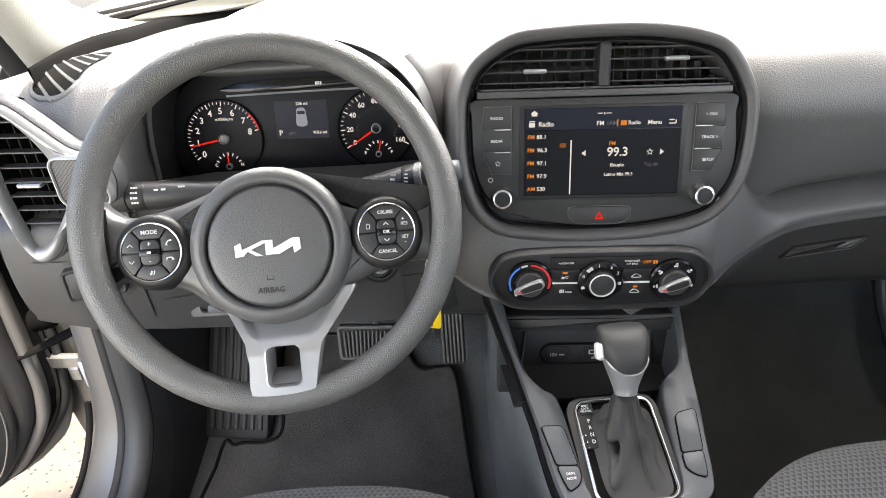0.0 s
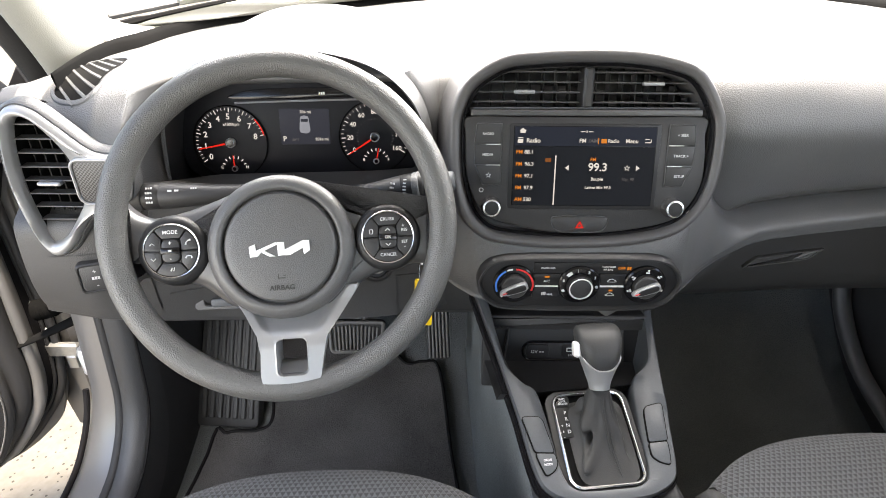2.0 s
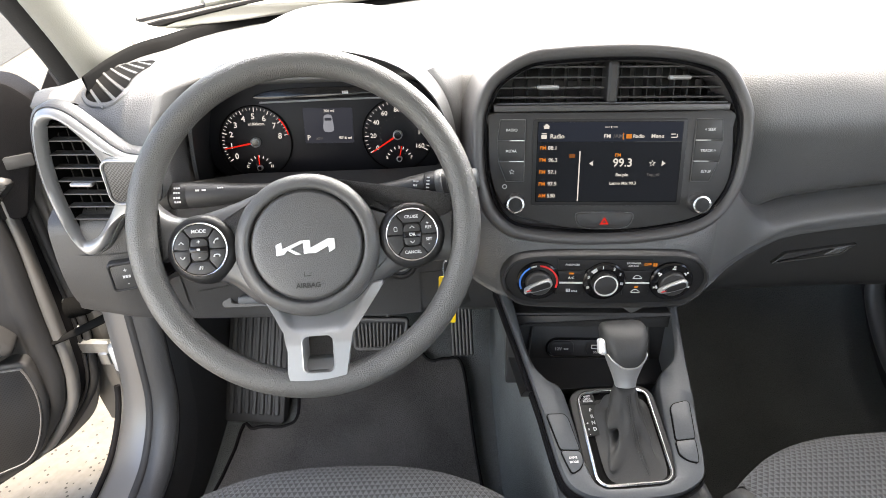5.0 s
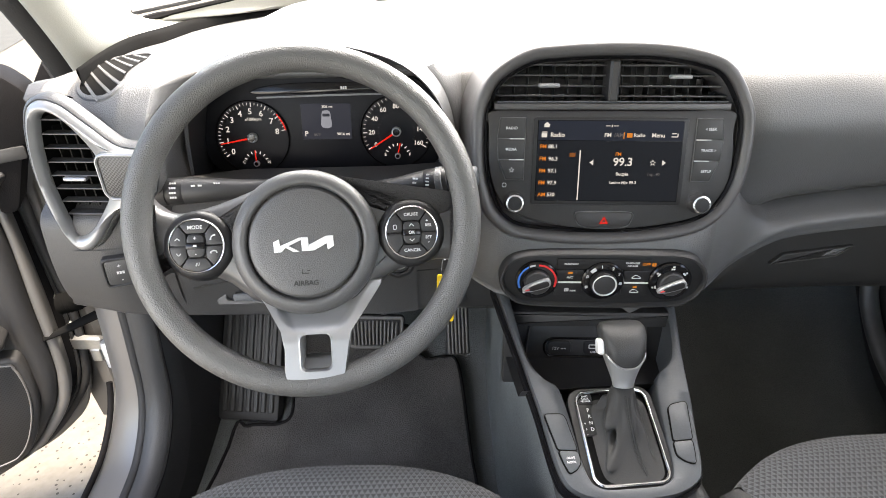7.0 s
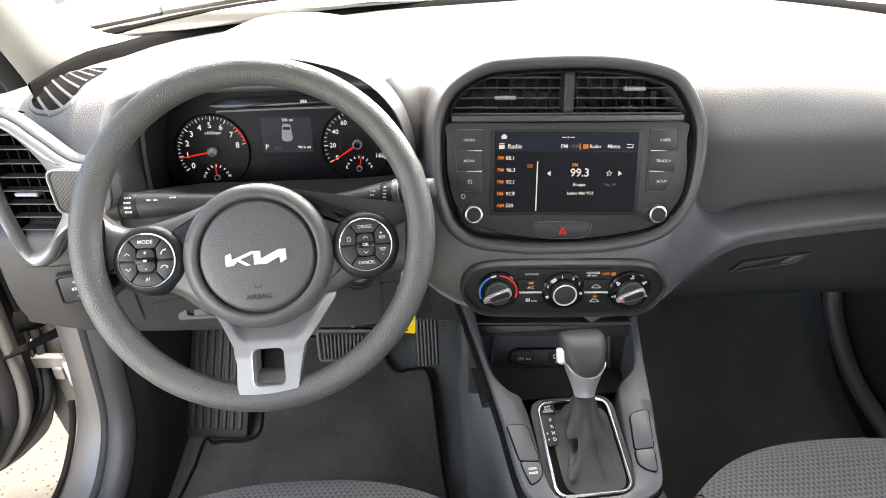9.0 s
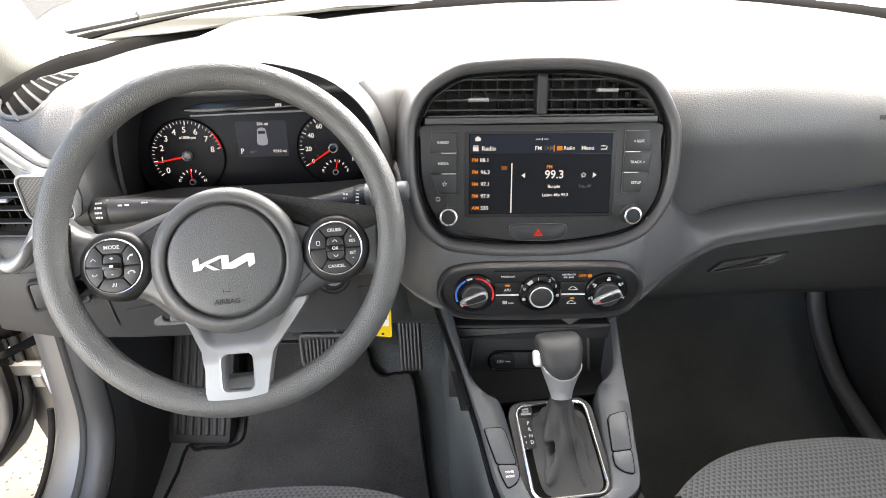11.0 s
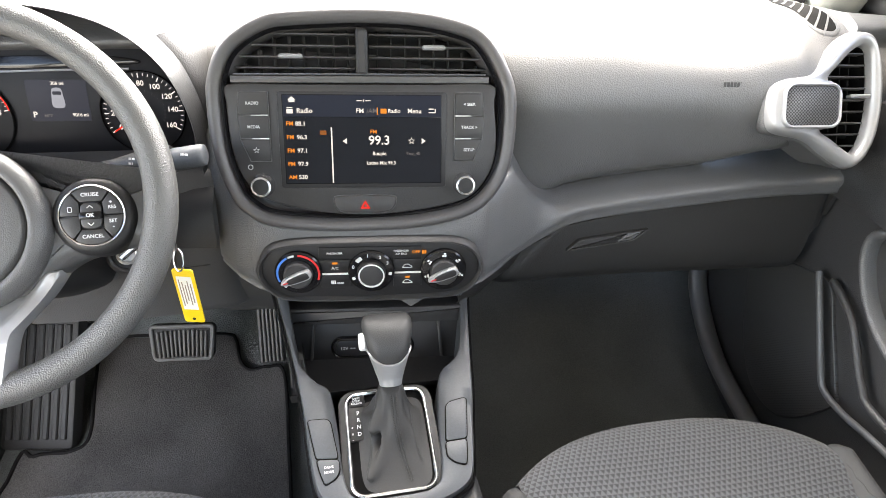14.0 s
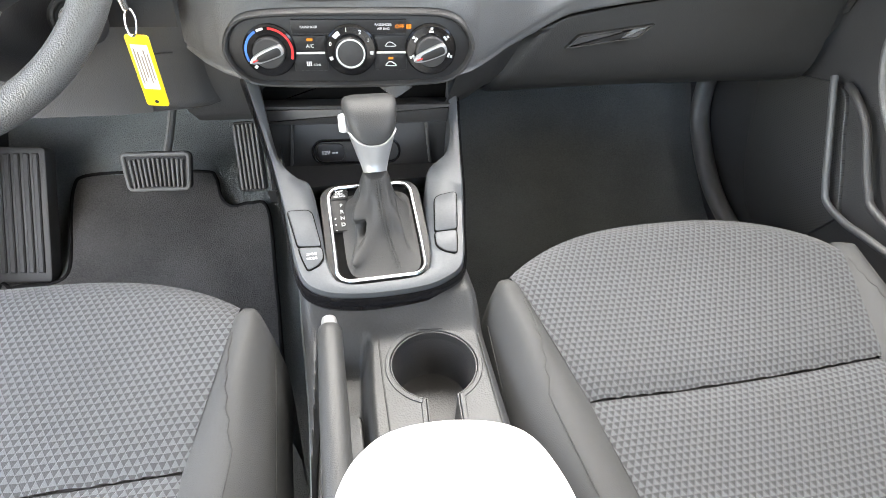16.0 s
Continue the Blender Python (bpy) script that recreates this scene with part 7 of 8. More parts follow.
def build_pedals():
    b = thing("brake_pedal", (-0.165, 0.93, 0.5), "black ribbed rubber brake pedal on a steel arm", "pedal", "pedals")
    m = basis((-0.163, 0.924, 0.549), 24, 0)
    q = [(x * (1.0 + 1.6 * y), y) for x, y in rrect(0.112, 0.068, 0.01)]
    bm = bmesh.new()
    prism(bm, q, -0.012, 0.0, 0.003, m)
    part("pad", bm, RUBBER, b)
    bm = bmesh.new()
    frame_ring(bm, q, inset(q, 0.007), -0.002, 0.005, 0.002, m)
    part("pad_rim", bm, PEDALGREY, b)
    for k in range(12):
        x = -0.042 + 0.0076 * k
        bm = bmesh.new()
        block(bm, (x, -0.001, 0.002), (0.0042, 0.05, 0.006), 0.0012, m @ pose(0, 0, 0, 0, 0, -x * 100))
        part("rib", bm, PEDALGREY, b)
    bm = bmesh.new()
    tube(bm, [(-0.15, 0.935, 0.56), (-0.14, 0.97, 0.6), (-0.125, 1.0, 0.66), (-0.12, 1.05, 0.8)], 0.008, 10, flat=0.6)
    part("arm", bm, PEDALGREY, b)
    a = thing("accelerator_pedal", (0.003, 0.88, 0.5), "tall black ribbed accelerator pedal", "pedal", "pedals")
    m = basis((0.002, 0.9, 0.588), 28, 0) @ pose(0, 0, 0, 0, 0, 3)
    q = rrect(0.044, 0.118, 0.006)
    bm = bmesh.new()
    prism(bm, q, -0.014, 0.0, 0.003, m)
    part("pad", bm, RUBBER, a)
    for k in range(6):
        bm = bmesh.new()
        block(bm, (-0.0175 + 0.007 * k, 0, 0.0015), (0.0042, 0.11, 0.006), 0.0012, m)
        part("rib", bm, PEDALGREY, a)
    f = thing("foot_rest", (-0.425, 0.85, 0.37), "black ribbed plastic foot rest beside the pedals", "foot rest")
    m = basis((-0.425, 0.90, 0.465), 35, -3)
    q = rrect(0.128, 0.24, 0.01, 0, 0.015)
    bm = bmesh.new()
    prism(bm, q, -0.03, 0.0, 0.004, m)
    part("plate", bm, DARK, f)
    for k in range(7):
        bm = bmesh.new()
        block(bm, (-0.048 + 0.016 * k, 0.018, 0.0015), (0.0105, 0.21, 0.006), 0.002, m)
        part("rib", bm, DARK, f)


def build_key():
    k = thing("ignition_key", (-0.03, 0.6, 0.9), "ignition key in its lock with a yellow dealer tag", "car key")
    bm = bmesh.new()
    lm = basis((-0.0768, 0.6247, 0.9136), 24, 12)
    lathe(bm, [(0.0235, -0.05), (0.0225, -0.004), (0.019, 0.0), (0.0165, -0.001), (0.0155, -0.005)], 40, lm, (True, True))
    part("lock", bm, BUTTON, k, "black lock bezel")
    bm = bmesh.new()
    lathe(bm, [(0.0115, -0.005), (0.011, 0.002), (0.009, 0.003), (0.0075, 0.0005), (0.001, 0.0)], 32, lm, (True, True))
    part("cylinder", bm, STEEL, k, "bright metal lock cylinder")
    bm = bmesh.new()
    block(bm, (0, 0, 0.014), (0.0028, 0.009, 0.028), 0.0008, lm)
    part("key_blade", bm, STEEL, k)
    top, bot = Vector((-0.0165, 0.61, 0.902)), Vector((-0.0185, 0.623, 0.82))
    bm = bmesh.new()
    rc = top + Vector((-0.001, 0.0, 0.012))
    tube(bm, [(rc.x + 0.005 * math.cos(a), rc.y + 0.004 * math.sin(a), rc.z + 0.012 * math.sin(a)) for a in np.linspace(0, 2 * math.pi, 25)], 0.0011, 6)
    tube(bm, [(rc.x - 0.001, rc.y, rc.z + 0.012), (rc.x - 0.004, rc.y + 0.002, rc.z + 0.03), (rc.x - 0.02, rc.y + 0.006, rc.z + 0.036), tuple(lm @ Vector((0, 0, 0.028)))], [0.003, 0.0045, 0.0045, 0.004], 10)
    part("ring", bm, CHROME, k, "steel key ring")
    up = (top - bot)
    L = up.length
    up.normalize()
    side = Vector((0.97, -0.1, 0.0))
    side = (side - up * side.dot(up)).normalized()
    nn = side.cross(up)
    c = (top + bot) / 2
    tm = Matrix(((side.x, up.x, nn.x, c.x), (side.y, up.y, nn.y, c.y), (side.z, up.z, nn.z, c.z), (0, 0, 0, 1)))
    bm = bmesh.new()
    prism(bm, rrect(0.0235, L, 0.003), -0.001, 0.001, 0.0004, tm)
    tag = part("tag", bm, YELLOW, k, "yellow plastic dealer tag")
    bm = bmesh.new()
    prism(bm, rrect(0.0235 * 0.72, L * 0.62, 0.001, 0, L * 0.07), 0.0, 0.0014, 0, tm)
    part("paper", bm, PAPER, tag, "pale written label")
    for j in range(5):
        bars("writing", 0.0012, L * (0.5, 0.42, 0.3, 0.46, 0.36)[j], tm, INK, tag, 0.0235 * (-0.26 + 0.13 * j), L * 0.08, 0.0017)
    bm = bmesh.new()
    lathe(bm, [(0.002, 0.0), (0.002, 0.0014)], 16, tm @ Matrix.Translation((0, -L * 0.43, 0)), (True, True))
    part("hole", bm, EMBOSS, tag)


def build_switch_panel():
    p = thing("dimmer_switch", (-0.43, 0.63, 0.87), "black dash light dimmer switch in the lower dash", "switch")
    m = basis((-0.428, 0.628, 0.893), 6, 20)
    bm = bmesh.new()
    frame_ring(bm, rrect(0.066, 0.042, 0.006), rrect(0.058, 0.034, 0.004), -0.02, 0.003, 0.0015, m)
    part("frame", bm, DARK, p)
    bm = bmesh.new()
    prism(bm, rrect(0.058, 0.034, 0.004), -0.01, 0.0015, 0.001, m)
    part("plate", bm, DASH_LOW, p)
    letters("caption", "+", 0.008, m, PRINT, p, -0.012, 0.009, 0.002)
    letters("caption", "-", 0.008, m, PRINT, p, -0.012, -0.010, 0.002)
    bars("lamp_mark", 0.01, 0.004, m, PRINT, p, -0.012, 0.0, 0.002, 3)
    h = thing("bonnet_release", (-0.3, 0.69, 0.8), "grey bonnet release lever under the dash", "lever")
    m = basis((-0.292, 0.68, 0.815), 25, 4)
    bm = bmesh.new()
    prism(bm, rrect(0.062, 0.012, 0.004), -0.006, 0.008, 0.003, m)
    part("lever", bm, CONSOLE, h, "pale grey lever")
    bm = bmesh.new()
    frame_ring(bm, rrect(0.11, 0.04, 0.006, 0.0, 0.008), rrect(0.08, 0.024, 0.004, 0.0, 0.008), -0.012, 0.003, 0.002, m)
    part("recess", bm, DASH_LOW, h)
    bars("lever_mark", 0.02, 0.0025, m, PRINT, h, 0, 0.014, 0.004, 4)


def build_knee_panel():
    k = thing("knee_panel", (-0.25, 0.66, 0.75), "dark grey plastic knee panel under the wheel", "dash panel")

    def skin(xs, cut, out=0.0):
        rows = []
        for x in xs:
            y0 = lerp(x, [(-0.53, 0.63), (-0.46, 0.632), (-0.38, 0.655), (-0.3, 0.685), (-0.1, 0.7), (0.0, 0.72), (0.02, 0.74)]) - out
            bot = lerp(x, [(-0.53, 0.82), (-0.4, 0.79), (-0.3, 0.765), (0.02, 0.76)])
            full = spline([(x, y0 + 0.06, 0.985), (x, y0 + 0.012, 0.965), (x, y0 + 0.002, 0.93), (x, y0, 0.88), (x, y0 + 0.008, bot + 0.02), (x, y0 + 0.03, bot), (x, y0 + 0.2, bot - 0.01)], 20)
            rows.append(full[cut[0]:cut[1]])
        bm = bmesh.new()
        add_rings(bm, rows, closed=False)
        return bm
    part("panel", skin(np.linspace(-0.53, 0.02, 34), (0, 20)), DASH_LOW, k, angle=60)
    bm = bmesh.new()
    add_rings(bm, [[(x, 0.728, 0.85), (x, 0.735, 0.8), (x, 0.75, 0.75), (x, 0.79, 0.715), (x, 0.9, 0.7), (x, 1.1, 0.7)] for x in np.linspace(-0.03, 0.078, 8)], closed=False)
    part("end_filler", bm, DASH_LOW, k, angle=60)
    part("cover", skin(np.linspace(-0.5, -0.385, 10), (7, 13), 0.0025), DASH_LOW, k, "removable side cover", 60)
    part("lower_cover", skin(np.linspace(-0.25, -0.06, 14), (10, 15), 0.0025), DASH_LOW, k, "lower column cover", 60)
    bm = bmesh.new()
    tube(bm, [(x, lerp(x, [(-0.53, 0.63), (-0.46, 0.632), (-0.38, 0.655), (-0.3, 0.685), (-0.1, 0.7), (0.0, 0.72)]) + 0.001, 0.842) for x in np.linspace(-0.37, -0.02, 20)], 0.0012, 5)
    part("seam", bm, EMBOSS, k)


# ---- door openings and doors ----
SEAL = [(0.78, 1.06), (0.772, 0.9), (0.765, 0.76), (0.752, 0.64), (0.735, 0.545), (0.69, 0.482), (0.62, 0.448), (0.45, 0.432), (0.0, 0.43), (-0.7, 0.43)]


def build_left_opening():
    path = spline(SEAL, 60)
    bm = bmesh.new()
    rows = []
    for y, z in path:
        k = min(1, max(0, (y - 0.4) / 0.35))
        rows.append([(-0.555, y, z), (-0.585, y + 0.004, z - 0.004), (-0.62, y + 0.03 * k, z - 0.012), (-0.66, y + 0.1 * k, z - 0.03 - 0.03 * (1 - k)), (-0.69, y + 0.2 * k, z - 0.06 - 0.1 * (1 - k)), (-0.69, y + 0.24, z - 0.3)])
    add_rings(bm, rows, closed=False)
    solo("wall_left_jamb", bm, PAINT, "silver painted door jamb and sill", "door jamb", "structure", 60)
    bm = bmesh.new()
    tube(bm, [(-0.552, y, z + 0.004) for y, z in path], 0.009, 10)
    solo("trim_4", bm, RUBBER, "black rubber door opening seal", "seal", "structure", 80)
    bm = bmesh.new()
    tube(bm, [(-0.632, y + 0.034 * min(1, max(0, (y - 0.4) / 0.35)), z - 0.012) for y, z in path if 0.2 < y < 0.74], 0.0055, 8)
    solo("trim_6", bm, DOORBLACK, "black strip along the outer door jamb", "seal", "structure", 80)
    bm = bmesh.new()
    rows = []
    for y, z in path:
        rows.append([(-0.548, y - 0.004, z + 0.006), (-0.53, y - 0.014, z + 0.014), (-0.505, y - 0.006, z + 0.008), (-0.498, y + 0.01, z - 0.01), (-0.494, y + 0.03, z - 0.06)])
    add_rings(bm, rows, closed=False)
    for k in range(4):
        tube(bm, [(-0.531 + 0.009 * k, y, 0.4475) for y in (0.6, 0.45, 0.2)], 0.0014, 6)
    solo("baseboard_1", bm, DOORTRIM, "dark plastic sill and kick trim", "sill trim", "structure", 60)
    bm = bmesh.new()
    tube(bm, [(-0.5015, y - 0.0015, z + 0.0035) for y, z in path], 0.0022, 8)
    solo("trim_7", bm, DOORBLACK, "black joint between kick panel and opening trim", "trim", "structure", 80)
    bm = bmesh.new()
    rows = [[(-0.494, y + 0.03, z - 0.06), (-0.49, y + 0.12 if y > 0.5 else y, z - 0.075), (-0.486, 1.26 if y > 0.5 else y, z - 0.12 if y > 0.5 else 0.33), (-0.486, 1.26 if y > 0.5 else y, 0.33)] for y, z in path]
    add_rings(bm, rows, closed=False)
    solo("wall_left_kick", bm, DARK, "dark plastic kick panel beside the pedals", "wall", "structure", 60)


def build_hinge_pillar():
    """The painted body face behind the door edge, with pressed ribs and its bolts."""
    bm = bmesh.new()
    rows = []
    for z in np.linspace(0.345, 1.0, 18):
        lean = 0.1 * max(0, 0.5 - z)
        rows.append([(-0.598, 0.835, z), (-0.606, 0.862, z), (-0.626, 0.868, z), (-0.632, 0.862, z), (-0.664, 0.866, z), (-0.67, 0.874, z), (-0.69, 0.878, z), (-0.698, 0.868, z), (-0.722 + lean, 0.868, z), (-0.728 + lean, 0.876, z), (-0.775 + lean, 0.882, z), (-0.78 + lean, 0.89, z), (-0.78 + lean, 0.96, z)])
    add_rings(bm, rows, closed=False)
    solo("wall_left_pillar", bm, PAINT, "silver painted hinge pillar of the body", "door pillar", "structure", 40)


def build_left_door():
    d = thing("driver_door", (-0.9, 0.72, 0.3), "open driver door with dark inner trim and silver painted edge", "car door")
    u = Vector((-0.92, -0.39, 0)).normalized()
    n = Vector((0.39, -0.92, 0)).normalized()
    m = Matrix(((u.x, 0, n.x, -0.70), (u.y, 0, n.y, 0.80), (u.z, 1, n.z, 0), (0, 0, 0, 1)))
    # local: x along the leaf, y up, z towards the cabin
    fix = lambda q: q if sum(a[0] * b[1] - b[0] * a[1] for a, b in zip(q, q[1:] + q[:1])) > 0 else q[::-1]
    shell = [(-0.03, 0.985), (-0.026, 0.9), (-0.024, 0.8), (-0.02, 0.67), (-0.0098, 0.577), (0.0193, 0.4376), (0.0679, 0.3755), (0.1539, 0.3279), (0.3, 0.302), (1.0, 0.3), (1.08, 0.36), (1.1, 0.5), (1.1, 0.88), (1.06, 0.97), (0.6, 0.985)]
    bm = bmesh.new()
    prism(bm, fix(spline(shell, 120, True)), -0.14, -0.055, 0.006, m)
    part("shell", bm, PAINT, d, "silver painted shell", 40)
    # dark channel with two weatherstrips between the painted shell and the trim flange
    flange_in = [(0.019, 0.96), (0.0205, 0.9), (0.0209, 0.8222), (0.0281, 0.6988), (0.0328, 0.5845), (0.0414, 0.5316), (0.0598, 0.4799), (0.1102, 0.408), (0.1744, 0.3557), (0.3, 0.325), (0.6, 0.318)]
    flange_out = [(0.009, 0.96), (0.0095, 0.9), (0.0099, 0.8197), (0.0125, 0.6943), (0.0188, 0.5797), (0.0255, 0.5258), (0.0428, 0.4733), (0.0911, 0.4077), (0.1274, 0.3834), (0.29, 0.314), (0.6, 0.306)]
    chan = [(-0.008, 0.96), (-0.008, 0.88), (-0.0081, 0.7928), (-0.0125, 0.6456), (-0.001, 0.5392), (0.0142, 0.4853), (0.0482, 0.4363), (0.1, 0.38), (0.16, 0.345), (0.3, 0.308), (0.6, 0.3)]
    fi, fo, ch = spline(flange_in, 60), spline(flange_out, 60), spline(chan, 60)
    bm = bmesh.new()
    add_rings(bm, [[(b[0], b[1], -0.028), (b[0] * 0.5 + c[0] * 0.5, b[1] * 0.5 + c[1] * 0.5, -0.046), (c[0], c[1], -0.046), (c[0] - 0.006, c[1], -0.06)] for b, c in zip(fo, ch)], m, closed=False)
    part("channel", bm, DOORBLACK, d, "black channel along the door edge", 60)
    bm = bmesh.new()
    tube(bm, [(x, y, -0.045) for x, y in ch], 0.0075, 10, m)
    strip = part("weatherstrip", bm, RUBBER, d, "black weatherstrip", 80)
    bm = bmesh.new()
    tube(bm, [(a[0] * 0.45 + b[0] * 0.55, a[1] * 0.45 + b[1] * 0.55, -0.042) for a, b in zip(fo, ch)], 0.0035, 8, m)
    part("inner_lip", bm, BUTTON, strip)
    bm = bmesh.new()
    add_rings(bm, [[(b[0] - 0.001, b[1], -0.034), (b[0] - 0.001, b[1], -0.006), (b[0] + 0.001, b[1], -0.001), (a[0] * 0.5 + b[0] * 0.5, a[1] * 0.5 + b[1] * 0.5, 0.001), (a[0], a[1], -0.002), (a[0] + 0.004, a[1], -0.012)] for a, b in zip(fi, fo)], m, closed=False)
    part("flange", bm, FLANGE, d, "grey painted door flange", 60)
    for x, y in ((0.001, 0.692), (-0.002, 0.628)):
        bm = bmesh.new()
        lathe(bm, [(0.007, 0.0), (0.007, 0.004), (0.004, 0.007)], 12, m @ Matrix.Translation((x, y, -0.045)), (True, True))
        part("bolt", bm, STEEL, d, "zinc bolt")
    trim = [(x + 0.0025, y) for x, y in flange_in] + [(1.03, 0.33), (1.07, 0.42), (1.07, 0.88), (1.03, 0.94), (0.5, 0.955)]
    bm = bmesh.new()
    q = fix(spline(trim, 140, True))
    add_rings(bm, [[(x, y, z) for x, y in (inset(q, k) if k else q)] for k, z in ((0, -0.03), (0, -0.004), (0.003, 0.004), (0.010, 0.010), (0.03, 0.012), (0.038, 0.002), (0.045, 0.0))], m, True, True, True)
    tr = part("trim_panel", bm, BUTTON, d, "dark plastic inner trim", 60)
    g = fix(spline([(0.0822, 0.6071), (0.0806, 0.5457), (0.0969, 0.4803), (0.1303, 0.4184), (0.1732, 0.3987), (0.3, 0.385), (0.42, 0.45), (0.43, 0.56), (0.36, 0.62), (0.2, 0.626), (0.099, 0.6195)], 80, True))
    bm = bmesh.new()
    prism(bm, inset(g, -0.012), -0.004, 0.028, 0.008, m)
    part("pocket", bm, BUTTON, tr, "moulded speaker pocket", 60)
    bm = bmesh.new()
    frame_ring(bm, inset(g, -0.002), inset(g, 0.001), 0.02, 0.032, 0.001, m)
    part("grille_edge", bm, FLANGE, tr, "thin painted edge glint around the speaker")
    bm = bmesh.new()
    prism(bm, g, 0.02, 0.031, 0.002, m)
    mi = m.inverted()
    weave_uv(part("speaker_grille", bm, DARKMESH, tr, "perforated speaker grille", 60), lambda co: tuple((mi @ co).xy))
    bm = bmesh.new()
    prism(bm, round_poly([(0.07, 0.66), (0.1, 0.71), (0.6, 0.74), (0.6, 0.66), (0.12, 0.64)], 0.02), 0.0, 0.05, 0.015, m)
    part("armrest", bm, BUTTON, tr, "dark door armrest", 60)
    bm = bmesh.new()
    tube(bm, [(0.04, 0.97, -0.06), (0.1, 1.05, -0.06), (0.25, 1.25, -0.07), (0.45, 1.48, -0.08), (0.6, 1.55, -0.09), (1.0, 1.56, -0.09), (1.08, 1.5, -0.09), (1.08, 0.97, -0.06)], 0.022, 10, m)
    part("window_frame", bm, DOORBLACK, d, "black window frame", 80)
    bm = bmesh.new()
    prism(bm, round_poly([(-0.085, 1.03), (-0.078, 1.065), (-0.05, 1.095), (0.1, 1.12), (0.3, 1.12), (0.3, 0.9), (-0.01, 0.88), (-0.045, 0.975)], 0.015), -0.06, 0.0, 0.006, m)
    sail = part("mirror_sail", bm, DOORBLACK, d, "black mirror mounting corner")
    bm = bmesh.new()
    prism(bm, round_poly([(-0.05, 0.968), (-0.01, 0.965), (-0.01, 0.985), (-0.05, 0.988)], 0.004), 0.0, 0.004, 0.001, m)
    part("clip", bm, BUTTON, sail, "grey clip")
    bm = bmesh.new()
    prism(bm, fix([(-0.125, 1.03), (-0.08, 1.04), (-0.079, 1.062), (-0.104, 1.1)]), -0.06, -0.02, 0.003, m)
    part("quarter_frame", bm, DOORBLACK, d)
    # hinge and check strap between door and body
    bm = bmesh.new()
    block(bm, (-0.645, 0.845, 0.57), (0.046, 0.035, 0.06), 0.008)
    hg = part("hinge", bm, STEEL, d, "bare steel hinge")
    bm = bmesh.new()
    block(bm, (-0.695, 0.84, 0.585), (0.06, 0.014, 0.03), 0.004)
    block(bm, (-0.682, 0.836, 0.56), (0.02, 0.012, 0.03), 0.003)
    part("hinge_leaf", bm, STEEL, hg)
    bm = bmesh.new()
    tube(bm, [(-0.644, 0.822, 0.545), (-0.644, 0.822, 0.55), (-0.644, 0.822, 0.6), (-0.644, 0.822, 0.605)], [0.010, 0.0135, 0.0135, 0.010], 16)
    part("hinge_pin", bm, RINGSILVER, hg, "bright hinge barrel")
    c = thing("door_check", (-0.65, 0.8, 0.66), "black steel door check strap", "door check")
    bm = bmesh.new()
    tube(bm, [(-0.735, 0.79, 0.634), (-0.69, 0.802, 0.65), (-0.64, 0.812, 0.672), (-0.6, 0.82, 0.69)], [0.0055, 0.0075, 0.0085, 0.008], 10, flat=0.6)
    part("strap", bm, VENTBLACK, c)
    bm = bmesh.new()
    block(bm, (-0.6, 0.818, 0.69), (0.022, 0.02, 0.026), 0.005)
    part("bracket", bm, BLACK, c)
    b = thing("wiring_boot", (-0.64, 0.81, 0.74), "black corrugated rubber wiring boot", "cable boot")
    path = spline([(-0.605, 0.82, 0.83), (-0.618, 0.815, 0.8), (-0.628, 0.812, 0.765), (-0.635, 0.81, 0.735), (-0.655, 0.805, 0.712), (-0.685, 0.8, 0.705)], 61)
    bm = bmesh.new()
    tube(bm, path, [0.0145 + 0.0042 * (k % 2) for k in range(61)], 16)
    part("bellows", bm, VENTBLACK, b, angle=20)


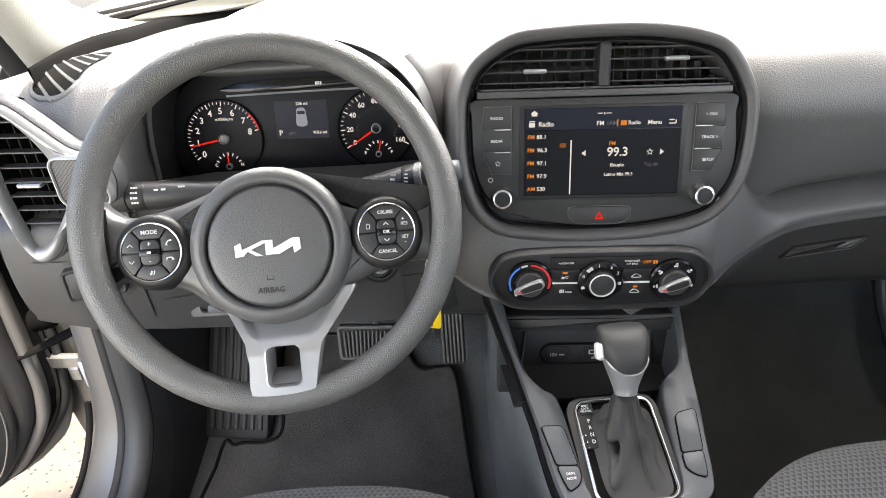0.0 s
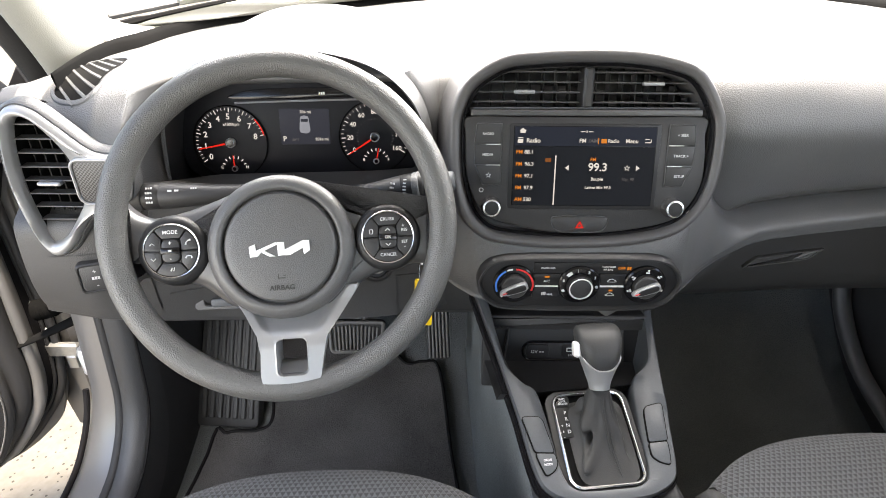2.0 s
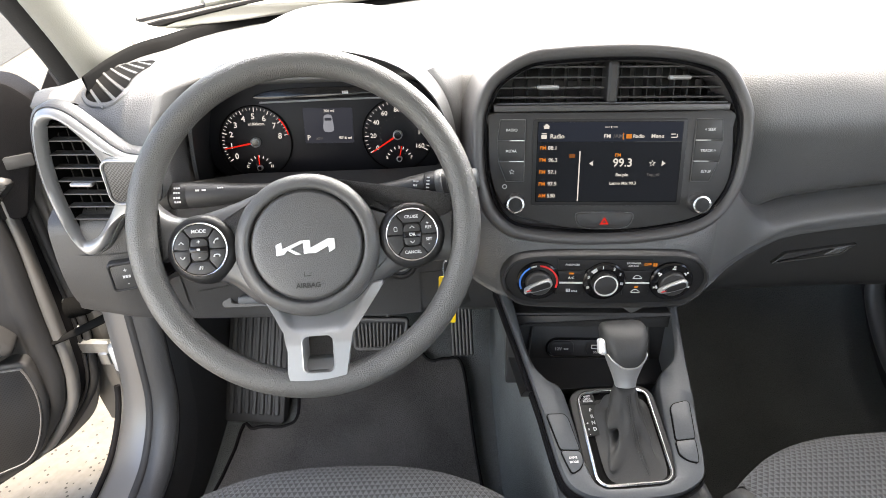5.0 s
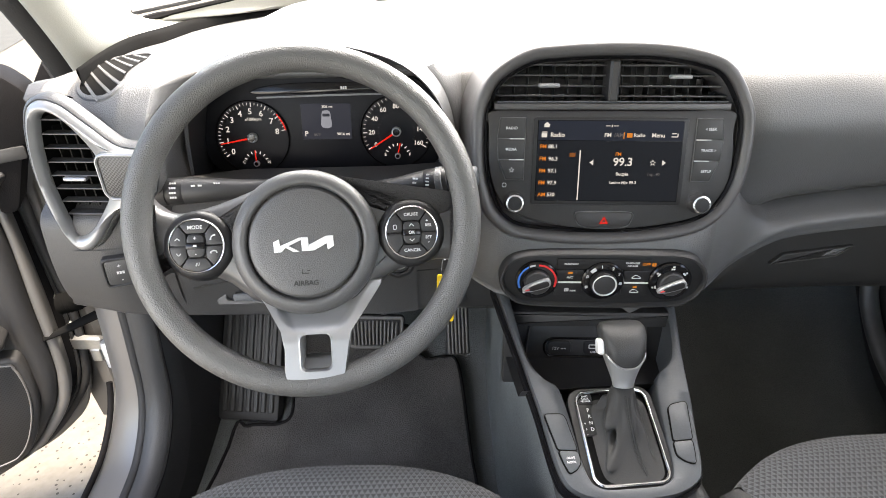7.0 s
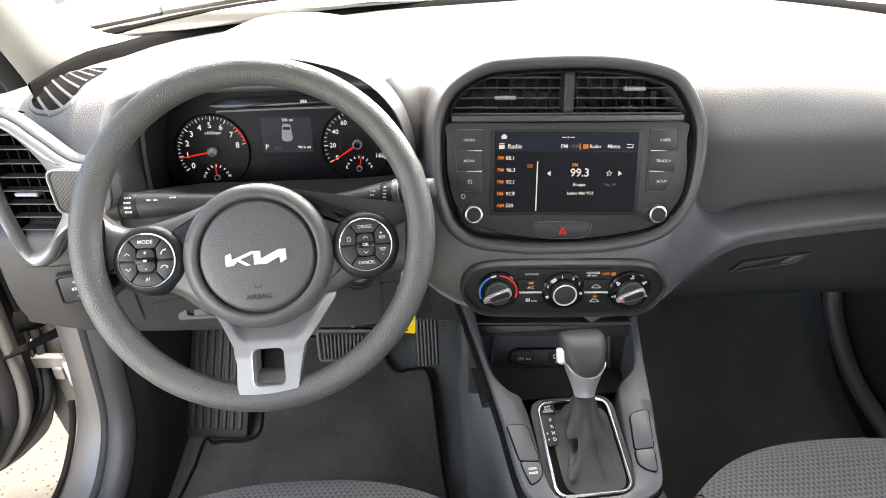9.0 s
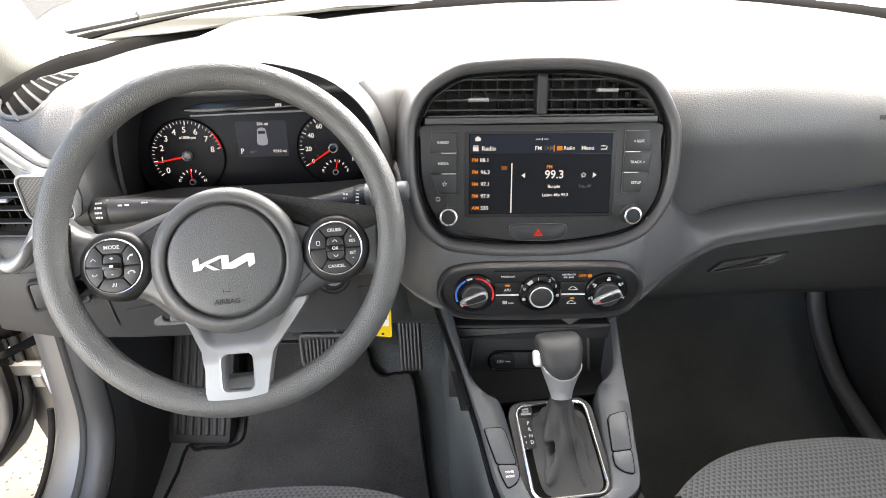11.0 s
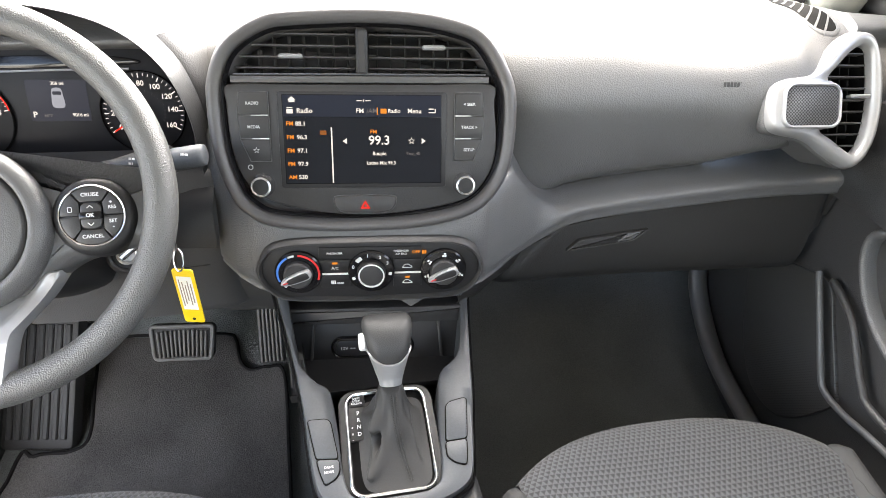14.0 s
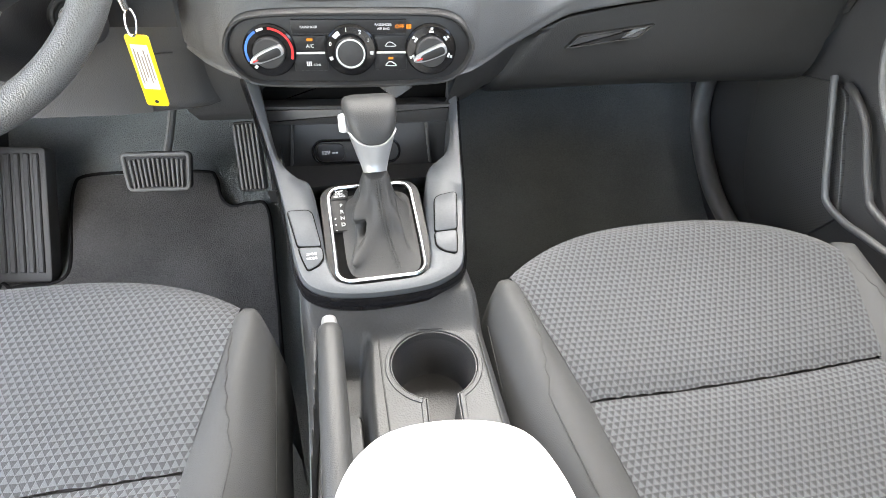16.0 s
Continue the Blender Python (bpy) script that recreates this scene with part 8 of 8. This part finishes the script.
def build_right_door():
    d = thing("passenger_door", (0.93, 0.3, 0.36), "closed passenger door with dark trim and speaker grille", "car door")
    m = Matrix(((0, 0, -1, 0.91), (-1, 0, 0, 0), (0, 1, 0, 0), (0, 0, 0, 1)))   # local x runs backwards along the car, y up, z into the cabin
    fix = lambda q: q if sum(a[0] * b[1] - b[0] * a[1] for a, b in zip(q, q[1:] + q[:1])) > 0 else q[::-1]
    bm = bmesh.new()
    prism(bm, fix([(-0.98, 0.38), (0.7, 0.36), (0.7, 1.0), (-0.98, 1.06)]), -0.06, 0.0, 0.01, m)
    part("trim_panel", bm, DOORTRIM, d, "dark plastic inner trim")
    bm = bmesh.new()
    prism(bm, fix([(-0.88, 0.9), (0.7, 0.88), (0.7, 1.0), (-0.9, 1.06)]), -0.02, 0.03, 0.015, m)
    part("upper_roll", bm, DASH_LOW, d)
    g = fix(spline([(-0.93, 0.71), (-0.915, 0.64), (-0.875, 0.545), (-0.81, 0.485), (-0.72, 0.5), (-0.645, 0.6), (-0.652, 0.632), (-0.70, 0.71), (-0.74, 0.768), (-0.8, 0.76), (-0.88, 0.735)], 60, True))
    bm = bmesh.new()
    prism(bm, g, 0.0, 0.007, 0.002, m)
    weave_uv(part("speaker_grille", bm, DOORMESH, d, "dark perforated speaker grille", 60), lambda co: (co.y, co.z))
    bm = bmesh.new()
    tube(bm, spline([(-0.752, 0.785, 0.022), (-0.735, 0.762, 0.025), (-0.70, 0.705, 0.026), (-0.668, 0.65, 0.026), (-0.648, 0.63, 0.026), (-0.6, 0.628, 0.027), (-0.54, 0.637, 0.028), (-0.3, 0.66, 0.03)], 36), 0.0075, 10, m, flat=0.7)
    part("accent_strip", bm, LEDGE, d, "lighter grey accent strip", 80)
    bm = bmesh.new()
    tube(bm, spline([(-0.73, 0.78, 0.012), (-0.7, 0.777, 0.02), (-0.66, 0.758, 0.024), (-0.632, 0.728, 0.026), (-0.6, 0.69, 0.026), (-0.55, 0.668, 0.026), (-0.3, 0.68, 0.026)], 30), 0.006, 8, m)
    part("pocket_edge", bm, DASH_LOW, d, "moulded pocket edge", 80)
    bm = bmesh.new()
    hp = spline([(-0.70, 0.845), (-0.698, 0.885), (-0.66, 0.905), (-0.58, 0.91), (-0.5, 0.9), (-0.5, 0.78), (-0.56, 0.74), (-0.61, 0.75), (-0.665, 0.79)], 48, True)
    frame_ring(bm, fix(hp), inset(fix(hp), 0.012), 0.0, 0.022, 0.004, m)
    part("pull_handle", bm, DASH, d, "grey pull handle ring", 60)
    bm = bmesh.new()
    tube(bm, [(-0.97, 1.168, -0.012), (-0.9, 1.166, -0.006), (-0.8, 1.16, -0.004), (-0.6, 1.14, -0.002), (-0.2, 1.11, 0.0), (0.6, 1.08, 0.0)], 0.02, 12, m)
    part("belt_strip", bm, BUTTON, d, "rounded dark strip under the window", 80)
    bm = bmesh.new()
    prism(bm, fix([(-0.97, 1.04), (0.7, 0.98), (0.7, 1.08), (-0.97, 1.165)]), -0.05, -0.012, 0.004, m)
    part("window_ledge", bm, DOORTRIM, d, "dark trim under the window")
    bm = bmesh.new()
    prism(bm, round_poly(fix([(-0.96, 1.165), (-0.66, 1.14), (-0.66, 1.36), (-0.70, 1.36)]), 0.015), -0.045, -0.025, 0.004, m)
    part("mirror_sail", bm, DARK, d, "dark mirror mounting corner")
    # seal and body trim in front of the door
    bm = bmesh.new()
    tube(bm, spline([(0.88, 1.04, 0.74), (0.88, 1.05, 0.66), (0.88, 1.03, 0.57), (0.88, 0.92, 0.485), (0.88, 0.775, 0.45), (0.88, 0.6, 0.43), (0.88, 0.2, 0.42)], 40), 0.034, 12, flat=0.5)
    solo("trim_5", bm, LEDGE, "grey plastic trim along the passenger door opening", "door trim", "structure", 80)
    bm = bmesh.new()
    add_rings(bm, [[(0.909, y, z) for y in (0.2, 0.7, 0.95, 1.25)] for z in (0.33, 0.7, 1.15)], closed=False)
    solo("wall_right_kick", bm, DOORTRIM, "dark plastic kick panel in the passenger footwell", "wall", "structure")


build_ground()
build_shell()
build_pillars()
build_windscreen()
build_dashboard()
build_glovebox()
build_waist()
build_knee_panel()
build_screen_unit()
build_climate()
build_wheel()
build_cluster()
build_side_vent(False)
build_side_vent(True)
build_defroster(False)
build_defroster(True)
build_switch_panel()
build_console()
build_selector()
build_handbrake()
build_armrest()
build_seat("driver_seat", (-0.15, 0.502), 3, 0.062, "grey patterned cloth driver seat cushion with plain dark bolsters")
build_seat("passenger_seat", (0.568, 0.567), 5, 0.0724, "grey patterned cloth passenger seat cushion with plain dark bolsters")
build_mat()
build_pedals()
build_key()
build_left_opening()
build_hinge_pillar()
build_left_door()
build_right_door()
